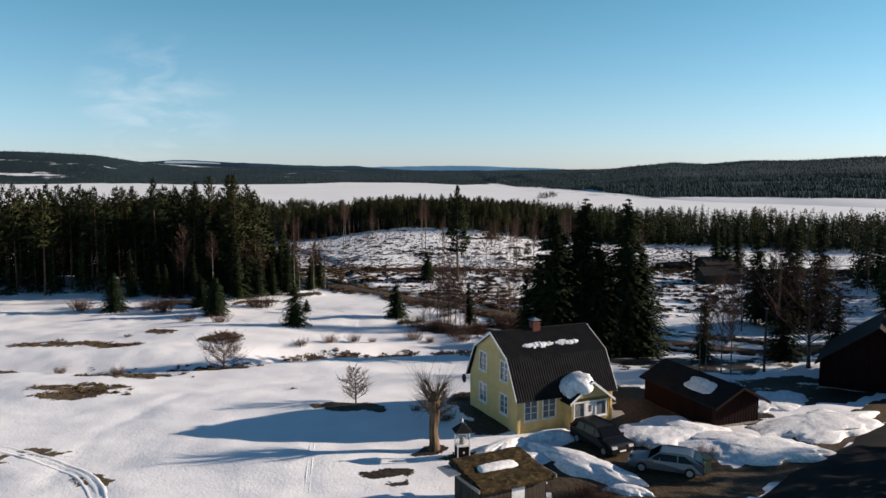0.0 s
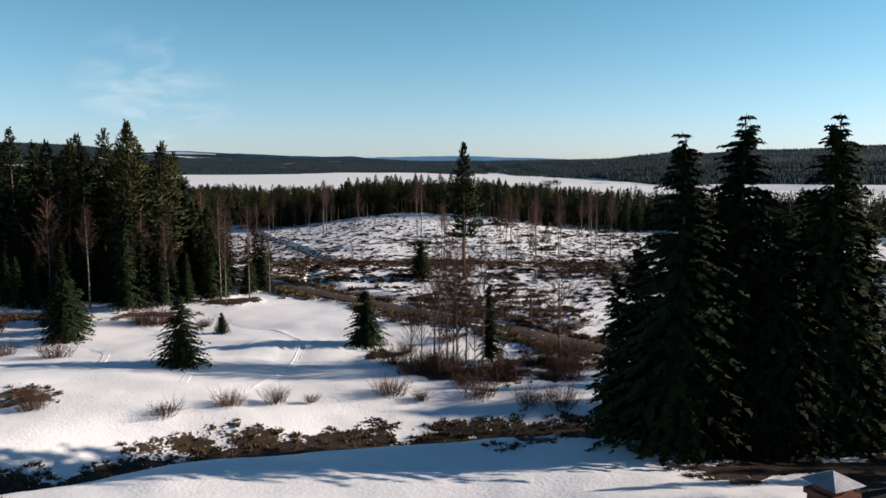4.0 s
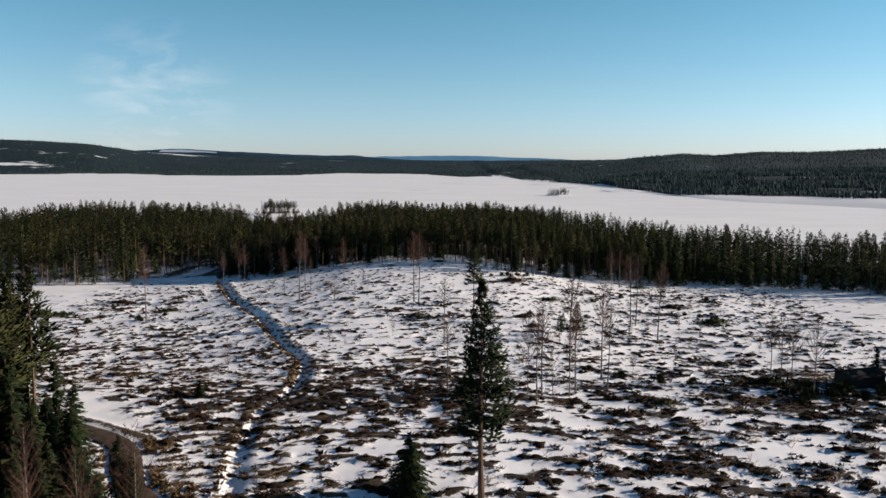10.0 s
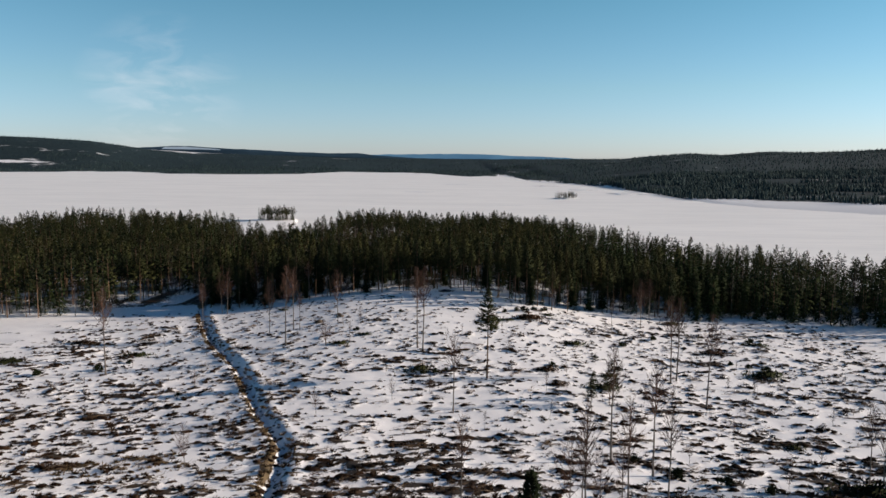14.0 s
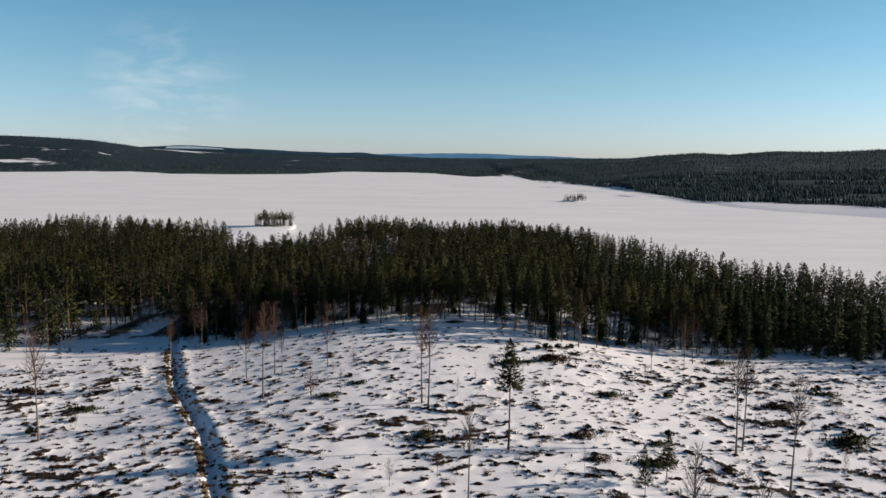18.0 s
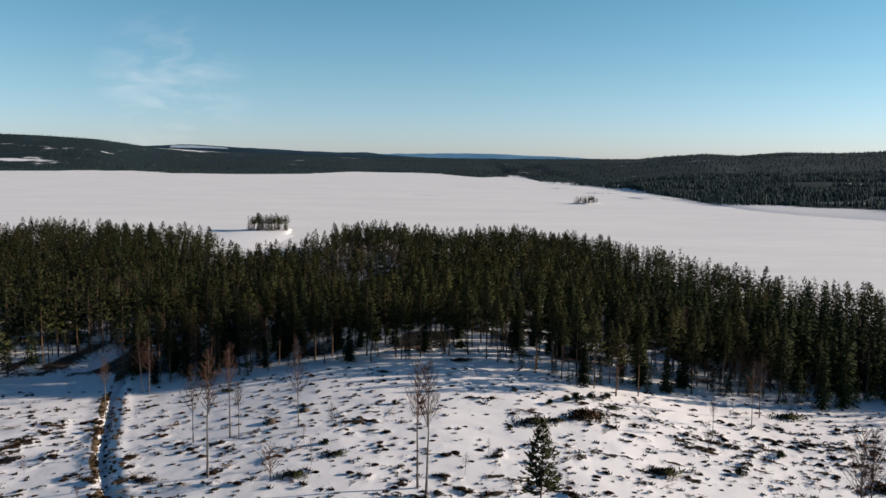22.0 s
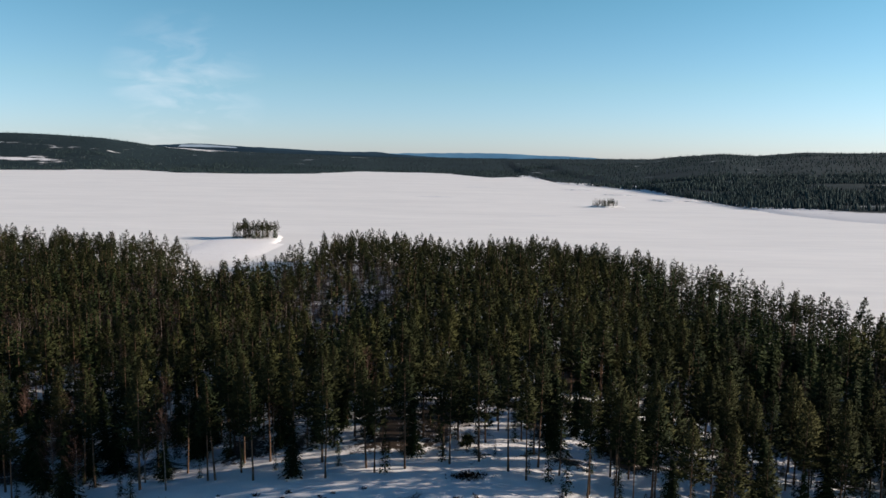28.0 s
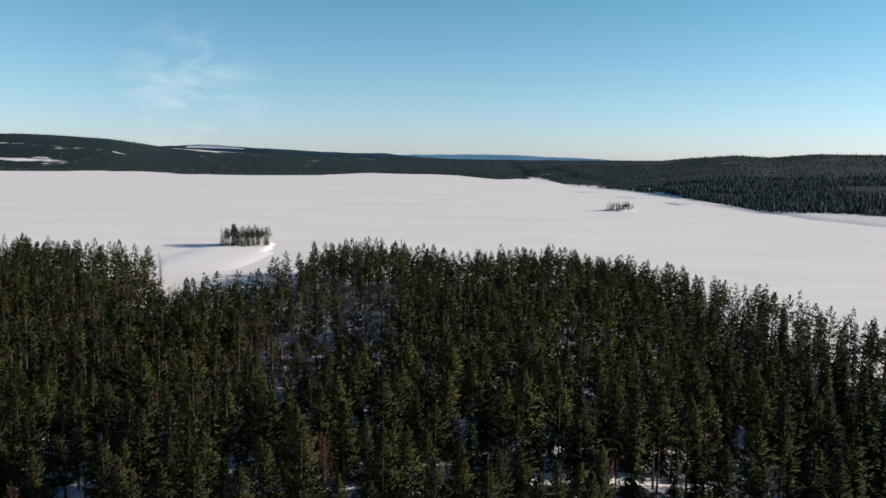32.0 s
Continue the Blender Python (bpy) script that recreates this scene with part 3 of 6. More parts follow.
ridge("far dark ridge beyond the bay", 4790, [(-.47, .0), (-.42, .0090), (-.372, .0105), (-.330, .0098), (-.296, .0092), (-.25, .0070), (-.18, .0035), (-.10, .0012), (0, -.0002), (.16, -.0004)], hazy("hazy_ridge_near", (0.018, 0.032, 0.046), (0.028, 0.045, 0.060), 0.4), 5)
lake = thing("water", "frozen lake covered with wind-packed snow", "lake", kind="structure",
             data=sheet("water", np.linspace(-4400, 3800, 42), np.concatenate([np.linspace(240, 5200, 62)]), lambda x, y: np.full_like(x, LAKE_Z), M_LAKE, {}))


# ---- trees ----
class Soup:
    """Collects small faces for one mesh."""

    def __init__(self):
        self.v, self.f, self.n, self.nor = [], [], 0, []

    def add(self, verts, faces, nor=None):
        self.v.extend(verts)
        self.nor.extend([nor if nor is not None else (0.0, 0.0, 0.0)] * len(verts))
        self.f.extend([tuple(i + self.n for i in f) for f in faces])
        self.n += len(verts)

    def blade(self, a, d, length, width, rng, droop=0.0, nor=None, flat=0.0):
        """A tuft of needles: a long pointed triangle from a along d."""
        d = d / np.linalg.norm(d)
        w = rng.normal(size=3)
        if flat:
            w = np.array([0, 0, 1.0]) + w * (1 - flat)
        s = np.cross(d, w)
        s = s / (np.linalg.norm(s) + 1e-9) * width
        e = a + d * length + np.array([0, 0, -droop * length])
        if nor is not None:
            nor = np.asarray(nor, float) + rng.normal(0, 0.12, 3)
            nor = nor / np.linalg.norm(nor)
            if np.dot(np.cross(2 * s, e - a), nor) < 0:
                s = -s
        self.add([a - s, a + s, e], [(0, 1, 2)], nor)

    def tufts(self, A, D, length, width, rng, nor, droop=0.0, flat=0.0, kite=True):
        """Many tufts at once: kites, or pointed triangles, from A along D, lit as the crown's surface."""
        n = len(A)
        D = D / np.linalg.norm(D, axis=1)[:, None]
        W = rng.normal(size=(n, 3))
        if flat:
            W = np.array([0, 0, 1.0]) + W * (1 - flat)
        S = np.cross(D, W)
        S = S / (np.linalg.norm(S, axis=1)[:, None] + 1e-9) * np.reshape(width, (-1, 1))
        E = A + D * np.reshape(length, (-1, 1))
        E[:, 2] -= droop * np.reshape(length, -1)
        N = nor + rng.normal(0, 0.16, (n, 3))
        N = N / np.linalg.norm(N, axis=1)[:, None]
        S = np.where((np.einsum("ij,ij->i", np.cross(2 * S, E - A), N) < 0)[:, None], -S, S)
        M = A * .45 + E * .55
        V = np.stack([A, M + S, E, M - S] if kite else [A - S, A + S, E], 1)
        c = V.shape[1]
        self.v.extend(V.reshape(-1, 3))
        self.nor.extend(np.repeat(N, c, 0))
        self.f.extend([tuple(range(i, i + c)) for i in range(self.n, self.n + n * c, c)])
        self.n += n * c

    def tube(self, pts, radii, sides=6):
        pts = [np.asarray(p, float) for p in pts]
        rings = []
        for k, p in enumerate(pts):
            d = pts[min(k + 1, len(pts) - 1)] - pts[max(k - 1, 0)]
            d = d / (np.linalg.norm(d) + 1e-9)
            u = np.cross(d, (0.31, 0.87, 0.12) if abs(d[2]) > .5 else (0, 0, 1.0))
            u = u / (np.linalg.norm(u) + 1e-9)
            w = np.cross(d, u)
            rings.append([p + radii[k] * (u * math.cos(2 * math.pi * j / sides) + w * math.sin(2 * math.pi * j / sides)) for j in range(sides)])
        verts = [q for r in rings for q in r]
        faces = [(k * sides + j, k * sides + (j + 1) % sides, (k + 1) * sides + (j + 1) % sides, (k + 1) * sides + j) for k in range(len(pts) - 1) for j in range(sides)]
        faces.append(tuple(range((len(pts) - 1) * sides, len(pts) * sides)))
        self.add(verts, faces)

    def spike(self, a, b, r):
        """A thin twig: a three-sided needle."""
        a, b = np.asarray(a, float), np.asarray(b, float)
        d = b - a
        u = np.cross(d, (0.3, 0.2, 0.9) if abs(d[2]) < .9 * np.linalg.norm(d) else (1.0, 0, 0))
        u = u / (np.linalg.norm(u) + 1e-9) * r
        w = np.cross(d / (np.linalg.norm(d) + 1e-9), u)
        self.add([a + u, a - 0.5 * u + 0.87 * w, a - 0.5 * u - 0.87 * w, b], [(0, 1, 3), (1, 2, 3), (2, 0, 3)])


def trunk_mesh(rng, h, r, mat, sides=7, bend=0.012, steps=6):
    s = Soup()
    drift = np.cumsum(rng.normal(0, bend * h / steps * 2, (steps + 1, 2)), 0) * 0.5
    drift -= drift[0]
    pts = [(drift[k, 0], drift[k, 1], -0.4 + (h + 0.4) * k / steps) for k in range(steps + 1)]
    s.tube(pts, [r * (1.25 if k == 0 else 1) * (1 - 0.88 * k / steps) for k in range(steps + 1)], sides)
    return s


def pine_crown(rng, h, lo, radius, whorls, per, tufts, size, kite=True):
    """Tiers of boughs, each a spray of needle tufts, narrowing to a ragged tip."""
    s = Soup()
    n = whorls * per
    tier = np.repeat(np.arange(whorls), per)
    u = np.clip((tier + 0.5 + rng.normal(0, .16, n)) / whorls, 0, 1)
    drop = rng.random(n) < .12 + .25 * (u < .2)
    u = u[~drop]
    n = len(u)
    z = h * (lo + (.985 - lo) * u)
    shape = np.minimum(.60 + 2.6 * u, 1.0) * (1.0 - u) ** .85 + .03
    L = radius * shape * rng.uniform(.55, 1.2, n)
    a = np.arange(n) * 2.399 + rng.normal(0, .35, n)
    out = np.stack([np.cos(a), np.sin(a), rng.uniform(-.18, .12, n) + .55 * u ** 1.5], 1)
    side = np.stack([-np.sin(a), np.cos(a), 0 * a], 1)
    root = np.stack([0 * a, 0 * a, z], 1)
    if size < .60:
        for p, o, q in zip(root, out, L):
            s.spike(p, p + o * q * .85, .03)
    k = np.repeat(np.arange(n), tufts)
    m = len(k)
    t = rng.uniform(.16, 1.0, m) ** .6
    P = root[k] + out[k] * (L[k] * t)[:, None] + side[k] * (rng.normal(0, .20, m) * L[k])[:, None]
    P[:, 2] += rng.normal(0, .05 * radius, m) + .10 * L[k] * t ** 2
    D = out[k] * .75 + side[k] * rng.normal(0, .6, m)[:, None] + rng.normal(0, .22, (m, 3)) + [0, 0, .30]
    N = out[k] * (.55 + .6 * t)[:, None] + [0, 0, .30] + [0, 0, .5] * (u[k] ** 3)[:, None]
    s.tufts(P, D, size * rng.uniform(.7, 1.3, m) * (1.15 - .80 * u[k]), size * rng.uniform(.18, .30, m) * (1.15 - .75 * u[k]), rng, N, 0.0, .45, kite)
    s.tufts(np.tile([[0, 0, h * .95]], (6, 1)) + rng.normal(0, .06, (6, 3)), rng.normal(0, .3, (6, 3)) + [0, 0, 1.0], np.full(6, min(size, .7) * .8), np.full(6, size * .07), rng, np.tile([[.3, 0, .6]], (6, 1)))
    return s


def spruce_crown(rng, h, lo, radius, whorls, per, sprays, size):
    s = Soup()
    k, j = [q.ravel() for q in np.meshgrid(np.arange(whorls), np.arange(per), indexing="ij")]
    u = (k + rng.random(len(k)) * .7) / whorls
    keep = (j < np.maximum(3, per * (1 - .5 * u))) & (u < .955)
    k, j, u = k[keep], j[keep], u[keep]
    n = len(k)
    a = j * 2 * math.pi / per + k * 1.1 + rng.normal(0, .25, n)
    L = (radius * (1 - u) ** .8 + .10) * rng.uniform(.6, 1.2, n)
    z = np.minimum(h * (lo + (1 - lo) * u) + rng.normal(0, .012 * h, n), h * .985)
    out, side = np.stack([np.cos(a), np.sin(a), 0 * a], 1), np.stack([-np.sin(a), np.cos(a), 0 * a], 1)
    root = np.stack([0 * a, 0 * a, z], 1)
    tip = root + out * L[:, None]
    tip[:, 2] += (-.30 + .35 * u) * L
    i = np.repeat(np.arange(n), sprays)
    m = len(i)
    t = (np.tile(np.arange(sprays), n) + rng.uniform(.3, 1.0, m)) / sprays
    P = root[i] * (1 - t)[:, None] + tip[i] * t[:, None]
    P[:, 2] += .10 * L[i] * np.sin(math.pi * t)
    D = out[i] * .8 + side[i] * (rng.choice((-1, 1), m) * rng.uniform(.2, 1.0, m))[:, None]
    D[:, 2] += rng.uniform(-.45, .05, m)
    N = out[i] + [0, 0, .12] + [0, 0, .25] * (1 - t)[:, None]
    s.tufts(P, D, size * (.55 + .6 * (1 - t)) * rng.uniform(.8, 1.25, m) * (1 - .60 * u[i]), size * .20 * (1 - .3 * u[i]), rng, N, .25, .65, kite=False)
    for q in range(5):
        s.blade(np.array([0, 0, h * .975 - 0.16 * q]), np.array([rng.normal(0, .35), rng.normal(0, .35), 1.0]), 0.45, 0.05, rng, 0.0, (.3, 0, .6))
    return s


def bare_crown(rng, h, lo, radius, limbs, twigs, thick=0.05, lift=0.9, fine=0.015):
    s = Soup()
    for k in range(limbs):
        u = (k + rng.random()) / limbs
        z = h * (lo + (0.97 - lo) * u)
        a = k * 2.399 + rng.normal(0, 0.3)
        L = radius * (1.15 - 0.85 * u) * rng.uniform(0.7, 1.15)
        d = np.array([math.cos(a), math.sin(a), lift * rng.uniform(0.7, 1.4)])
        p0 = np.array([0, 0, z])
        bend = rng.normal(0, 0.12, 3)
        p1, p2 = p0 + d * L * 0.55, p0 + d * L + bend * L + np.array([0, 0, 0.1 * L])
        s.tube([p0, p1, p2], [thick * (1 - .6 * u), thick * 0.6 * (1 - .6 * u), 0.008], 3)
        for _ in range(twigs):
            t = rng.uniform(0.25, 1.0)
            q = p0 + (p1 - p0) * (t / 0.55) if t < 0.55 else p1 + (p2 - p1) * ((t - 0.55) / 0.45)
            e = d * 0.6 + rng.normal(0, 0.6, 3) + np.array([0, 0, 0.35])
            ln = L * rng.uniform(0.2, 0.5)
            s.spike(q, q + e * ln * 0.6, fine)
            s.spike(q + e * ln * 0.35, q + e * ln * 0.35 + (e + rng.normal(0, .5, 3)) * ln * 0.45, fine * .7)
    return s


def soup_mesh(name, s, mat, soft=False):
    me = mesh_of(name, np.array(s.v), s.f, mat)
    if soft:
        soft_normals(me, s.nor)
    return me


def tree_model(name, label, category, trunk, trunk_mat, crown, crown_mat, group):
    ob = thing(name, label, category, group=group)
    part("trunk", soup_mesh("trunk", trunk, trunk_mat), ob)
    part("crown", soup_mesh("crown", crown, crown_mat, crown_mat in (M_PINE, M_SPRUCE)), ob)
    return ob


MODELS, USED = {}, set()


def make_models():
    r = np.random.default_rng(11)
    for k in range(4):
        h = (15, 14, 16, 15)[k]
        MODELS["pine", k] = tree_model("pine_tree", "tall pine with a bare trunk and olive crown in snow", "pine tree",
                                       trunk_mesh(r, h * .97, 0.15, M_BARK), M_BARK, pine_crown(r, h, (.42, .34, .48, .54)[k], (2.7, 3.0, 2.5, 2.2)[k], (17, 19, 16, 14)[k], 7, 20, 0.52, False), M_PINE, "pines at the wood's edge"), h
    for k in range(3):
        h = (16.5, 14, 15)[k]
        MODELS["spruce", k] = tree_model("spruce_tree", "dark dense spruce with drooping branches", "spruce tree",
                                         trunk_mesh(r, h * .98, 0.20, M_BARK), M_BARK, spruce_crown(r, h, (.04, .08, .05)[k], (4.7, 2.7, 2.9)[k], (54, 34, 34)[k], (16, 12, 12)[k], (18, 8, 8)[k], (.80, .95, .95)[k]), M_SPRUCE, "tall spruces"), h
    for k in range(2):
        h = (5.2, 4.4)[k]
        MODELS["small_spruce", k] = tree_model("young_spruce", "young dark green spruce standing in snow", "spruce tree",
                                               trunk_mesh(r, h * .97, 0.08, M_BARK), M_BARK, spruce_crown(r, h, .03, (2.2, 1.9)[k], 28, 14, 14, 0.48), M_SPRUCE, "young spruces"), h
    for k in range(3):
        h = (12, 10, 13)[k]
        MODELS["birch", k] = tree_model("birch_tree", "bare white-stemmed birch with fine brown twigs", "birch tree",
                                        trunk_mesh(r, h * .96, (.09, .08, .125)[k], M_BIRCH, bend=.02), M_BIRCH, bare_crown(r, h, (.36, .22, .50)[k], (1.7, 1.7, 1.25)[k], (36, 44, 44)[k], (22, 26, 26)[k], .034, (1.3, 1.3, 1.5)[k], .010), M_TWIG, "bare birches"), h
    for k in range(2):
        h = (9, 7)[k]
        MODELS["bare", k] = tree_model("bare_tree", "leafless grey deciduous tree with spreading twigs", "tree",
                                       trunk_mesh(r, h * .9, 0.15, M_GREYBARK, bend=.03), M_GREYBARK, bare_crown(r, h, .18, (3.0, 2.6)[k], 40, 30, .06, .75, .011), M_TWIG, "leafless trees"), h
    for k in range(2):
        ob = thing("leafless_bush", "small leafless tree with a round crown of fine twigs", "bush", group="leafless shrubs")
        part("trunk", soup_mesh("trunk", trunk_mesh(r, 2.3, .08, M_GREYBARK, bend=.03), M_GREYBARK), ob)
        part("crown", soup_mesh("crown", bare_crown(r, 3.0, .10, (1.75, 1.35)[k], 40, 46, .034, (.42, .55)[k], .009), M_TWIG), ob)
        MODELS["bush", k] = ob, 3.0
    for k in range(2):
        s = Soup()
        for _ in range(150):
            a, t = r.uniform(0, 6.28), r.uniform(0.1, 1.0)
            d = np.array([math.cos(a) * t, math.sin(a) * t, 1.0]) * r.uniform(0.3, 1.2)
            p = np.array([math.cos(a) * 1.3, math.sin(a), 0]) * r.uniform(0, .8)
            s.spike(p + [0, 0, -.1], p + d, 0.016)
            for _ in range(3):
                q = p + d * r.uniform(.4, .9)
                s.spike(q, q + (d + r.normal(0, .7, 3)) * .4, 0.010)
        ob = thing("bare_shrub", "leafless brown shrub growing through snow", "shrub", group="leafless shrubs")
        part("crown", soup_mesh("crown", s, M_TWIG), ob)
        MODELS["shrub", k] = ob, 1.4
    s = Soup()
    for _ in range(40):
        a, t = r.uniform(0, 6.28), r.uniform(0, 1.0)
        p = np.array([math.cos(a) * t * .9, math.sin(a) * t * .7, 0.1 + r.uniform(0, .7) * (1.2 - t)])
        for _ in range(9):
            s.blade(p, r.normal(0, .6, 3) + [0, 0, .5], r.uniform(.25, .5), .06, r)
    ob = thing("low_pine", "low bushy young pine half buried in snow", "pine bush", group="low young pines")
    part("crown", soup_mesh("crown", s, M_PINE), ob)
    MODELS["low_pine", 0] = ob, 1.2
    for k in range(2):
        s, n = Soup(), 420
        P = r.normal(0, 1, (n, 3)) * (.75, .38, .0)
        P[:, 2] = r.uniform(0, .34, n) * np.exp(-(P[:, 0] / 1.2) ** 2 - (P[:, 1] / .6) ** 2)
        s.tufts(P, r.normal(0, .6, (n, 3)) + [0, 0, .35], r.uniform(.14, .38, n), r.uniform(.03, .07, n), r, P * (1, 1, 0) + [0.2, 0, .6])
        for _ in range(60):
            p, d = r.normal(0, 1, 3) * (.7, .35, 0) + [0, 0, .05], r.normal(0, 1, 3) * (.5, .35, .22) + [0, 0, .12]
            s.spike(p, p + d, .016)
        ob = thing("brash_heap", "low heap of green-brown felled brushwood on snow", "brushwood", group="brash heaps")
        part("crown", soup_mesh("crown", s, (M_PINE, M_HEATH)[k], True), ob)
        MODELS["brash", k] = ob, 1.0
    for k in range(2):
        me = mound(.5, .38, .42, 3 + k, .25, 10, .55, .5)
        me.materials.clear()
        me.materials.append(M_GREYBARK)
        MODELS["boulder", k] = thing("boulder", "dark lichen-grown boulder standing out of snow", "boulder", group="boulders", data=me), .4


def plant(kind, k, x, y, h, turn=None, lean=0.0, label=""):
    """One tree of that model, h metres high, rooted in the ground."""
    ob, h0 = MODELS[kind, k]
    s = h / h0
    m = pose(x, y, gz(x, y) - 0.05, lean * 0.7, lean, RNG.uniform(0, 360) if turn is None else turn) @ Matrix.Scale(s, 4)
    if (kind, k) in USED:
        c = copy_thing(ob, Matrix())
        c.matrix_basis = m
    else:
        USED.add((kind, k))
        c = ob
        c.matrix_basis = m
    if label:
        c["label"] = label
    return c


make_models()


def scatter(x0, x1, y0, y1, gap, keep, seed):
    """Places on a shaken grid where keep() is true."""
    r = np.random.default_rng(seed)
    X, Y = np.meshgrid(np.arange(x0, x1, gap), np.arange(y0, y1, gap))
    X = X.ravel() + r.uniform(-.48, .48, X.size) * gap
    Y = Y.ravel() + r.uniform(-.48, .48, Y.size) * gap
    ok = keep(X, Y)
    return X[ok], Y[ok]


def stuff(name, label, category, templates, places, mats, soft=True):
    """Joins many copies of the templates into one mesh. places: x, y, z, scale, turn, template."""
    VV, FF, MI, NN, TT, base = [], [], [], [], [], 0
    tr = np.random.default_rng(len(places))
    packed = []
    for t in templates:
        vs = np.array([v for s, _ in t for v in s.v])
        fs, mi, off = [], [], 0
        for s, mat_i in t:
            q = np.array([f if len(f) == 4 else (*f, -1)[:4] if len(f) == 3 else tuple(f[:4]) for f in s.f])
            fs.append(np.where(q >= 0, q + off, -1))
            mi += [mat_i] * len(q)
            off += len(s.v)
        packed.append((vs, np.concatenate(fs), np.array(mi), np.array([v for s, _ in t for v in s.nor], float)))
    for x, y, z, sc, a, k in places:
        vs, fs, mi, no = packed[k]
        c, d = math.cos(a) * sc, math.sin(a) * sc
        VV.append(np.stack([vs[:, 0] * c - vs[:, 1] * d + x, vs[:, 0] * d + vs[:, 1] * c + y, vs[:, 2] * sc + z], 1))
        FF.append(np.where(fs >= 0, fs + base, -1))
        MI.append(mi)
        ca, sa = math.cos(a), math.sin(a)
        NN.append(np.stack([no[:, 0] * ca - no[:, 1] * sa, no[:, 0] * sa + no[:, 1] * ca, no[:, 2]], 1))
        TT.append(np.full(len(vs), tr.random()))
        base += len(vs)
    V, F, I = np.concatenate(VV), np.concatenate(FF), np.concatenate(MI)
    me = bpy.data.meshes.new(name)
    for mm in mats:
        me.materials.append(mm)
    size = np.where(F[:, 3] < 0, 3, 4)
    loops = F.ravel()[F.ravel() >= 0]
    me.vertices.add(len(V))
    me.vertices.foreach_set("co", V.astype(np.float32).ravel())
    me.loops.add(len(loops))
    me.loops.foreach_set("vertex_index", loops.astype(np.int32))
    me.polygons.add(len(F))
    me.polygons.foreach_set("loop_start", np.concatenate([[0], np.cumsum(size)[:-1]]).astype(np.int32))
    me.polygons.foreach_set("material_index", I.astype(np.int32))
    me.update(calc_edges=True)
    me.attributes.new("tint", "FLOAT", "POINT").data.foreach_set("value", np.concatenate(TT).astype(np.float32))
    N = np.concatenate(NN)
    if soft:
        soft_normals(me, N)
    return thing(name, label, category, kind="stuff", data=me)


def near_wood(x, y):
    """The wooded point beyond the felled stretch."""
    edge = np.interp(x, [-400, -120, -95, -88, -76, -70, -60, -42, -36, -22, -8, 0, 9, 18, 26, 36, 48, 60, 80, 110, 140, 400],
                     [300, 309, 316, 345, 345, 322, 318, 317, 321, 317, 322, 324, 315, 310, 307, 314, 317, 314, 316, 308, 290, 240])
    return (y > edge) & (y < shore_y(x) - 2)


r3 = np.random.default_rng(23)
lo_pine = [[(pine_crown(r3, 15, lo - .04, rad * 1.65, 15, 6, 18, 0.62, False), 0), (trunk_mesh(r3, 14.4, .15, M_BARK, 4, steps=2), 1)] for lo, rad in ((.5, 1.7), (.42, 1.9), (.58, 1.55))]
lo_spruce = [[(spruce_crown(r3, 15, .05, 2.2, 26, 10, 4, 1.15), 2), (trunk_mesh(r3, 14.4, .16, M_BARK, 4, steps=2), 1)] for _ in range(2)]
lo_birch = [[(bare_crown(r3, 12, .4, 1.7, 22, 8, .04, 1.3, .02), 3), (trunk_mesh(r3, 11.4, .10, M_BIRCH, 4, steps=3), 4)] for _ in range(2)]
WOOD_MATS = [M_PINE_S, M_BARK, varied("spruce_needles_woods", (0.012, 0.019, 0.008), (0.032, 0.044, 0.017), per="Tint"), varied("birch_twigs_woods", (0.055, 0.038, 0.032), (0.10, 0.070, 0.058), per="Tint"), M_BIRCH]
LO = lo_pine + lo_spruce + lo_birch
# plainer trees for what stays far from the camera
LO += [[(pine_crown(r3, 15, lo - .08, rad * 1.6, 12, 5, 8, 1.0, False), 0), (trunk_mesh(r3, 14.4, .15, M_BARK, 3, steps=1), 1)] for lo, rad in ((.5, 1.7), (.42, 1.9), (.58, 1.55))]
LO += [[(spruce_crown(r3, 15, .05, 2.3, 18, 7, 2, 1.5), 2), (trunk_mesh(r3, 14.4, .16, M_BARK, 3, steps=1), 1)] for _ in range(2)]
LO += [[(bare_crown(r3, 12, .4, 1.7, 16, 4, .05, 1.3, .03), 3), (trunk_mesh(r3, 11.4, .10, M_BIRCH, 3, steps=1), 4)] for _ in range(2)]


def wood_places(X, Y, seed, mix, hmul=1.0):
    r = np.random.default_rng(seed)
    Z = ground_z(X, Y)
    out = []
    for x, y, z in zip(X, Y, Z):
        p, s, b = mix(x, y)
        q = r.random()
        k = int(r.integers(0, 3)) if q < p else 3 + int(r.integers(0, 2)) if q < p + s else 5 + int(r.integers(0, 2))
        h = r.uniform(.82, 1.12) * hmul * (0.95 if k < 3 else r.uniform(.82 if x > 50 else .55, 1.0) if k < 5 else .95)
        out.append((x, y, z - .1, h, r.uniform(0, 6.28), k + (7 if y > 405 + .3 * x * (x < 0) or x > 84 or x < -78 else 0)))
    return out


def openness(x, y):
    """Sunny gaps in the wood on the point, from none (0) upwards."""
    return .72 * np.exp(-((x - 40) / 20) ** 2 - ((y - 360) / 20) ** 2) + .6 * np.exp(-((x - 2) / 11) ** 2 - ((y - 348) / 11) ** 2) + .35 * np.exp(-((x - 17) / 13) ** 2 - ((y - 334) / 9) ** 2) 


def point_mix(x, y):
    b = 0.55 if -112 < x < -22 and 385 < y < 520 else 0.10
    b = 0.12 if x > 50 else b
    s = 0.82 if x > 50 else 0.42 if x < -60 else 0.24
    return 1 - b - s, s, b


FR = np.random.default_rng(5)
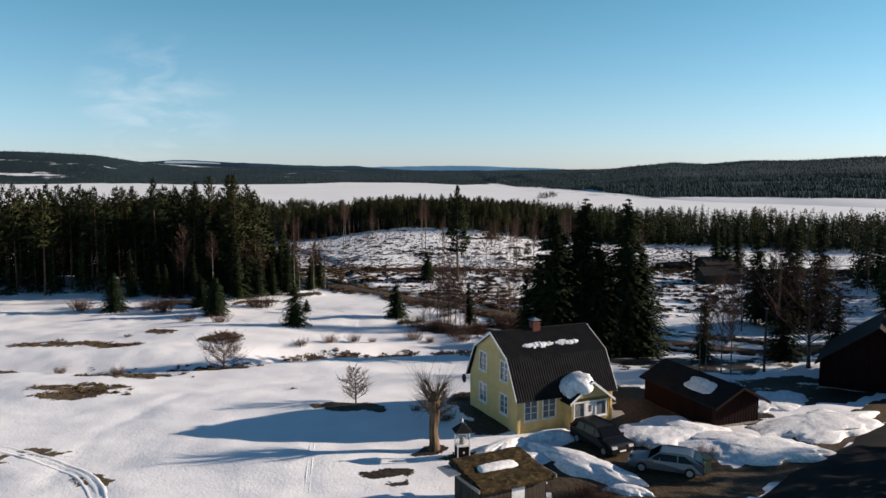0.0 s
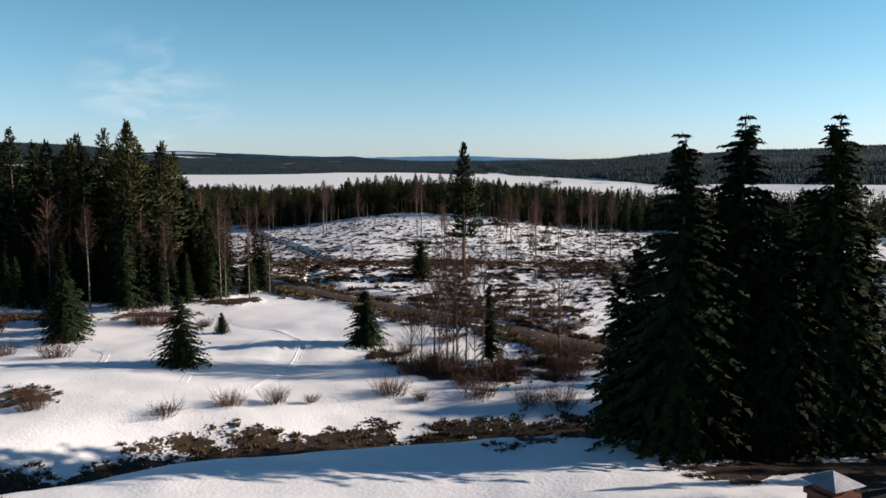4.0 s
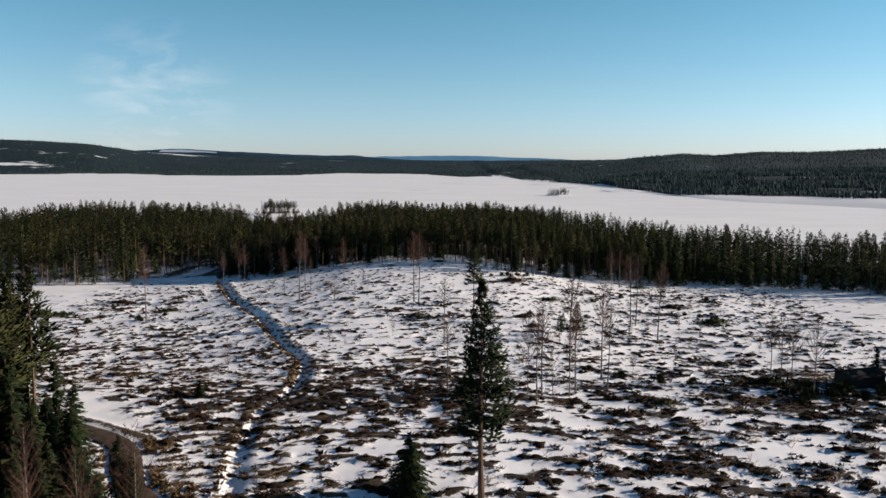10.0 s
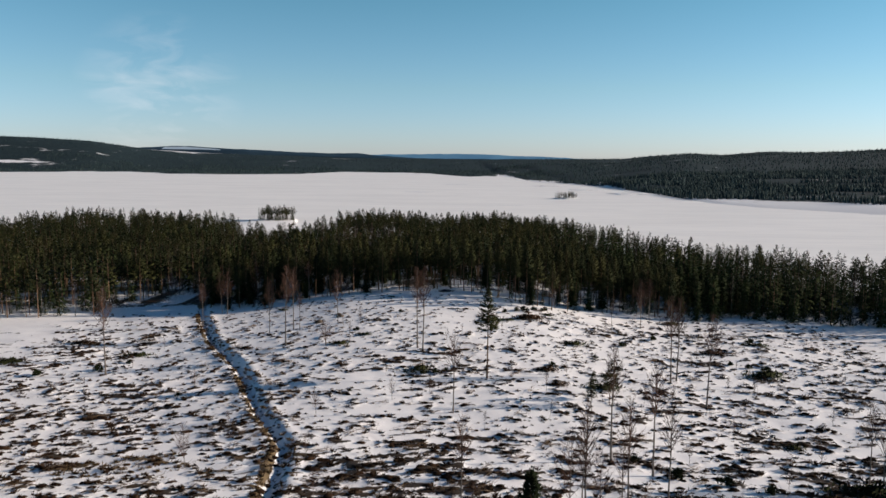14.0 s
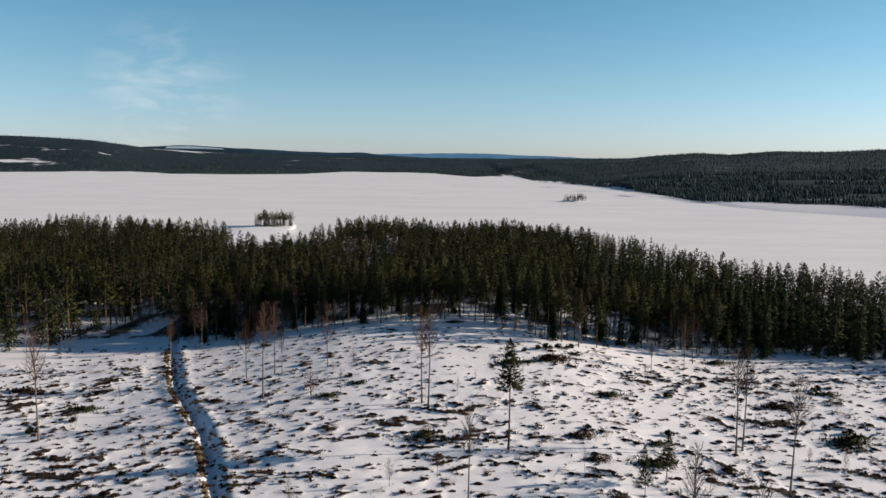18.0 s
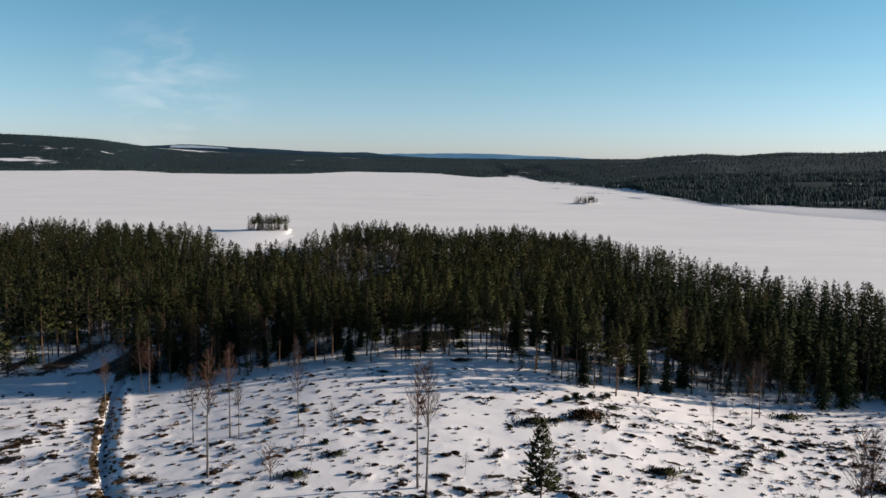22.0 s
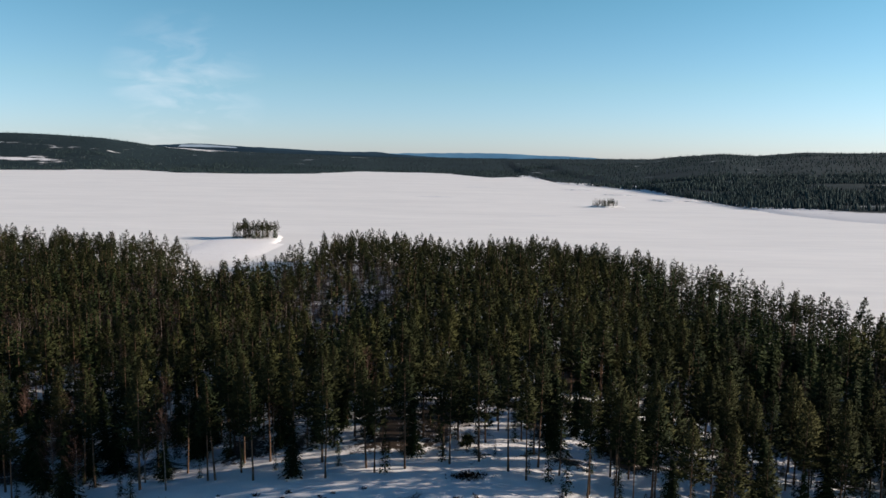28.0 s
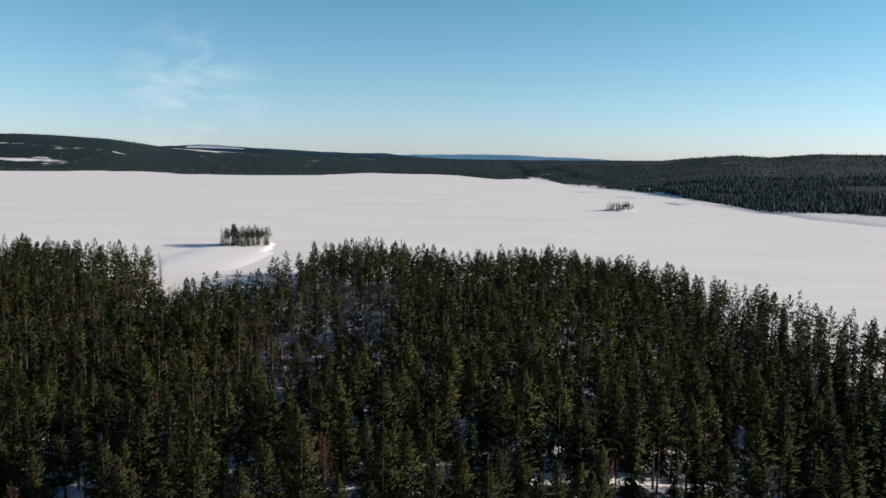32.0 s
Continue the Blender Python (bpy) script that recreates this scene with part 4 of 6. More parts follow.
# near rows of the point: single pines; the rest as one wood
FRONT = lambda x, y: near_wood(x, y) & (FR.random(len(x)) > openness(x, y)) & (np.abs(x + 2) < 66) & (y < 344)
FX1, FY1 = scatter(-70, 68, 300, 352, 4.3, FRONT, 31)
for n, (x, y) in enumerate(zip(FX1, FY1)):
    if n >= 300:
        break
    q = RNG.random()
    west = x < -34
    if q < (.45 if west else .78):
        plant("pine", int(RNG.integers(0, 4)), x, y, RNG.uniform(11.5, 15.5), lean=RNG.normal(0, 1.2))
    elif q < .90:
        plant("spruce", int(RNG.integers(1, 3)), x, y, RNG.uniform(6, 12))
    else:
        plant("birch", int(RNG.integers(0, 3)), x, y, RNG.uniform(9, 12), lean=RNG.normal(0, 2))
WX, WY = scatter(-230, 330, 240, 640, 4.5, lambda x, y: near_wood(x, y) & (np.random.default_rng(3).random(len(x)) > openness(x, y)) & ~((np.abs(x + 2) < 66) & (y < 344)) & (np.abs(x) < 60 + 0.75 * (y - 100)), 32)
UX, UY = scatter(-120, 110, 296, 480, 5.4, lambda x, y: near_wood(x, y - 1.5) & (y < 300 + .35 * np.abs(x) + 130), 34)
VX, VY = scatter(48, 190, 268, 420, 4.6, lambda x, y: near_wood(x, y - 1) & (x < 60 + .7 * (y - 110)), 39)
UX, UY = np.concatenate([UX, VX]), np.concatenate([UY, VY])
under = [(x, y, z - .1, r3.uniform(.14, .40) * (1.5 if x > 50 else 1), r3.uniform(0, 6.28), 10 + int(r3.integers(0, 2))) for x, y, z in zip(UX, UY, ground_z(UX, UY))]
EX, EY = scatter(36, 190, 300, 570, 4.2, lambda x, y: near_wood(x, y) & (y > shore_y(x) - 30), 44)
rim = wood_places(EX, EY, 48, lambda x, y: (.55, .42, .03))
BYX, BYY = scatter(-128, -52, 396, 486, 3.5, near_wood, 46)
bay = wood_places(BYX, BYY, 47, lambda x, y: (.30, .50, .20), 1.05)
stuff("wood_on_the_point", "dense pine wood on a point, snow between trunks", "wood", LO, wood_places(WX, WY, 33, point_mix) + under + rim + bay, WOOD_MATS)

# the grove on the spit, and the tiny islands
GXX, GYY = scatter(-146, -108, 664, 694, 2.6, lambda x, y: ((x + 126) / 13.5) ** 2 + ((y - 679) / 10) ** 2 < 1, 35)
stuff("grove", "small pine grove on a snowy spit", "trees", LO, wood_places(GXX, GYY, 36, lambda x, y: (.5, .5, 0), .74), WOOD_MATS)
IX, IY = scatter(128, 158, 1030, 1052, 2.8, lambda x, y: ((x - 143) / 13) ** 2 + ((y - 1041) / 8) ** 2 < 1, 37)
stuff("island_trees", "low trees on a rocky islet in the ice", "trees", LO, wood_places(IX, IY, 38, lambda x, y: (.3, .6, .1), .60), WOOD_MATS)

# the wood beside the meadow
LX, LY = scatter(-190, -18, 112, 262, 2.75, lambda x, y: inside(x, y, LEFT_WOOD) & (x > -60 - .9 * (y - 60)) & (np.hypot(x + 20, y - 128) < 34), 41)
BX, BY = scatter(-190, -18, 112, 262, 3.8, lambda x, y: inside(x, y, LEFT_WOOD) & (x > -60 - .9 * (y - 60)) & (np.hypot(x + 20, y - 128) >= 34), 43)
LX, LY = np.concatenate([LX, BX]), np.concatenate([LY, BY])
front = (np.hypot(LX + 20, LY - 128) < 34)
for x, y in zip(LX[front], LY[front]):
    q = RNG.random()
    edge = line_dist(np.array([x]), np.array([y]), LEFT_WOOD[-5:] + LEFT_WOOD[:2])[0][0]
    if edge < 6.0:
        if q < .86:
            plant("spruce", int(RNG.integers(1, 3)), x, y, RNG.uniform(5, 11))
        else:
            plant("birch", int(RNG.integers(0, 3)), x, y, RNG.uniform(8, 13), lean=RNG.normal(0, 2))
    elif q < .48:
        plant("pine", int(RNG.integers(0, 4)), x, y, RNG.uniform(17, 21.5), lean=RNG.normal(0, 1))
    elif q < .9:
        plant("spruce", int(RNG.integers(1, 3)), x, y, RNG.uniform(11, 17))
    else:
        plant("birch", int(RNG.integers(0, 3)), x, y, RNG.uniform(10, 14))
stuff("wood_beside_the_meadow", "dark mixed conifer wood beside a snowy meadow", "wood", LO, wood_places(LX[~front], LY[~front], 42, lambda x, y: (.6, .33, .07), 1.22), WOOD_MATS)

# the wood to the south-east, whose shade falls over road and yard
RX, RY = scatter(38, 130, 2, 175, 4.4, lambda x, y: inside(x, y, RIGHT_WOOD) & (line_dist(x, y, [(12, 33), (33, 51), (48, 63), (70, 78)])[0] > 6), 45)
stuff("wood_by_the_road", "bare birches and dark spruces beyond the barn", "wood", LO, wood_places(RX, RY, 46, lambda x, y: (.15, .6, .25), .95), WOOD_MATS)

# single trees of the felled stretch and the meadow, with some added for shade: kind, model, x, y, height
for kind, k, x, y, h in (
        ("spruce", 0, 12.2, 84.0, 16.5), ("spruce", 0, 16.1, 86.2, 17.8), ("spruce", 0, 20.6, 85.8, 17.8), ("spruce", 1, 14.0, 89.5, 12.5), ("spruce", 2, 9.8, 86.5, 9.5), ("spruce", 0, 14.0, 87.0, 14.5), ("spruce", 1, 18.2, 88.0, 11.5), ("spruce", 0, 17.6, 84.2, 12.5), ("spruce", 0, 11.4, 88.0, 11.0), ("spruce", 2, 18.0, 91.5, 12.5),
        ("small_spruce", 0, -19.7, 101.8, 5.6), ("small_spruce", 1, -6.6, 110.5, 5.0), ("small_spruce", 0, -33.2, 111.5, 6.0), ("small_spruce", 1, -34.5, 115.5, 5.4),
        ("small_spruce", 0, -50.2, 116.5, 6.0), ("small_spruce", 1, -38.0, 120.0, 5.0),
        ("birch", 0, 0.4, 102.8, 11.5), ("birch", 1, 1.2, 103.4, 10.5), ("birch", 2, -0.6, 104.5, 9.5), ("birch", 1, 1.9, 104.6, 9.0), ("birch", 0, 3.2, 104.0, 10.5), ("birch", 1, -1.6, 103.2, 7.0), ("birch", 1, 2.6, 102.6, 6.5),
        ("spruce", 1, 4.0, 105.6, 6.5), ("bare", 0, 9.5, 105.6, 8.2), ("birch", 2, 7.3, 119.5, 5.0),
        ("birch", 2, -6.9, 270.5, 17.0), ("birch", 2, -5.8, 268.6, 17.5), ("birch", 2, -35.2, 274.4, 17.3), ("birch", 2, -34.6, 287.0, 9.0), ("birch", 0, -26.2, 290.0, 13.0), ("birch", 2, -66.7, 258.3, 17.6),
        ("birch", 2, 41.6, 256.0, 16.8), ("birch", 2, 43.2, 257.6, 16.5), ("birch", 2, 43.8, 242.0, 16.5), ("birch", 0, 47.1, 300.6, 12.0),
        ("birch", 2, 11.9, 183.0, 12.0), ("birch", 2, 13.3, 188.9, 13.0), ("birch", 0, 10.8, 184.4, 11.0), ("birch", 2, 18.2, 191.0, 13.0), ("birch", 2, 23.3, 194.5, 12.0), ("birch", 2, 0.6, 190.0, 11.0), ("birch", 0, 14.4, 186.2, 9.0), ("birch", 2, 17.0, 189.2, 9.0),
        ("birch", 1, -34.1, 207.5, 6.0), ("birch", 0, 51.4, 202.4, 11.0), ("birch", 0, 52.4, 201.0, 11.5), ("birch", 2, 50.2, 203.2, 10.5), ("birch", 0, 49.6, 188.5, 11.5), ("spruce", 1, 72.0, 200.5, 13.0), ("spruce", 2, 75.0, 204.0, 14.0), ("spruce", 1, 77.0, 198.0, 14.0), ("spruce", 2, 73.5, 196.0, 12.0), ("spruce", 1, 66.5, 203.5, 6.0), ("birch", 0, -22.5, 133.9, 11.0), ("birch", 0, -24.5, 131.2, 10.5), ("birch", 0, -30.7, 130.6, 9.5), ("birch", 2, -26.0, 134.5, 12.5), ("birch", 0, -21.4, 139.5, 10.5),
        ("small_spruce", 1, -2.9, 151.6, 5.2), ("pine", 1, 27.3, 242.9, 7.5), ("pine", 1, 23.1, 237.6, 5.6), ("pine", 1, 25.0, 246.0, 4.4), ("birch", 2, 0.2, 233.8, 13.0), ("birch", 2, 25.0, 206.5, 15.0), ("birch", 2, 20.9, 212.0, 16.0), ("birch", 2, -36.2, 288.0, 14.5), ("birch", 0, -41.6, 287.3, 12.0), ("birch", 2, -61.8, 302.3, 11.0), ("birch", 2, 50.9, 307.0, 11.5), ("birch", 2, 38.5, 294.2, 7.0), ("birch", 0, -58.8, 313.5, 11.0), ("birch", 0, -60.4, 314.5, 11.0), ("bare", 1, -26.4, 272.7, 4.8), ("small_spruce", 1, -31.6, 185.6, 2.6),
        # spruces round (34, 45): out of view, added to shade the road
        # spruces round (47, 103): added to lay a shadow band over the meadow
        ("bush", 0, -21.8, 75.5, 4.1), ("bush", 1, -7.0, 61.2, 3.1), ("spruce", 0, 15.3, 85.8, 14.0), ("spruce", 1, 18.6, 86.0, 11.0), ("spruce", 0, 22.6, 85.2, 12.0), ("birch", 1, 40.5, 102.0, 11.0), ("spruce", 1, 46.0, 101.0, 14.5), ("spruce", 2, 48.5, 104.5, 15.0), ("spruce", 1, 44.0, 106.0, 14.0), ("spruce", 2, 50.5, 101.5, 15.5), ("spruce", 1, 30.5, 41.5, 9.0), ("spruce", 2, 33.5, 44.5, 9.5), ("spruce", 1, 37.5, 48.0, 9.0),
        # spruces round (48, 71): out of view, added to shade the barn
        ("spruce", 1, 46.5, 67.8, 14.0), ("spruce", 2, 48.5, 70.0, 15.0), ("spruce", 1, 47.0, 72.5, 14.0), ("spruce", 2, 49.5, 74.5, 15.0), ("spruce", 1, 51.5, 69.0, 15.5), ("spruce", 2, 46.0, 76.0, 13.0), ("birch", 1, 27.1, 72.8, 9.5), ("birch", 0, 28.3, 73.6, 9.0), ("birch", 1, 26.2, 74.5, 8.5), ("birch", 0, 27.7, 71.8, 8.8), ("bare", 0, 37.1, 76.0, 12.0), ("birch", 1, 38.5, 75.0, 11.0), ("birch", 0, 25.2, 73.4, 8.0), ("small_spruce", 0, 36.0, 79.5, 6.0),
        ("spruce", 1, 27.6, 79.5, 7.0), ("spruce", 2, 44.0, 84.0, 8.0), ("bare", 1, 44, 99, 12.0), ("spruce", 1, 46, 106, 10.0), ("birch", 1, -0.2, 101.8, 8.0), ("birch", 1, 0.9, 105.2, 8.5), ("birch", 1, -2.4, 104.0, 6.0), ("birch", 1, 4.6, 102.4, 7.0)):
    plant(kind, k, x, y, h, lean=RNG.normal(0, 1.0))
r5 = np.random.default_rng(77)
MODELS["big_pine", 0] = tree_model("pine_tree", "tall solitary pine with reddish trunk on the clearing", "pine tree", trunk_mesh(r5, 18.4, .27, M_BARK, 9), M_BARK, pine_crown(r5, 19, .31, 2.9, 23, 10, 44, 0.46), M_PINE, "pines at the wood's edge"), 19
PINE_BIG = plant("big_pine", 0, 3.2, 150.0, 19.0, lean=0.5, label="tall solitary pine with reddish trunk on the clearing")
plant("pine", 3, 6.6, 252.4, 17.0, label="slender solitary pine still standing on the clearing")

# far woods: thousands of conifer tips along the far shore and hills
def far_places():
    r = np.random.default_rng(51)
    out = []
    for x0, x1, y0, y1, gap in ((150, 900, 600, 1700, 5.0), (-1500, 300, 2150, 3000, 12.0), (200, 1900, 1500, 3000, 14.0), (-2600, 2300, 2700, 4600, 24.0)):
        X, Y = scatter(x0, x1, y0, y1, gap, lambda x, y: (y > np.interp(x, FAR_X, FAR_Y) + 16 + 130 * ss(270, 340, x) + (26 + 70 * (x > 270)) * (fbm(x / 60, y / 60, 2) - .4)) & (np.abs(x) < 0.72 * y), int(gap))
        Z = ground_z(X, Y)
        keep = np.where(Y > np.interp(X, FAR_X, FAR_Y) + 210, far_snow(X, Y), 0) + 0.6 * fbm(X / 90, Y / 50, 3) < (0.42 if gap > 10 else .44)
        for x, y, z in zip(X[keep], Y[keep], Z[keep]):
            out.append((x, y, z - 1, r.uniform(.35, 1.15) ** 1.2 * (.56 if gap < 10 else .54), r.uniform(0, 6.28), int(r.integers(0, 2))))
    return out


def cone_template(w, h, seed):
    """A far conifer: an uneven, many-sided crown above a short stem."""
    r, s, n = np.random.default_rng(seed), Soup(), 6
    ring = [np.array([math.cos(2 * math.pi * j / n), math.sin(2 * math.pi * j / n), 0]) * w * r.uniform(.6, 1.25) + [0, 0, h * r.uniform(.02, .22)] for j in range(n)]
    mid = [np.array([math.cos(2 * math.pi * (j + .5) / 3), math.sin(2 * math.pi * (j + .5) / 3), 0]) * w * r.uniform(.35, .75) + [0, 0, h * r.uniform(.50, .68)] for j in range(3)]
    s.add(ring + mid + [np.array([r.normal(0, .15), r.normal(0, .15), h])], [(0, 1, 6), (1, 2, 6), (2, 7, 6), (2, 3, 7), (3, 4, 7), (4, 8, 7), (4, 5, 8), (5, 0, 8), (0, 6, 8), (6, 7, 9), (7, 8, 9), (8, 6, 9)])
    s.nor = [np.array((p[0], p[1], .35 * w)) / math.hypot(p[0], p[1], .35 * w) for p in s.v]
    return [(s, 0)]


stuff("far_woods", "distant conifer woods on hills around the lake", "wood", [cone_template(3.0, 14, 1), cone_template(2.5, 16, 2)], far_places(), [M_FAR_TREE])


# ---- roads ----
def ribbon(name, pts, width, lift, mat, crown=0.05, step=1.5):
    P = [Vector((x, y)) for x, y in pts]
    line = []
    for a, b in zip(P, P[1:]):
        n = max(1, int((b - a).length / step))
        line += [a.lerp(b, k / n) for k in range(n)]
    line.append(P[-1])
    for _ in range(4):
        line = [line[0]] + [(line[k - 1] + line[k] * 2 + line[k + 1]) / 4 for k in range(1, len(line) - 1)] + [line[-1]]
    verts, faces, cols, us = [], [], 9, []
    for k, p in enumerate(line):
        d = (line[min(k + 1, len(line) - 1)] - line[max(k - 1, 0)]).normalized()
        n = Vector((-d.y, d.x))
        zc = gz(p.x, p.y)
        for j in range(cols):
            u = j / (cols - 1) * 2 - 1
            q = p + n * (u * width / 2 * (1 + 0.06 * math.sin(k * .9 + j)))
            rut = -0.07 if j in (2, 6) else 0
            us.append(u)
            verts.append((q.x, q.y, max(zc, gz(q.x, q.y)) * .5 + zc * .5 + lift - crown * u * u + rut - (0.35 if abs(u) == 1 else 0)))
    for k in range(len(line) - 1):
        for j in range(cols - 1):
            i = k * cols + j
            faces.append((i, i + 1, i + cols + 1, i + cols))
    me = mesh_of(name, verts, faces, mat, True)
    me.attributes.new("across", "FLOAT", "POINT").data.foreach_set("value", np.array(us, np.float32))
    return me


thing("forest_road", "wet brown gravel forest road with ruts", "road", kind="structure", data=ribbon("forest_road", FOREST_ROAD, 3.4, 0.22, M_GRAVEL))
thing("road", "dark asphalt country road past the yard", "road", kind="structure", data=ribbon("road", [(-20, 14), (0, 25), (12, 33), (22, 41), (33, 51), (48, 63), (70, 78)], 8.0, 0.30, M_ASPHALT))


# ---- building helpers ----
def box_into(s, x0, x1, y0, y1, z0, z1):
    v = [np.array((x, y, z)) for z in (z0, z1) for y in (y0, y1) for x in (x0, x1)]
    s.add(v, [(0, 2, 3, 1), (4, 5, 7, 6), (0, 1, 5, 4), (2, 6, 7, 3), (0, 4, 6, 2), (1, 3, 7, 5)])


def boxes(name, mat, *dims):
    s = Soup()
    for d in dims:
        box_into(s, *d)
    return soup_mesh(name, s, mat)


def prism_into(s, outline, y0, y1):
    """Extrudes an outline of (x, z) from y0 to y1."""
    n = len(outline)
    s.add([np.array((x, y, z)) for y in (y0, y1) for x, z in outline],
          [tuple(range(n)), tuple(range(2 * n - 1, n - 1, -1))] + [(k, k + n, (k + 1) % n + n, (k + 1) % n) for k in range(n)])


def holed_wall(name, mat, length, profile, holes, thick=0.2, battens=0.0):
    """A wall along x from 0 to length, its outer face at y = 0, with openings (x0, x1, z0, z1) cut right through."""
    px_, pz_ = [p[0] for p in profile], [p[1] for p in profile]
    cuts = sorted({0.0, length, *[p for p in px_ if 0 < p < length], *[h[0] for h in holes], *[h[1] for h in holes]})
    s = Soup()
    for a, b in zip(cuts, cuts[1:]):
        za, zb, mid = float(np.interp(a, px_, pz_)), float(np.interp(b, px_, pz_)), (a + b) / 2
        lo = 0.0
        for h in sorted([h for h in holes if h[0] <= mid <= h[1]], key=lambda h: h[2]):
            box_into(s, a, b, 0, thick, lo, h[2])
            lo = h[3]
        prism_into(s, [(a, lo), (b, lo), (b, zb), (a, za)], 0, thick)
    x = battens * 0.5
    while battens and x < length:
        lo, top = 0.25, float(np.interp(x, px_, pz_)) - 0.04
        for h in sorted([h for h in holes if h[0] - .10 <= x <= h[1] + .10], key=lambda h: h[2]):
            if h[2] - .12 > lo:
                box_into(s, x - .022, x + .022, -0.022, 0, lo, h[2] - .12)
            lo = h[3] + .12
        if top > lo:
            box_into(s, x - .022, x + .022, -0.022, 0, lo, top)
        x += battens
    return soup_mesh(name, s, mat)


def add_window(parent, m, w, h, cols, rows, name="window"):
    """A white wooden window whose opening starts at the origin of m: frame, muntins, sill and each pane."""
    o, v = .10, []
    for y in (-.03, .10):
        v += [(-o, y, -o), (w + o, y, -o), (w + o, y, h + o), (-o, y, h + o), (0, y, 0), (w, y, 0), (w, y, h), (0, y, h)]
    f = []
    for k in range(4):
        n = (k + 1) % 4
        f += [(k, n, 4 + n, 4 + k), (8 + k, 12 + k, 12 + n, 8 + n), (k, 8 + k, 8 + n, n), (4 + k, 4 + n, 12 + n, 12 + k)]
    win = part(name, mesh_of("window", v, f, M_WHITE), parent, "white painted wooden window frame", m)
    for k in range(1, cols):
        x = w * k / cols
        part("mullion", boxes("mullion", M_WHITE, (x - .035, x + .035, 0.02, .08, 0, h)), win)
    for k in range(1, rows):
        z = h * k / rows
        part("muntin", boxes("muntin", M_WHITE, (0, w, 0.035, .075, z - .018, z + .018)), win)
    part("sill", boxes("sill", M_WHITE, (-.14, w + .14, -.10, -.03, -.14, -.09)), win)
    for i in range(cols):
        part("pane", boxes("pane", M_GLASS, (w * i / cols + .02, w * (i + 1) / cols - .02, .050, .058, 0.0, h)), win)
    return win


def ribbed(name, mat, p0, p1, x0, x1, pitch, rise, thick=0.05):
    """A ribbed roof sheet from the line p0 to the line p1 (y, z), running along x."""
    n = max(2, int((x1 - x0) / (pitch / 4)))
    d = np.array([p1[0] - p0[0], p1[1] - p0[1]])
    d = d / np.linalg.norm(d)
    nrm = np.array([-d[1], d[0]]) if d[0] > 0 else np.array([d[1], -d[0]])
    if nrm[1] < 0:
        nrm = -nrm
    v, f = [], []
    for k in range(n + 1):
        x = x0 + (x1 - x0) * k / n
        up = rise * (0.5 + 0.5 * math.cos(2 * math.pi * (x - x0) / pitch)) ** 3
        for p in (p0, p1):
            v.append((x, p[0] + nrm[0] * up, p[1] + nrm[1] * up))
        for p in (p0, p1):
            v.append((x, p[0] - nrm[0] * thick, p[1] - nrm[1] * thick))
    for k in range(n):
        i = 4 * k
        f += [(i, i + 1, i + 5, i + 4), (i + 2, i + 6, i + 7, i + 3), (i, i + 4, i + 6, i + 2), (i + 1, i + 3, i + 7, i + 5)]
    f += [(0, 2, 3, 1), (4 * n, 4 * n + 1, 4 * n + 3, 4 * n + 2)]
    return mesh_of(name, v, f, mat)


M_YELLOW = simple("yellow_paint", [(0.3, (0.62, 0.445, 0.185)), (0.7, (0.70, 0.52, 0.235))], 1.2, 0.65, bump=0.15)
M_WHITE = simple("white_paint", [(0.3, (0.70, 0.69, 0.66)), (0.7, (0.82, 0.81, 0.79))], 2.0, 0.5, bump=0.1)
M_ROOF = simple("black_roof_sheet", [(0.3, (0.010, 0.010, 0.011)), (0.7, (0.020, 0.019, 0.019))], 1.3, 0.85, bump=0.15)
# falu red taken down nearly to black: tree shade is put into the colour
M_RED = simple("shaded_falu_red", [(0.3, (0.007, 0.0032, 0.003)), (0.7, (0.019, 0.0065, 0.006))], 1.6, 0.9, stretch=(4, 4, .4))
M_DARKWOOD = simple("weathered_dark_wood", [(0.3, (0.030, 0.024, 0.020)), (0.7, (0.085, 0.066, 0.052))], 1.6, 0.9, stretch=(4, 4, .5))
M_GREYWOOD = simple("grey_wood", [(0.3, (0.20, 0.18, 0.16)), (0.7, (0.36, 0.33, 0.30))], 1.6, 0.9, stretch=(4, 4, .5))
M_BRICK = simple("chimney_brick", [(0.3, (0.10, 0.038, 0.030)), (0.7, (0.20, 0.080, 0.060))], 3.0, 0.9, fine=16)
M_TURF = simple("turf_roof", [(0.3, (0.020, 0.014, 0.007)), (0.55, (0.060, 0.042, 0.018)), (0.75, (0.14, 0.095, 0.042))], 3.5, 0.95, bump=1.0, fine=14, dist=.10)
M_SHEET = simple("sheet_metal", [(0.3, (0.34, 0.34, 0.35)), (0.7, (0.5, 0.5, 0.5))], 2.0, 0.45, 0.8)
M_TYRE = simple("tyre_rubber", [(0.3, (0.012, 0.012, 0.012)), (0.7, (0.025, 0.025, 0.025))], 6.0, 0.85)
M_CONCRETE = simple("grey_plinth", [(0.3, (0.18, 0.17, 0.16)), (0.7, (0.30, 0.29, 0.28))], 2.0, 0.9)
M_GREENPLASTIC = simple("green_plastic", [(0.3, (0.012, 0.030, 0.018)), (0.7, (0.02, 0.045, 0.026))], 3.0, 0.5)
M_GLASS, _n, _l, _b = material("window_glass", 0.05)
_b.inputs["Base Color"].default_value, _b.inputs["Transmission Weight"].default_value, _b.inputs["IOR"].default_value = (0.35, 0.38, 0.40, 1), 0.6, 1.45
M_BLACKCAR, _n, _l, _b = material("black_car_paint", 0.4)
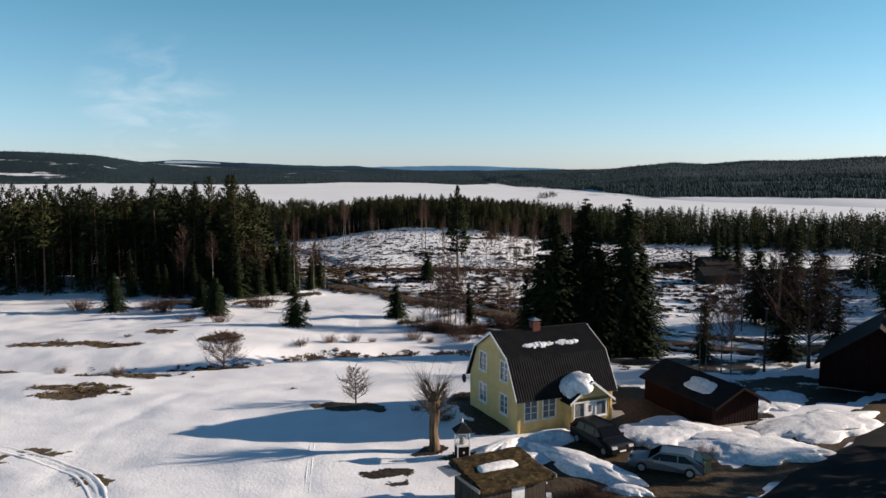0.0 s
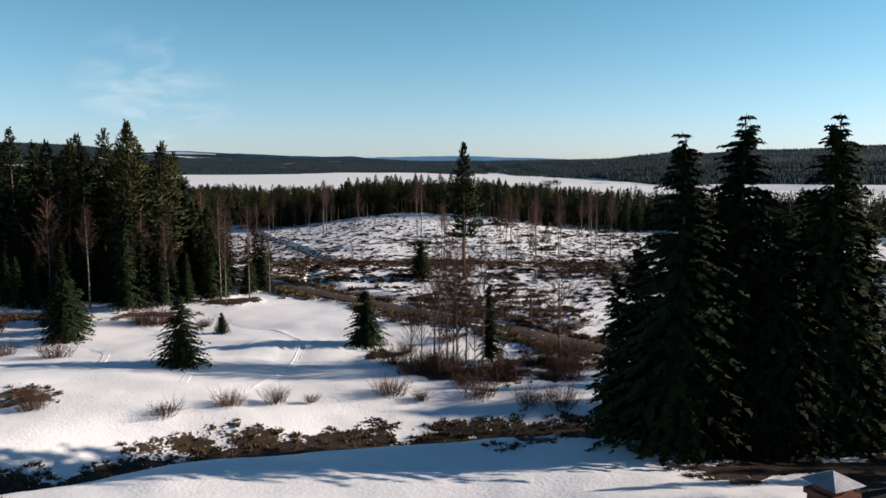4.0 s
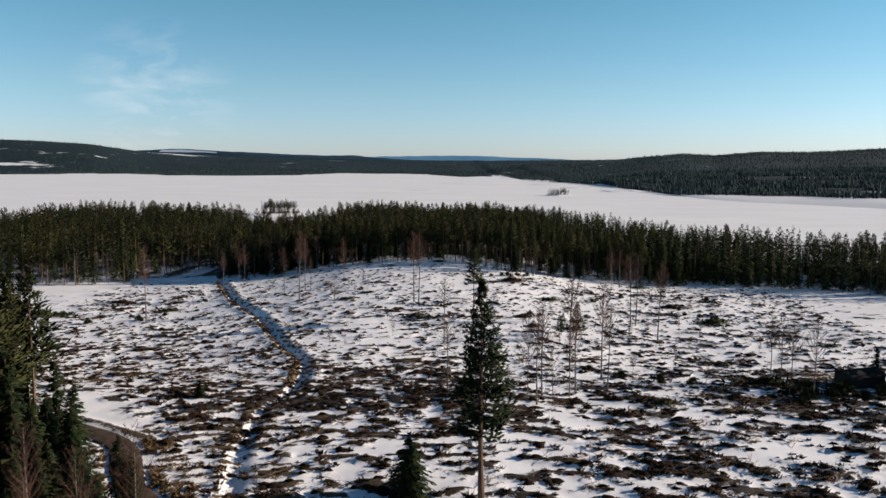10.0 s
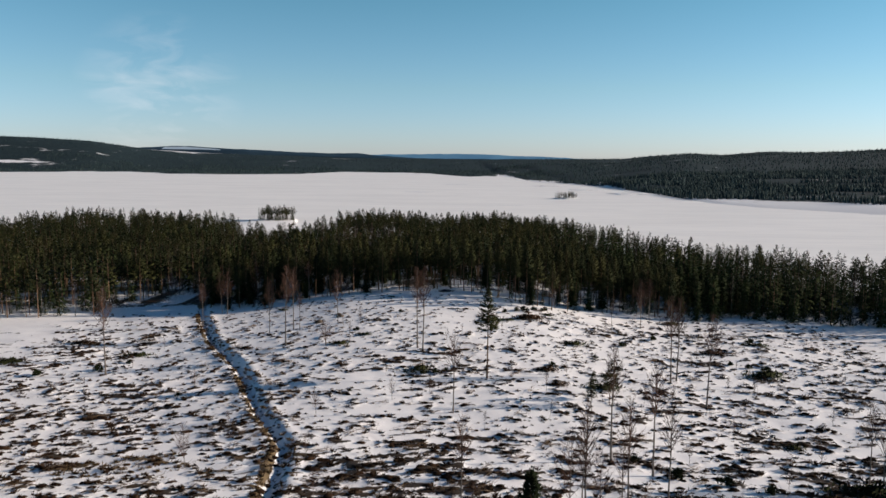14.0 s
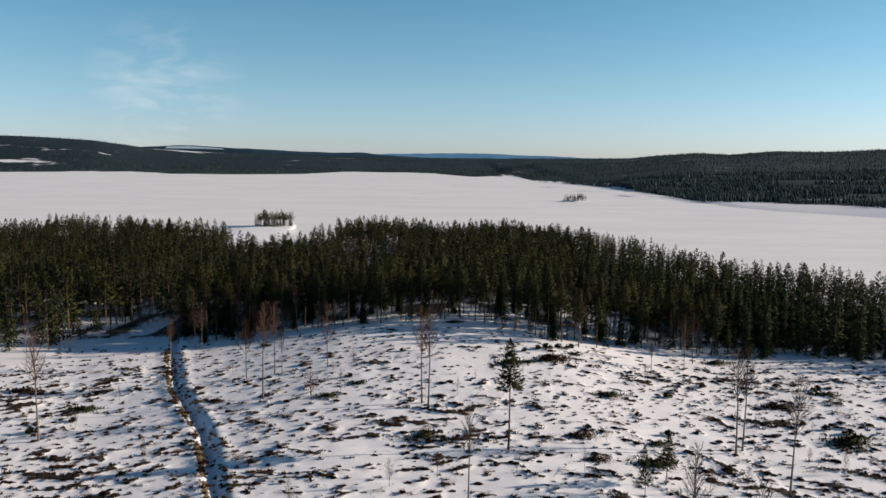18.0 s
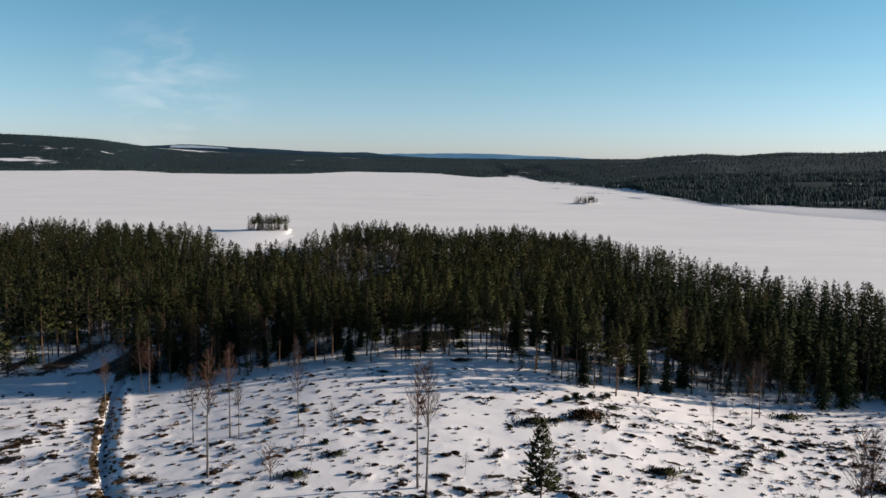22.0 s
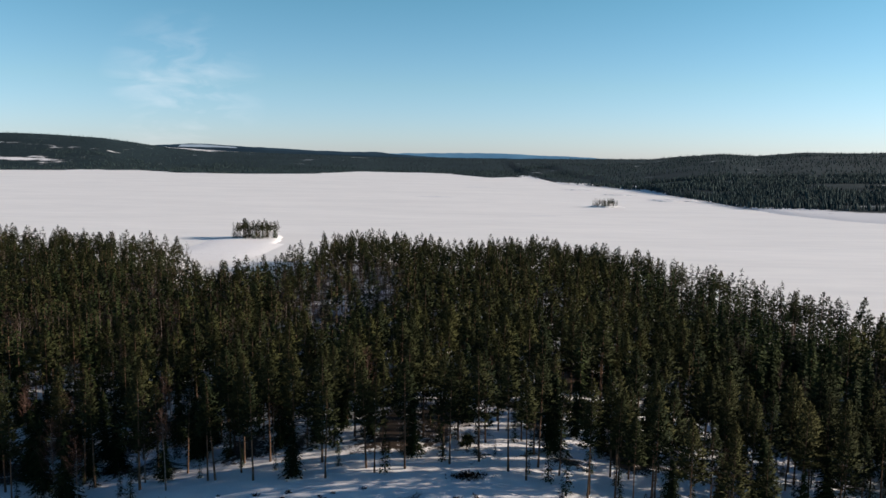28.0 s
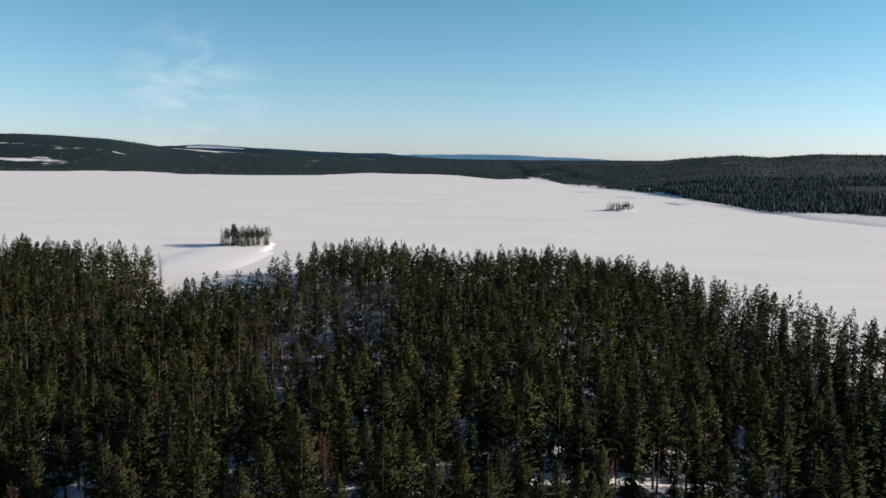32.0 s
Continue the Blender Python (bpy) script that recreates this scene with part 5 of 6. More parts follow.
_b.inputs["Base Color"].default_value, _b.inputs["Coat Weight"].default_value = (0.003, 0.003, 0.004, 1), 0.05
_b.inputs["Specular IOR Level"].default_value = 0.25
M_SILVER, _n, _l, _b = material("silver_car_paint", 0.35, 0.6)
_b.inputs["Base Color"].default_value, _b.inputs["Coat Weight"].default_value = (0.11, 0.12, 0.145, 1), 0.4
M_LAMP, _n, _l, _b = material("lamp_lens", 0.1)
_b.inputs["Base Color"].default_value = (0.6, 0.6, 0.62, 1)
M_REDLENS, _n, _l, _b = material("red_lens", 0.2)
_b.inputs["Base Color"].default_value = (0.20, 0.01, 0.01, 1)
M_DARKGLASS, _n, _l, _b = material("tinted_glass", 0.05)
_b.inputs["Base Color"].default_value, _b.inputs["Specular IOR Level"].default_value = (0.006, 0.007, 0.008, 1), 0.2


# ---- the yellow house ----
def build_house():
    ho = thing("house", "yellow wooden house with black gambrel roof and white windows", "house", pose(5.49, 53.73, 0.25, 0, 0, 23.3))
    L, W = 8.1, 7.94
    e, k, r = 2.72, 5.22, 6.70
    front_holes = [(.60, 1.60, 1.02, 2.36), (2.12, 3.12, 1.02, 2.36)]
    part("wall", holed_wall("wall", M_YELLOW, L, [(0, e), (L, e)], front_holes, battens=.22), ho, "yellow board-and-batten front wall")
    back = part("wall", holed_wall("wall", M_YELLOW, L, [(0, e), (L, e)], [], battens=.22), ho, "yellow board-and-batten wall", pose(L, W, 0, 0, 0, 180))
    prof = [(0, e), (1.30, k), (W / 2, r), (W - 1.30, k), (W, e)]
    gable_holes = [(W - y - .56, W - y + .56, z0, z1) for y in (5.61, 2.12) for z0, z1 in ((1.02, 2.36), (3.50, 4.84))]
    part("wall", holed_wall("wall", M_YELLOW, W, prof, gable_holes, battens=.22), ho, "yellow board-and-batten gable wall", pose(0, W, 0, 0, 0, -90))
    part("wall", holed_wall("wall", M_YELLOW, W, prof, [], battens=.22), ho, "yellow board-and-batten gable wall", pose(L, 0, 0, 0, 0, 90))
    part("corner_board", boxes("corner_board", M_YELLOW, (-.035, .12, -.04, .0, .2, e), (-.04, 0, -.04, .12, .2, e)), ho)
    part("corner_board", boxes("corner_board", M_YELLOW, (L - .12, L + .035, -.04, .0, .2, e), (L, L + .04, -.04, .12, .2, e)), ho)
    part("plinth", boxes("plinth", M_CONCRETE, (.04, L - .04, .04, W - .04, -.4, .22)), ho, "grey rendered plinth")
    for x0, x1, z0, z1 in front_holes:
        add_window(ho, pose(x0, 0, z0), x1 - x0, z1 - z0, 2, 3)
    for x0, x1, z0, z1 in gable_holes:
        add_window(ho, pose(0, W - x0, z0, 0, 0, -90), x1 - x0, z1 - z0, 2, 3)
    for n, (p0, p1) in enumerate((((-.28, e - .18), (1.26, k + .05)), ((1.26, k + .05), (W / 2, r + .09)), ((W + .28, e - .18), (W - 1.26, k + .05)), ((W - 1.26, k + .05), (W / 2, r + .09)))):
        part("roof", ribbed("roof", M_ROOF, p0, p1, -.26, L + .26, .205, .045), ho, "black ribbed roof sheets")
    part("ridge_cap", boxes("ridge_cap", M_ROOF, (-.28, L + .28, W / 2 - .10, W / 2 + .10, r + .10, r + .15)), ho)
    pts = [(-.32, e - .22), (1.24, k + .03), (W / 2, r + .08), (W - 1.24, k + .03), (W + .32, e - .22)]
    for x in (-.30, L + .26):
        for (ya, za), (yb, zb) in zip(pts, pts[1:]):
            s = Soup()
            s.add([np.array(p) for p in ((x, ya, za - .14), (x, yb, zb - .14), (x, yb, zb + .06), (x, ya, za + .06), (x + .04, ya, za - .14), (x + .04, yb, zb - .14), (x + .04, yb, zb + .06), (x + .04, ya, za + .06))],
                  [(0, 1, 2, 3), (7, 6, 5, 4), (0, 4, 5, 1), (3, 2, 6, 7), (0, 3, 7, 4), (1, 5, 6, 2)])
            part("bargeboard", soup_mesh("bargeboard", s, M_WHITE), ho, "white bargeboard")
    s = Soup()
    s.tube([(-.26, -.34, e - .22), (L + .26, -.34, e - .22)], [.06, .06], 8)
    part("gutter", soup_mesh("gutter", s, M_ROOF), ho)
    s = Soup()
    s.tube([(.06, -.34, e - .22), (.06, -.10, e - .5), (.06, -.10, .2)], [.04, .04, .04], 6)
    part("downpipe", soup_mesh("downpipe", s, M_YELLOW), ho)
    ch = part("chimney", boxes("chimney", M_BRICK, (3.30, 3.90, W / 2 - .35, W / 2 + .25, 6.2, 7.26), (3.25, 3.95, W / 2 - .40, W / 2 + .30, 7.18, 7.28)), ho, "dark red brick chimney")
    for row in range(5):
        for col in range(3):
            part("brick", BRICK, ch, m=pose(3.30 + .09 + col * .21 + (.03 if row % 2 else -.02), W / 2 - .352, 6.62 + row * .115))
    part("flashing", boxes("flashing", M_BRICK, (3.36, 3.84, W / 2 - .29, W / 2 + .19, 7.28, 7.46)), ch, "dark chimney head")
    part("cap", mesh_of("cap", [(3.22, W / 2 - .43, 7.44), (4.03, W / 2 - .43, 7.44), (4.03, W / 2 + .38, 7.44), (3.22, W / 2 + .38, 7.44), (3.625, W / 2 - .025, 7.66), (3.625, W / 2 - .025, 7.42)], [(0, 1, 4), (1, 2, 4), (2, 3, 4), (3, 0, 4), (1, 0, 5), (2, 1, 5), (3, 2, 5), (0, 3, 5)], M_SHEET), ch, "pale sheet-metal chimney cap")
    # porch
    x0, x1, p, pe, pa = 3.85, 7.15, -1.0, 2.40, 3.62
    xm = (x0 + x1) / 2
    ph = [(.32, 1.12, 1.05, 2.05), (1.22, 2.10, .12, 2.12), (2.20, 3.00, 1.05, 2.05)]
    part("porch_wall", holed_wall("porch_wall", M_YELLOW, x1 - x0, [(0, pe), ((x1 - x0) / 2, pa), (x1 - x0, pe)], ph, .12, battens=.15), ho, "yellow battened porch front", pose(x0, p, 0))
    part("porch_wall", holed_wall("porch_wall", M_YELLOW, -p, [(0, pe), (-p, pe)], [], .12, battens=.2), ho, "", pose(x0, 0, 0, 0, 0, -90))
    part("porch_wall", holed_wall("porch_wall", M_YELLOW, -p, [(0, pe), (-p, pe)], [], .12, battens=.2), ho, "", pose(x1, p, 0, 0, 0, 90))
    add_window(ho, pose(x0 + .32, p, 1.05), .8, 1.0, 1, 1)
    add_window(ho, pose(x0 + 2.20, p, 1.05), .8, 1.0, 1, 1)
    door = part("door", boxes("door", M_WHITE, (.04, .84, 0.02, .07, 0, 1.96), (-.06, 0.04, -.03, .08, 0, 2.06), (.84, .94, -.03, .08, 0, 2.06), (.04, .84, -.03, .08, 1.96, 2.06)), ho, "white panelled front door with six small panes", pose(x0 + 1.22, p, .12))
    for i in range(2):
        for j in range(3):
            part("pane", boxes("pane", M_DARKGLASS, (.30 + i * .15, .42 + i * .15, .010, .022, 1.22 + j * .17, 1.36 + j * .17)), door)
    part("door_handle", boxes("door_handle", M_SHEET, (.74, .78, -.03, .02, .98, 1.10)), door)
    part("step", boxes("step", M_GREYWOOD, (x0 + 1.0, x0 + 2.4, p - .6, p - .02, -.1, .12)), ho)
    depth = 1.5
    for a, b in (((x0 - .30, pe - .20), (xm, pa + .08)), ((x1 + .30, pe - .20), (xm, pa + .08))):
        s = Soup()
        prism_into(s, [a, b, (b[0], b[1] - .10), (a[0], a[1] - .10)], p - .35, depth)
        part("porch_roof", soup_mesh("porch_roof", s, M_ROOF), ho, "black porch roof")
        s = Soup()
        prism_into(s, [(a[0], a[1] + .04), (b[0], b[1] + .04), (b[0], b[1] - .16), (a[0], a[1] - .16)], p - .40, p - .355)
        part("bargeboard", soup_mesh("bargeboard", s, M_WHITE), ho, "white porch bargeboard")
    s = Soup()
    for k2 in range(22):
        xx = x0 + .12 + k2 * .142
        box_into(s, xx, xx + .07, p - .05, p - .025, 2.20, 2.42)
    part("fringe", soup_mesh("fringe", s, M_ROOF), ho, "dark notched trim above the porch door")
    s = Soup()
    s.tube([(-.1, W + .05, 2.9), (-.16, W + .05, 2.9)], [.36, .34], 20)
    dish = part("satellite_dish", soup_mesh("satellite_dish", s, M_ROOF), ho, "round black satellite dish", pose(-.25, .35, -.75))
    part("bracket", boxes("bracket", M_SHEET, (-.1, .3, W + .0, W + .06, 2.85, 2.9)), dish)
    return ho


BRICK = boxes("brick", M_BRICK, (-.10, .10, -.006, .02, -.048, .048))
HOUSE = build_house()


def on_house(x, y, z, *r):
    return pose(5.49, 53.73, 0.25, 0, 0, 23.3) @ pose(x, y, z, *r)


def ragged_snow(w, d, h, seed):
    """A melting slab of snow with a torn outline and steep rim."""
    r, rings, n, v = np.random.default_rng(seed), ((1.0, 0.0), (.95, .7), (.8, .95), (.45, 1.0)), 44, []
    wob = [1 + .22 * (float(fbm(np.array([math.cos(a) * 2.6 + seed]), np.array([math.sin(a) * 2.6]), 4)[0]) - .5) * 2 for a in np.linspace(0, 2 * math.pi, n, False)]
    for q, z in rings:
        for k in range(n):
            a = 2 * math.pi * k / n
            c, s_ = math.cos(a), math.sin(a)
            p = (abs(c) ** 5 + abs(s_) ** 5) ** -.2
            v.append((c * p * w * q * wob[k], s_ * p * d * q * wob[k], h * z * r.uniform(.85, 1.15) - .03))
    v.append((0, 0, h))
    f = [(j * n + k, j * n + (k + 1) % n, (j + 1) * n + (k + 1) % n, (j + 1) * n + k) for j in range(3) for k in range(n)] + [(3 * n + k, 3 * n + (k + 1) % n, 4 * n) for k in range(n)]
    return mesh_of("snow", v, f, M_SNOW, True)


slope = math.degrees(math.atan2(6.79 - 5.27, 3.97 - 1.26))
def roof_snow(w, seed):
    """Snow that has slid and broken between the roof's ribs."""
    r, out, n = np.random.default_rng(seed), [], int(2 * w / .205)
    for k in range(n):
        x, e = -w + (k + .5) * .205, 1 - abs(2 * (k + .5) / n - 1) ** 3
        lo, hi, h = -r.uniform(.10, .34) * e - .04, r.uniform(.08, .30) * e + .04, r.uniform(.08, .15)
        pts = [(lo, 0), (lo * .8, h * .8), (lo * .2, h), (hi * .8, h * .8), (hi, 0)]
        ring = []
        for xx, sc in ((x - .105, .75), (x - .04, 1.0), (x + .05, .97), (x + .105, .75)):
            ring += [np.array((xx, y, z * sc - .02)) for y, z in pts]
        out.append(mesh_of("snow", ring, [(a * 5 + j, (a + 1) * 5 + j, (a + 1) * 5 + j + 1, a * 5 + j + 1) for a in range(3) for j in range(4)] + [(0, 1, 2, 3, 4), (19, 18, 17, 16, 15)], M_SNOW))
    return out


for x, w in ((2.95, 1.35), (5.55, 1.1)):
    ob = thing("snow_patch", "ragged strip of old snow on black roof", "snow", on_house(x, 2.28, 5.90, slope), group="snow on the roof")
    for me in roof_snow(w, int(x * 9)):
        part("snow_lump", me, ob)
ob = thing("snow_dome", "rounded heap of snow on the porch roof", "snow", on_house(4.75, .0, 3.05, 0, -22, 0), group="snow on the roof", data=mound(1.45, 1.3, 1.1, 4, .07, 28, .45))


# ---- red outbuildings ----
def gable_shed(name, label, m, w, d, eave, apex, wall, roof, over=0.35, front=0.7, door=False, base=0.3):
    """A boarded outbuilding with its gable towards -y."""
    sh = thing(name, label, "shed", m)
    prof = [(0, eave), (w / 2, apex), (w, eave)]
    part("wall", holed_wall("wall", wall, w, prof, [], .12, battens=.26), sh)
    part("wall", holed_wall("wall", wall, w, prof, [], .12), sh, "", pose(w, d, 0, 0, 0, 180))
    part("wall", holed_wall("wall", wall, d, [(0, eave), (d, eave)], [], .12), sh, "", pose(0, d, 0, 0, 0, -90))
    part("wall", holed_wall("wall", wall, d, [(0, eave), (d, eave)], [], .12), sh, "", pose(w, 0, 0, 0, 0, 90))
    sl = (apex - eave) / (w / 2)
    for a in (-over, w + over):
        za = eave - over * sl + .05
        s = Soup()
        prism_into(s, [(a, za), (w / 2, apex + .05), (w / 2, apex - .04), (a, za - .09)], -front, d + over)
        part("roof", soup_mesh("roof", s, roof), sh, "dark roof")
        s = Soup()
        prism_into(s, [(a, za + .03), (w / 2, apex + .08), (w / 2, apex - .13), (a, za - .18)], -front - .04, -front - .005)
        part("bargeboard", soup_mesh("bargeboard", s, wall), sh)
    part("sill_log", boxes("sill_log", M_GREYWOOD, (-.05, w + .05, -.06, .0, .05, .22)), sh, "pale weathered sill log")
    part("foundation", boxes("foundation", M_CONCRETE, (.05, w - .05, .05, d - .05, -base - .3, .04)), sh)
    if door:
        dr = part("door", boxes("door", wall, (w * .3, w * .7, -.06, -.03, .25, eave - .1)), sh)
        part("hinge", boxes("hinge", M_ROOF, (w * .3, w * .45, -.075, -.06, .6, .65), (w * .3, w * .45, -.075, -.06, 1.6, 1.65)), dr)
    return sh


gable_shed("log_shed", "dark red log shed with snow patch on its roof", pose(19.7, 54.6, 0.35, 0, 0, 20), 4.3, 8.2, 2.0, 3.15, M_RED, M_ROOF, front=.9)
thing("snow_patch", "patch of old snow lying on a shed roof", "snow", pose(19.7, 54.6, 0.35, 0, 0, 20) @ pose(.95, 2.4, 2.62, 0, -28, 0), group="snow on the roof", data=ragged_snow(.72, 1.5, .07, 9))
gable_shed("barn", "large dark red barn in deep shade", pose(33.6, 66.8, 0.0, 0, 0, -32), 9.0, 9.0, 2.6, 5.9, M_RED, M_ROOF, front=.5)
gable_shed("cabin", "low dark timber cabin on the clearing's far side", pose(58.6, 200.6, gz(61, 199), 0, 0, -72), 4.0, 5.4, 2.0, 2.7, M_DARKWOOD, M_ROOF)
gable_shed("cabin", "dark timber cabin with bluish roof among trees", pose(65.6, 197.5, gz(68, 195), 0, 0, -72), 5.5, 8.0, 2.3, 3.9, M_DARKWOOD, M_ROOF)
gable_shed("cabin", "dark timber cabin beside bare trees", pose(50, 150, gz(52, 150), 0, 0, -80), 4.5, 7.0, 2.0, 3.2, M_DARKWOOD, M_ROOF)


def turf_shed():
    k = thing("turf_shed", "small dark shed with brown turf roof and snow", "shed", pose(2.1, 39.7, 0.3, 0, 0, 27.5))
    W, D = 4.3, 2.9
    part("wall", boxes("wall", M_DARKWOOD, (0, W, D - .1, D, 0, 2.15)), k)
    part("wall", boxes("wall", M_DARKWOOD, (0, .1, 0, D, 0, 2.0)), k)
    part("wall", boxes("wall", M_DARKWOOD, (W - .1, W, 0, D, 0, 2.0)), k)
    part("wall", holed_wall("wall", M_DARKWOOD, W, [(0, 1.75), (W, 1.75)], [(2.0, 2.9, .05, 1.65)], .1), k)
    part("door", boxes("door", M_WHITE, (2.02, 2.88, .02, .07, .05, 1.63)), k, "white shed door")
    n, tv, tf = 44, [], []
    for j in range(n + 1):
        for i in range(n + 1):
            x0, y0 = -.3 + (W + .6) * i / n, -.45 + (D + .75) * j / n
            edge = min(i, j, n - i, n - j)
            q = float(fbm(np.array([x0 * 2.2]), np.array([y0 * 3.0]), 4)[0])
            tv.append((x0, y0, 1.88 + .55 * (y0 + .45) / (D + .75) + (.16 * q if edge else -.18)))
    for j in range(n):
        for i in range(n):
            k0 = j * (n + 1) + i
            tf.append((k0, k0 + 1, k0 + n + 2, k0 + n + 1))
    tf.append(tuple(range(n, -1, -1)) + tuple((n + 1) * j for j in range(1, n + 1)) + tuple((n + 1) * n + i for i in range(1, n + 1)) + tuple((n + 1) * j + n for j in range(n - 1, 0, -1)))
    part("turf", mesh_of("turf", tv, tf, M_TURF, True), k, "brown dry turf")
    part("edge_board", boxes("edge_board", M_GREYWOOD, (-.36, -.31, -.5, D + .35, 1.82, 2.02)), k)
    part("edge_board", boxes("edge_board", M_GREYWOOD, (W + .31, W + .36, -.5, D + .35, 1.82, 2.02)), k)
    part("canopy", boxes("canopy", M_SHEET, (-1.1, -.36, 1.5, D + .1, 2.18, 2.24)), k, "pale sheet canopy")
    thing("snow_patch", "long strip of snow on a turf roof", "snow", pose(2.1, 39.7, 0.3, 0, 0, 27.5) @ pose(1.95, 1.45, 2.26, 8.5), group="snow on the roof", data=ragged_snow(1.25, .36, .16, 12))


turf_shed()


# ---- cars ----
def car(name, label, m, paint, length, width, height, hood, tail, estate):
    """A car with its nose towards +x."""
    c = thing(name, label, "car", m)
    L, Wd, H = length, width / 2, height
    side = [(-L / 2, .45), (-L / 2 + .02, .85), (-L / 2 + tail, H * .97 if estate else H * .9), (-L / 2 + tail + .5, H), (L / 2 - hood - .75, H * .985), (L / 2 - hood, H * .63), (L / 2 - .25, H * .54), (L / 2, H * .40), (L / 2, .32), (-L / 2 + .05, .30)]
    n, v, f = len(side), [], []
    belt = H * .62
    for y, inset in ((-1, 1), (-.98, 0), (.98, 0), (1, 1)):
        for x, z in side:
            k = max(0.0, (z - belt) / (H - belt)) * .20
            v.append((x * (1 - .012 * inset), y * Wd * (1 - k) * (0.985 if inset else 1.0), z - (.02 if inset and z > belt else 0)))
    for a in range(3):
        for k in range(n):
            f.append((a * n + k, a * n + (k + 1) % n, (a + 1) * n + (k + 1) % n, (a + 1) * n + k))
    f += [tuple(range(n - 1, -1, -1)), tuple(range(3 * n, 4 * n))]
    body = mesh_of("body", v, f, paint)
    bm = bmesh.new()
    bm.from_mesh(body)
    bmesh.ops.recalc_face_normals(bm, faces=bm.faces)
    bmesh.ops.bevel(bm, geom=[e for e in bm.edges], offset=.035, segments=2, affect="EDGES")
    bm.to_mesh(body)
    bm.free()
    part("body", body, c)
    yk = Wd * (1 - .11)
    gz0, gz1 = belt + .03, H - .12
    for sgn in (-1, 1):
        for xa, xb, xc, xd in ((-L / 2 + tail * .75, -.75, -.75, -L / 2 + tail + .35), (-.68, .35, .35, -.68), (.42, L / 2 - hood - .12, L / 2 - hood - .80, .42)):
            y0, y1 = sgn * (Wd * .992 + .004), sgn * (Wd * .85 + .004)
            part("side_window", mesh_of("side_window", [(xa, y0, gz0), (xb, y0, gz0), (xc, y1, gz1), (xd, y1, gz1), (xa, y0 - sgn * .02, gz0), (xb, y0 - sgn * .02, gz0), (xc, y1 - sgn * .02, gz1), (xd, y1 - sgn * .02, gz1)],
                                               [(0, 1, 2, 3), (7, 6, 5, 4), (0, 4, 5, 1), (1, 5, 6, 2), (2, 6, 7, 3), (3, 7, 4, 0)], M_DARKGLASS), c)
        part("mirror", boxes("mirror", paint, (L / 2 - hood - .35, L / 2 - hood - .20, sgn * Wd, sgn * (Wd + .18), H * .62, H * .70) if sgn > 0 else (L / 2 - hood - .35, L / 2 - hood - .20, -Wd - .18, -Wd, H * .62, H * .70)), c)
        part("headlight", boxes("headlight", M_LAMP, (L / 2 - .16, L / 2 + .012, sgn * Wd * .72 - .2, sgn * Wd * .72 + .2, H * .40, H * .49)), c)
        part("tail_light", boxes("tail_light", M_REDLENS, (-L / 2 - .012, -L / 2 + .12, sgn * Wd * .84 - .10, sgn * Wd * .84 + .10, H * .52, H * .70)), c)
        part("roof_rail", boxes("roof_rail", M_SHEET if paint == M_SILVER else M_ROOF, (-L / 2 + tail + .3, L / 2 - hood - 1.0, sgn * Wd * .74 - .02, sgn * Wd * .74 + .02, H + .0, H + .05)), c)
        for x in (L / 2 - .85, -L / 2 + .85):
            s = Soup()
            s.tube([(x, sgn * (Wd - .20), .33), (x, sgn * (Wd - .19), .33), (x, sgn * (Wd + .01), .33), (x, sgn * (Wd + .015), .33)], [.28, .335, .335, .25], 20)
            wh = part("wheel", soup_mesh("wheel", s, M_TYRE), c)
            s = Soup()
            s.tube([(x, sgn * Wd * .98, .33), (x, sgn * (Wd + .025), .33)], [.22, .20], 12)
            part("rim", soup_mesh("rim", s, M_SHEET), wh, "alloy rim")
    xw0, xw1 = L / 2 - hood - .04, L / 2 - hood - .70
    part("windscreen", mesh_of("windscreen", [(xw0, -Wd * .86, H * .655), (xw0, Wd * .86, H * .655), (xw1, Wd * .76, H * .965), (xw1, -Wd * .76, H * .965), (xw0 + .03, -Wd * .86, H * .67), (xw0 + .03, Wd * .86, H * .67), (xw1 + .03, Wd * .76, H * .985), (xw1 + .03, -Wd * .76, H * .985)],
                                       [(0, 1, 2, 3), (7, 6, 5, 4), (0, 4, 5, 1), (1, 5, 6, 2), (2, 6, 7, 3), (3, 7, 4, 0)], M_DARKGLASS), c)
    xr0, xr1 = -L / 2 + .03, -L / 2 + tail - .03
    part("rear_window", mesh_of("rear_window", [(xr0 - .02, -Wd * .84, H * .66), (xr0 - .02, Wd * .84, H * .66), (xr1 - .04, Wd * .74, H * .93), (xr1 - .04, -Wd * .74, H * .93), (xr0 + .04, -Wd * .84, H * .66), (xr0 + .04, Wd * .84, H * .66), (xr1 + .04, Wd * .74, H * .93), (xr1 + .04, -Wd * .74, H * .93)],
                                        [(0, 1, 2, 3), (7, 6, 5, 4), (0, 4, 5, 1), (1, 5, 6, 2), (2, 6, 7, 3), (3, 7, 4, 0)], M_DARKGLASS), c)
    part("grille", boxes("grille", M_ROOF, (L / 2 - .05, L / 2 + .008, -.38, .38, H * .34, H * .45)), c)
    part("number_plate", boxes("number_plate", M_WHITE, (L / 2, L / 2 + .018, -.26, .26, H * .26, H * .33)), c)
    return c


car("suv", "black sport utility car parked before the porch", pose(10.95, 51.1, 0.32, 0, 0, -63), M_BLACKCAR, 4.6, 1.88, 1.68, 1.05, .42, True)
car("estate_car", "silver estate car parked beside the snow bank", pose(14.25, 46.9, 0.32, 0, 0, 158), M_SILVER, 4.6, 1.80, 1.43, 1.20, .85, True)


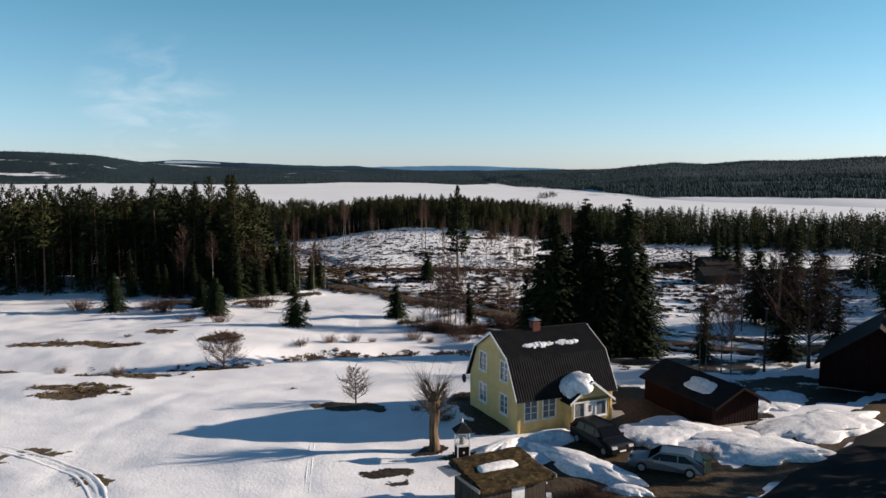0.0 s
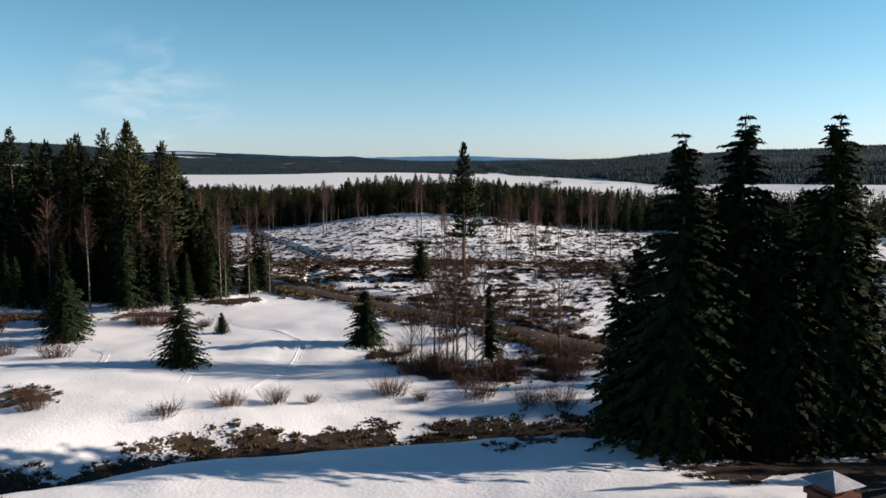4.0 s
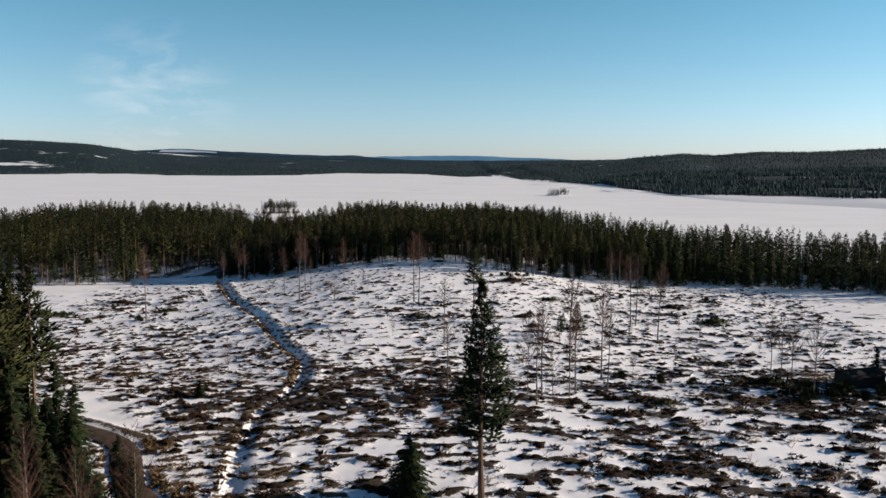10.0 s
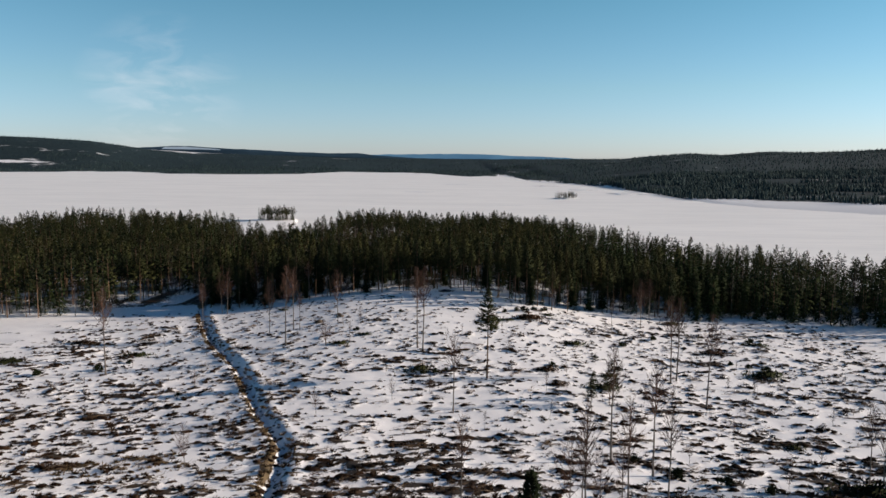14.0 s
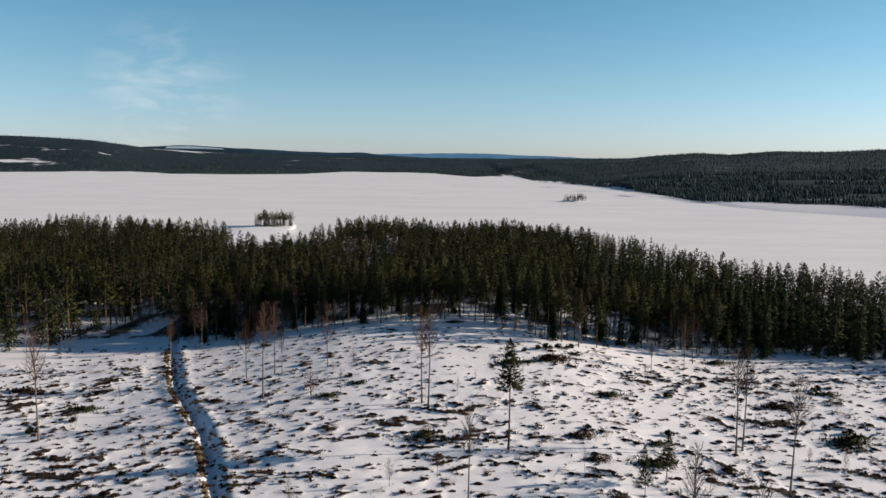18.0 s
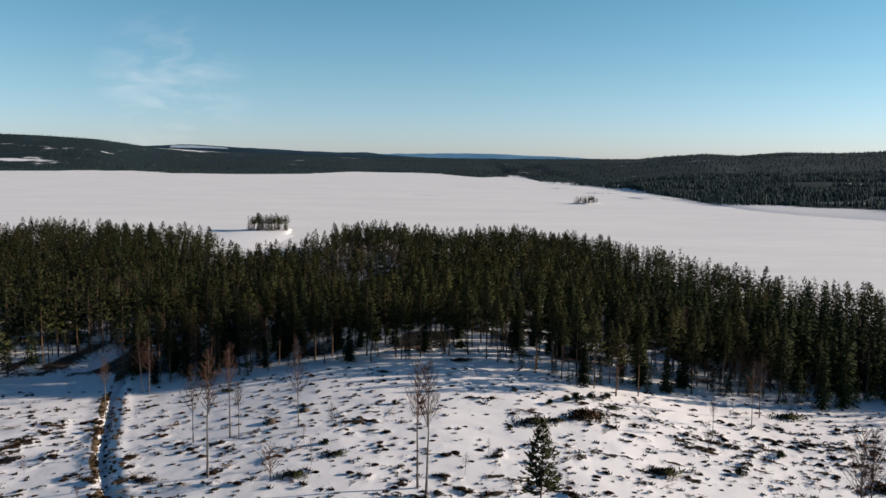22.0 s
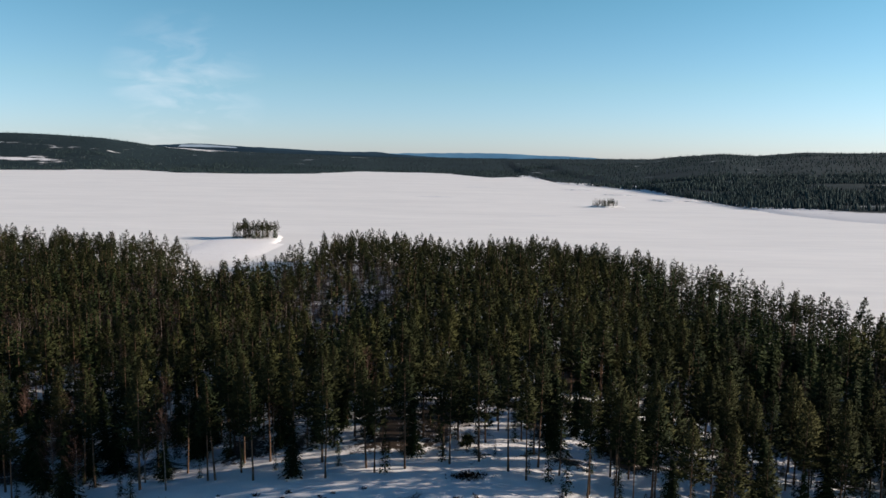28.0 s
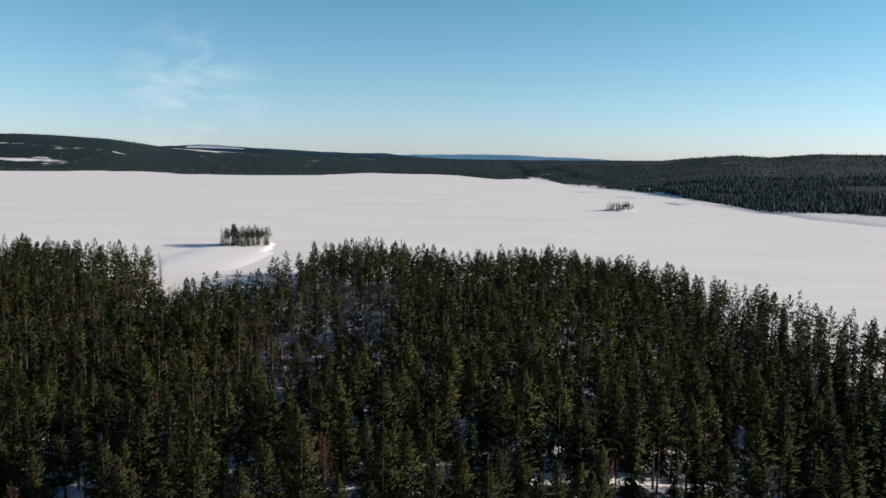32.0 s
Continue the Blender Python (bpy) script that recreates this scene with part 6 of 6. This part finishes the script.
# ---- yard things ----
def play_tower():
    t = thing("lantern_tower", "red and white wooden garden lantern with black roof", "garden ornament", pose(1.39, 49.4, 0.25, 0, 0, 12))
    part("base", boxes("base", M_RED, (-.42, .42, -.42, .42, 0, .85)), t, "dark red boarded base")
    part("flower", boxes("flower", M_WHITE, (-.06, .06, -.435, -.42, .40, .52)), t)
    part("shelf", boxes("shelf", M_WHITE, (-.46, .46, -.46, .46, .85, .91)), t)
    for sx in (-1, 1):
        for sy in (-1, 1):
            part("post", boxes("post", M_WHITE, (sx * .40 - .035, sx * .40 + .035, sy * .40 - .035, sy * .40 + .035, 0.0, 1.78)), t)
    part("beam", boxes("beam", M_WHITE, (-.46, .46, -.46, -.38, 1.70, 1.80), (-.46, .46, .38, .46, 1.70, 1.80), (-.46, -.38, -.46, .46, 1.70, 1.80), (.38, .46, -.46, .46, 1.70, 1.80)), t)
    s = Soup()
    s.add([np.array(p) for p in ((-.60, -.60, 1.80), (.60, -.60, 1.80), (.60, .60, 1.80), (-.60, .60, 1.80), (0, 0, 2.42), (0, 0, 1.84))], [(0, 1, 4), (1, 2, 4), (2, 3, 4), (3, 0, 4), (0, 3, 2, 1)])
    part("roof", soup_mesh("roof", s, M_ROOF), t, "black pyramid roof")
    s = Soup()
    s.tube([(0, 0, 2.36), (0, 0, 2.48), (0, 0, 2.56), (0, 0, 2.74)], [.05, .08, .04, .01], 8)
    part("finial", soup_mesh("finial", s, M_WHITE), t)
    s = Soup()
    s.tube([(0, 0, .91), (0, 0, 1.05), (0, 0, 1.30), (0, 0, 1.40)], [.16, .20, .17, .06], 10)
    part("pot", soup_mesh("pot", s, M_GREYWOOD), t)
    return t


play_tower()


def pollard():
    r = np.random.default_rng(61)
    t = thing("pollard_tree", "old pollarded tree with pale stripped trunk and stub branches", "tree", pose(-.5, 50.8, 0.2))
    s = Soup()
    s.tube([(0, 0, -.3), (.03, .02, .5), (-.05, .03, 1.5), (.06, 0, 2.6), (-.02, -.04, 3.4), (.05, .05, 4.1)], [.50, .36, .30, .38, .42, .22], 9)
    part("trunk", soup_mesh("trunk", s, simple("stripped_trunk", [(0.35, (0.05, 0.033, 0.022)), (0.6, (0.20, 0.135, 0.085))], 1.6, .9, stretch=(3, 3, .4), bump=.8)), t)
    for k in range(15):
        s = Soup()
        a, z = k * 2.4, 2.2 + 1.9 * k / 15
        d = np.array([math.cos(a), math.sin(a), r.uniform(.6, 1.4)]) * r.uniform(.45, .8)
        p = np.array([math.cos(a) * .2, math.sin(a) * .2, z])
        s.tube([p, p + d * .6 + r.normal(0, .05, 3), p + d], [.11, .08, .05], 6)
        for _ in range(48):
            q = p + d * r.uniform(.1, 1)
            s.spike(q, q + (d + r.normal(0, .45, 3) + [0, 0, .3]) * r.uniform(.5, 1.5), .014)
        part("stub_branch", soup_mesh("stub_branch", s, M_GREYBARK), t)


pollard()
for n, (x, y, rx, ry, h, a) in enumerate(((4.4, 51.0, 2.2, 1.0, .8, 42), (7.9, 52.9, 2.0, .9, .85, 18), (9.0, 47.8, 4.8, 1.4, .95, -52), (16.2, 53.6, 4.2, 2.6, 1.25, 20), (21.0, 50.9, 5.6, 2.4, 1.0, -8), (28.5, 55.8, 6.0, 2.6, .9, 25), (11.2, 43.6, 1.6, .9, .7, -30), (5.6, 49.2, 2.4, 1.0, .5, 10), (27, 62, 4, 2.4, .6, 30))):
    thing("snow_bank", "lumpy bank of shovelled snow beside the yard", "snow", pose(x, y, gz(x, y), 0, 0, a), group="snow banks", data=mound(rx, ry, h * .85, n + 20, .22, 56, .55, 2.6))
b = thing("waste_bin", "dark green wheeled waste bin by the yard", "bin", pose(16.5, 46.5, 0.35, 0, 0, 20))
part("body", boxes("body", M_GREENPLASTIC, (-.27, .27, -.32, .32, .06, .95)), b)
part("lid", boxes("lid", M_GREENPLASTIC, (-.30, .30, -.37, .36, .95, 1.02)), b)
part("wheel", boxes("wheel", M_TYRE, (-.33, -.27, .20, .40, 0, .20)), b)
part("wheel", boxes("wheel", M_TYRE, (.27, .33, .20, .40, 0, .20)), b)
po = thing("utility_pole", "dark tarred wooden utility pole", "pole", pose(31.9, 74.3, gz(31.9, 74.3)))
s = Soup()
s.tube([(0, 0, -.5), (0, 0, 3), (.04, 0, 6.1)], [.13, .12, .10], 10)
part("shaft", soup_mesh("shaft", s, M_DARKWOOD), po)
part("cap", boxes("cap", M_SHEET, (-.09, .17, -.13, .13, 6.1, 6.14)), po)
po2 = copy_thing(po, pose(9.0, 121.5, gz(9, 121.5) - 3.0))

# shrubs along the stream, yard and wood's edge
for x, y, h in ((17.7, 49.5, 1.4), (8.6, 43.2, 1.6), (-1.2, 102.4, 2.0), (0.6, 101.6, 1.8), (2.0, 102.8, 2.0), (-2.6, 103.4, 1.7), (3.6, 103.2, 1.9), (1.0, 104.6, 2.2), (-0.6, 105.4, 2.0), (5.2, 104.6, 1.6), (7.9, 42.6, 1.3), (9.4, 42.4, 1.2), (-14.5, 92.5, 1.5), (-17.0, 91.5, 1.3), (-24, 90.5, 1.8), (-27, 91.5, 1.7), (-30.5, 104, 1.6), (-36, 106, 1.8), (-12, 93, 1.2), (-8.0, 94, 1.2), (-4.2, 95, 1.5), (-1.5, 96.5, 1.3), (2.2, 98.5, 1.6), (4.5, 100.5, 1.7), (-3.4, 104.5, 1.6), (-4.6, 108, 1.4), (6.4, 103, 1.7), (-2.8, 117.5, 1.5), (-4.0, 119.5, 1.8), (-5.2, 118.4, 1.5), (-31, 72, 1.2), (-27, 70, 1.0), (-37, 73, 1.3), (-24.5, 119, 1.6), (-28, 121.5, 2.2), (-31, 120, 2.0), (-43, 116, 2.4), (-46, 118, 2.4), (-54, 117, 2.2), (-57, 119, 2.4), (-2.0, 59.6, 1.0), (0.3, 57.0, 1.2), (12.8, 104, 2.0), (15, 101, 1.8), (7.8, 108.6, 1.6), (2.2, 111.5, 1.5), (4.8, 113.2, 1.6), (-45, 92, .9), (-39, 93, .9), (7.5, 104.6, 2.2), (9.6, 103.4, 2.0), (11.0, 105.6, 2.2), (6.0, 101.2, 1.8), (8.8, 100.4, 1.6), (4.2, 99.2, 1.8), (2.4, 96.0, 1.6), (6.2, 96.4, 1.7), (9.0, 95.6, 1.8), (-1.8, 101, 2.0)):
    plant("shrub", int(RNG.integers(0, 2)), x + RNG.normal(0, .8) * (y > 80), y + RNG.normal(0, .8) * (y > 80), h * RNG.uniform(.5, 1.0))
for x, y, h in ((-20.6, 115.7, 1.9),):
    plant("small_spruce", 1, x, y, h, label="low round spruce seedling in the meadow")


# ---- sled and ski tracks pressed into the snow ----
def snow_track(pts, wide):
    P = [Vector(p) for p in pts]
    line = []
    for a, b in zip(P, P[1:]):
        n = max(2, int((b - a).length / .6))
        line += [a.lerp(b, k / n) for k in range(n)]
    for _ in range(10):
        line = [line[0]] + [(line[k - 1] + line[k] * 2 + line[k + 1]) / 4 for k in range(1, len(line) - 1)] + [line[-1]]
    prof = [(-1, -.10), (-.8, .04), (-.6, .05), (-.42, -.02), (-.2, .0), (0, .05), (.2, .0), (.42, -.02), (.6, .05), (.8, .04), (1, -.10)]
    v, r = [], np.random.default_rng(len(line))
    for k, p in enumerate(line):
        d = (line[min(k + 1, len(line) - 1)] - line[max(k - 1, 0)]).normalized()
        for u, z in prof:
            q = p + Vector((-d.y, d.x)) * u * wide
            v.append((q.x, q.y, 0.012 + z * r.uniform(.3, 1.3) * wide / .9))
    V = np.array(v)
    V[:, 2] += relief_z(V[:, 0], V[:, 1])
    n = len(prof)
    return mesh_of("snow_track", V, [(k * n + j, k * n + j + 1, (k + 1) * n + j + 1, (k + 1) * n + j) for k in range(len(line) - 1) for j in range(n - 1)], M_GROUND, True)


for pts, wide in ((((-36, 53.0), (-28, 50.0), (-23.5, 47.5), (-20, 43.5), (-18, 38)), .6), (((-8, 44), (-9, 52), (-9.6, 58)), .2),
                  (((-13, 97), (-11.6, 104), (-12, 111.5), (-15, 116.4), (-20, 119), (-24, 125)), .36), (((-18, 97), (-19.5, 106), (-24, 114), (-30, 119)), .3), (((-25, 99), (-27, 106), (-34, 113)), .28),):
    thing("snow_track", "narrow packed track running over old snow", "track", group="snow tracks", data=snow_track(pts, wide))


# ---- litter of the felled stretch ----
def clump(r, n, size):
    s = Soup()
    for _ in range(n):
        a, t = r.uniform(0, 6.28), r.uniform(.2, 1.3)
        p = np.array([r.normal(0, .30), r.normal(0, .18), -.05]) * size
        s.blade(p, np.array([math.cos(a) * t, math.sin(a) * t, .55]), size * r.uniform(.4, .8), size * .13, r)
    return [(s, 0)]


def litter_places(n, seed, size, dens):
    r = np.random.default_rng(seed)
    X, Y = r.uniform(-95, 95, n), r.uniform(112, 318, n)
    ok = (np.abs(X) < 12 + .66 * (Y - 40)) & (r.random(n) < dens(X, Y)) & ~inside(X, Y, LEFT_WOOD) & (Y > np.interp(X, [-48, -34, -21, -2, 14, 60], [193, 176, 149, 128, 111, 90]))
    X, Y = X[ok], Y[ok]
    Z = relief_z(X, Y)
    return [(x, y, z, r.uniform(.5, 1.5) * size, r.uniform(-.5, .5), int(r.integers(0, 4))) for x, y, z in zip(X, Y, Z)]


r9 = np.random.default_rng(91)
CL = [clump(r9, 16, 1.0) for _ in range(4)]
stuff("heath_tufts", "dark heather tufts and felling slash in snow", "heath", CL, litter_places(40000, 92, .62, lambda x, y: .12 + .75 * ss(.38, .60, bare_mask(x, y))), [M_HEATH], soft=False)
def lump(r):
    """A ragged heather-covered hummock."""
    s = Soup()
    n = 9
    ring = [[np.array([math.cos(2 * math.pi * j / n) * w * r.uniform(.7, 1.25), math.sin(2 * math.pi * j / n) * w * .55 * r.uniform(.7, 1.25), z * r.uniform(.7, 1.3)]) for j in range(n)] for w, z in ((.62, -.08), (.40, .16))]
    s.add(ring[0] + ring[1] + [np.array([r.normal(0, .1), r.normal(0, .06), .24])], [(j, (j + 1) % n, n + (j + 1) % n, n + j) for j in range(n)] + [(n + j, n + (j + 1) % n, 2 * n) for j in range(n)])
    for _ in range(6):
        a = r.uniform(0, 6.28)
        s.blade(np.array([math.cos(a) * .4, math.sin(a) * .22, .05]), np.array([math.cos(a), math.sin(a), r.uniform(.1, .9)]), r.uniform(.2, .42), .05, r)
    return [(s, 0)]


def hummocks():
    out = [q for q in litter_places(52000, 192, .85, lambda x, y: (.030 + .32 * ss(.38, .52, bare_mask(x, y))) * (1 - .45 * ss(200, 260, y)))]
    return [(x, y, z - .03, s, a * .6 - .42 * float(ss(5, 45, x)) + .42 * float(ss(15, 60, -x)), k) for x, y, z, s, a, k in out]


stuff("heather_hummocks", "dark heather hummocks breaking through the snow", "heath", [lump(r9) for _ in range(4)], hummocks(), [varied("heather", (0.008, 0.005, 0.004), (0.045, 0.026, 0.016), per="Tint")], soft=False)
stuff("dry_grass", "tan dry grass tufts along ditch and banks", "grass", [clump(r9, 22, 1.0) for _ in range(4)],
      litter_places(26000, 93, .6, lambda x, y: np.where(grass_mask(x, y) > .45, .6, 0.0)), [M_STRAW], soft=False)
MX, MY = np.random.default_rng(94).uniform(-60, 12, 9000), np.random.default_rng(95).uniform(62, 126, 9000)
okm = (bare_mask(MX, MY) > .42) & ~inside(MX, MY, LEFT_WOOD)
MZ = relief_z(MX[okm], MY[okm])
stuff("meadow_grass", "brown dry grass tussocks on thawed meadow patches", "grass", [clump(r9, 22, 1.0) for _ in range(4)],
      [(x, y, z, r9.uniform(.22, .5), r9.uniform(0, 6), int(r9.integers(0, 4))) for x, y, z in zip(MX[okm], MY[okm], MZ)], [M_STRAW], soft=False)
# tussocks and brown scrub along the forest road
r6 = np.random.default_rng(96)
ROADSIDE = []
for (ax, ay), (bx, by) in zip(FOREST_ROAD[1:9], FOREST_ROAD[2:10]):
    run = math.hypot(bx - ax, by - ay)
    for _ in range(int(run * 16)):
        t, o = r6.random(), r6.choice((-1, 1)) * (1.9 + abs(r6.normal(0, 1.3)))
        x, y = ax + (bx - ax) * t - (by - ay) / run * o, ay + (by - ay) * t + (bx - ax) / run * o
        if fbm(np.array([x / 4]), np.array([y / 4]), 2)[0] > .44:
            ROADSIDE.append((x, y, r6.uniform(.3, .75), r6.uniform(0, 6.28), int(r6.integers(0, 4))))
RZ = relief_z(np.array([q[0] for q in ROADSIDE]), np.array([q[1] for q in ROADSIDE]))
stuff("roadside_grass", "tan and brown dry tussocks beside a forest road", "grass", [clump(r9, 24, 1.0) for _ in range(4)],
      [(q[0], q[1], z, q[2], q[3], q[4]) for q, z in zip(ROADSIDE, RZ)], [varied("roadside_tussocks", (0.045, 0.028, 0.017), (0.20, 0.135, 0.068), per="Tint")], soft=False)
r8 = np.random.default_rng(98)
STICKS = []
for _ in range(4):
    s = Soup()
    for _ in range(5):
        p, a = r8.normal(0, .5, 3) * (1, 1, 0) + [0, 0, .12], r8.normal(0, .7)
        d = np.array([math.cos(a), math.sin(a), r8.uniform(-.02, .22)]) * r8.uniform(.6, 1.5)
        s.spike(p - d, p + d, .045)
        for _ in range(4):
            q = p + d * r8.uniform(-.5, .9)
            s.spike(q, q + (d + r8.normal(0, .7, 3)) * .3 + [0, 0, .1], .02)
    STICKS.append([(s, 0)])
stuff("felling_slash", "grey-brown cut branches strewn over the clearing", "branches", STICKS, litter_places(9000, 97, .8, lambda x, y: .04 + .5 * ss(.40, .60, bare_mask(x, y))), [varied("cut_branches", (0.03, 0.021, 0.015), (0.13, 0.095, 0.068), per="Tint")], soft=False)
# brash heaps, boulders and thin saplings left standing
for n, (x, y, w) in enumerate(((-6.1, 256.5, 6.6), (18.2, 258.4, 5.8), (27.3, 249.7, 8.3), (62.2, 262.5, 9.9), (18.5, 295.4, 9.0), (-66.8, 273.9, 7.0), (26.8, 279.0, 6.7), (57.6, 278.8, 7.1), (70.2, 287.3, 6.4), (-18.9, 279.6, 4.4), (-43.7, 274.6, 4.5), (-91.3, 267.0, 8.8), (28.2, 184.0, 5.9), (22.8, 186.8, 3.7), (48.2, 199.7, 10.7), (49.7, 222.2, 5.2), (19.2, 250.0, 4.7), (30.0, 257.8, 5.0), (78.5, 240.4, 5.0), (-83.0, 283.9, 7.7), (-23.5, 273.6, 5.4),
                               (9.8, 292.1, 7.0), (18.6, 297.4, 5.8), (23.8, 301.3, 4.3), (56.2, 308.1, 7.0), (-1.2, 321.9, 4.9), (-43.1, 310.9, 3.8), (-15.3, 313.5, 2.8), (21.9, 178.0, 6.2), (29.7, 156.8, 3.0), (13.7, 293.4, 4.0))):
    plant("brash", int(n % 3 == 1), x, y, w / 3.4, turn=RNG.normal(0, 14))
for n, (x, y, w) in enumerate(((-31.1, 292.6, 2.4), (-26.7, 296.6, 2.2), (-17.1, 292.3, 1.5), (-31.1, 296.9, .9), (-20.4, 290.0, 1.1), (-24.3, 302.0, .9), (8.0, 305.6, 1.5), (-27.3, 299.7, 1.0))):
    plant("boulder", n % 2, x, y, w * .4)
SX, SY = scatter(-60, 70, 150, 300, 15, lambda x, y: ~inside(x, y, LEFT_WOOD) & (y > 180 - x), 71)
for x, y in zip(SX, SY):
    plant("birch", int(RNG.integers(0, 2)), x, y, RNG.uniform(1.5, 4.2), lean=RNG.normal(0, 3), label="thin leafless birch sapling on the clearing")
# low young pines
for x, y, h in ((48, 187, 2.2), (50, 189, 2.0), (52, 188, 1.8), (54, 190, 2.4), (56, 192, 2.0), (47, 190, 1.8), (51, 193, 2.2), (58, 196, 2.0), (55, 186, 1.8), (46, 184, 1.5), (60, 190, 2.4), (63, 184, 2.2), (66, 180, 2.0), (57, 182, 1.7), (16.4, 302, 1.4), (18.5, 303.5, 1.6), (21, 305, 1.3), (13.5, 300, 1.2), (24, 306, 1.5), (-1.1, 333, 2.2), (-3.0, 255, 1.2), (-1.0, 256, 1.0), (-5.2, 254.5, 1.1), (20, 262, 1.1), (30, 270, 1.0), (33, 262, 1.3), (38, 281, 1.4), (61, 268, 1.3), (64, 266, 1.5), (58, 270, 1.2), (28, 206, 1.8), (33, 203, 1.6), (37, 200, 1.5), (24, 212, 1.4), (-70, 262, 1.6), (-66, 268, 1.2), (-80, 258, 1.8), (47, 289, 1.5), (70, 290, 1.6), (-48, 245, 1.0), (-12, 298, 1.0), (-21, 283, 1.2), (9, 284, .9)):
    plant("low_pine", 0, x, y, h)


# ---- rocks of the islets ----
def islet(x, y, rx, ry, h):
    i = thing("islet", "low snow-covered rocky islet in the frozen lake", "islet", pose(x, y, LAKE_Z - .1), group="islets", data=mound(rx, ry, h, int(x) % 50, .45, 30, .7, 5.0))
    return i


for x, y, rx, ry, h in ((143, 1040, 20, 12, 1.6), (-40, 1202, 24, 10, .8), (15, 1552, 30, 12, .8), (262, 1195, 40, 30, 1.6), (216, 1330, 30, 20, 1.2), (190, 1500, 34, 30, 1.2), (66, 900, 22, 8, .35)):
    islet(x, y, rx, ry, h)
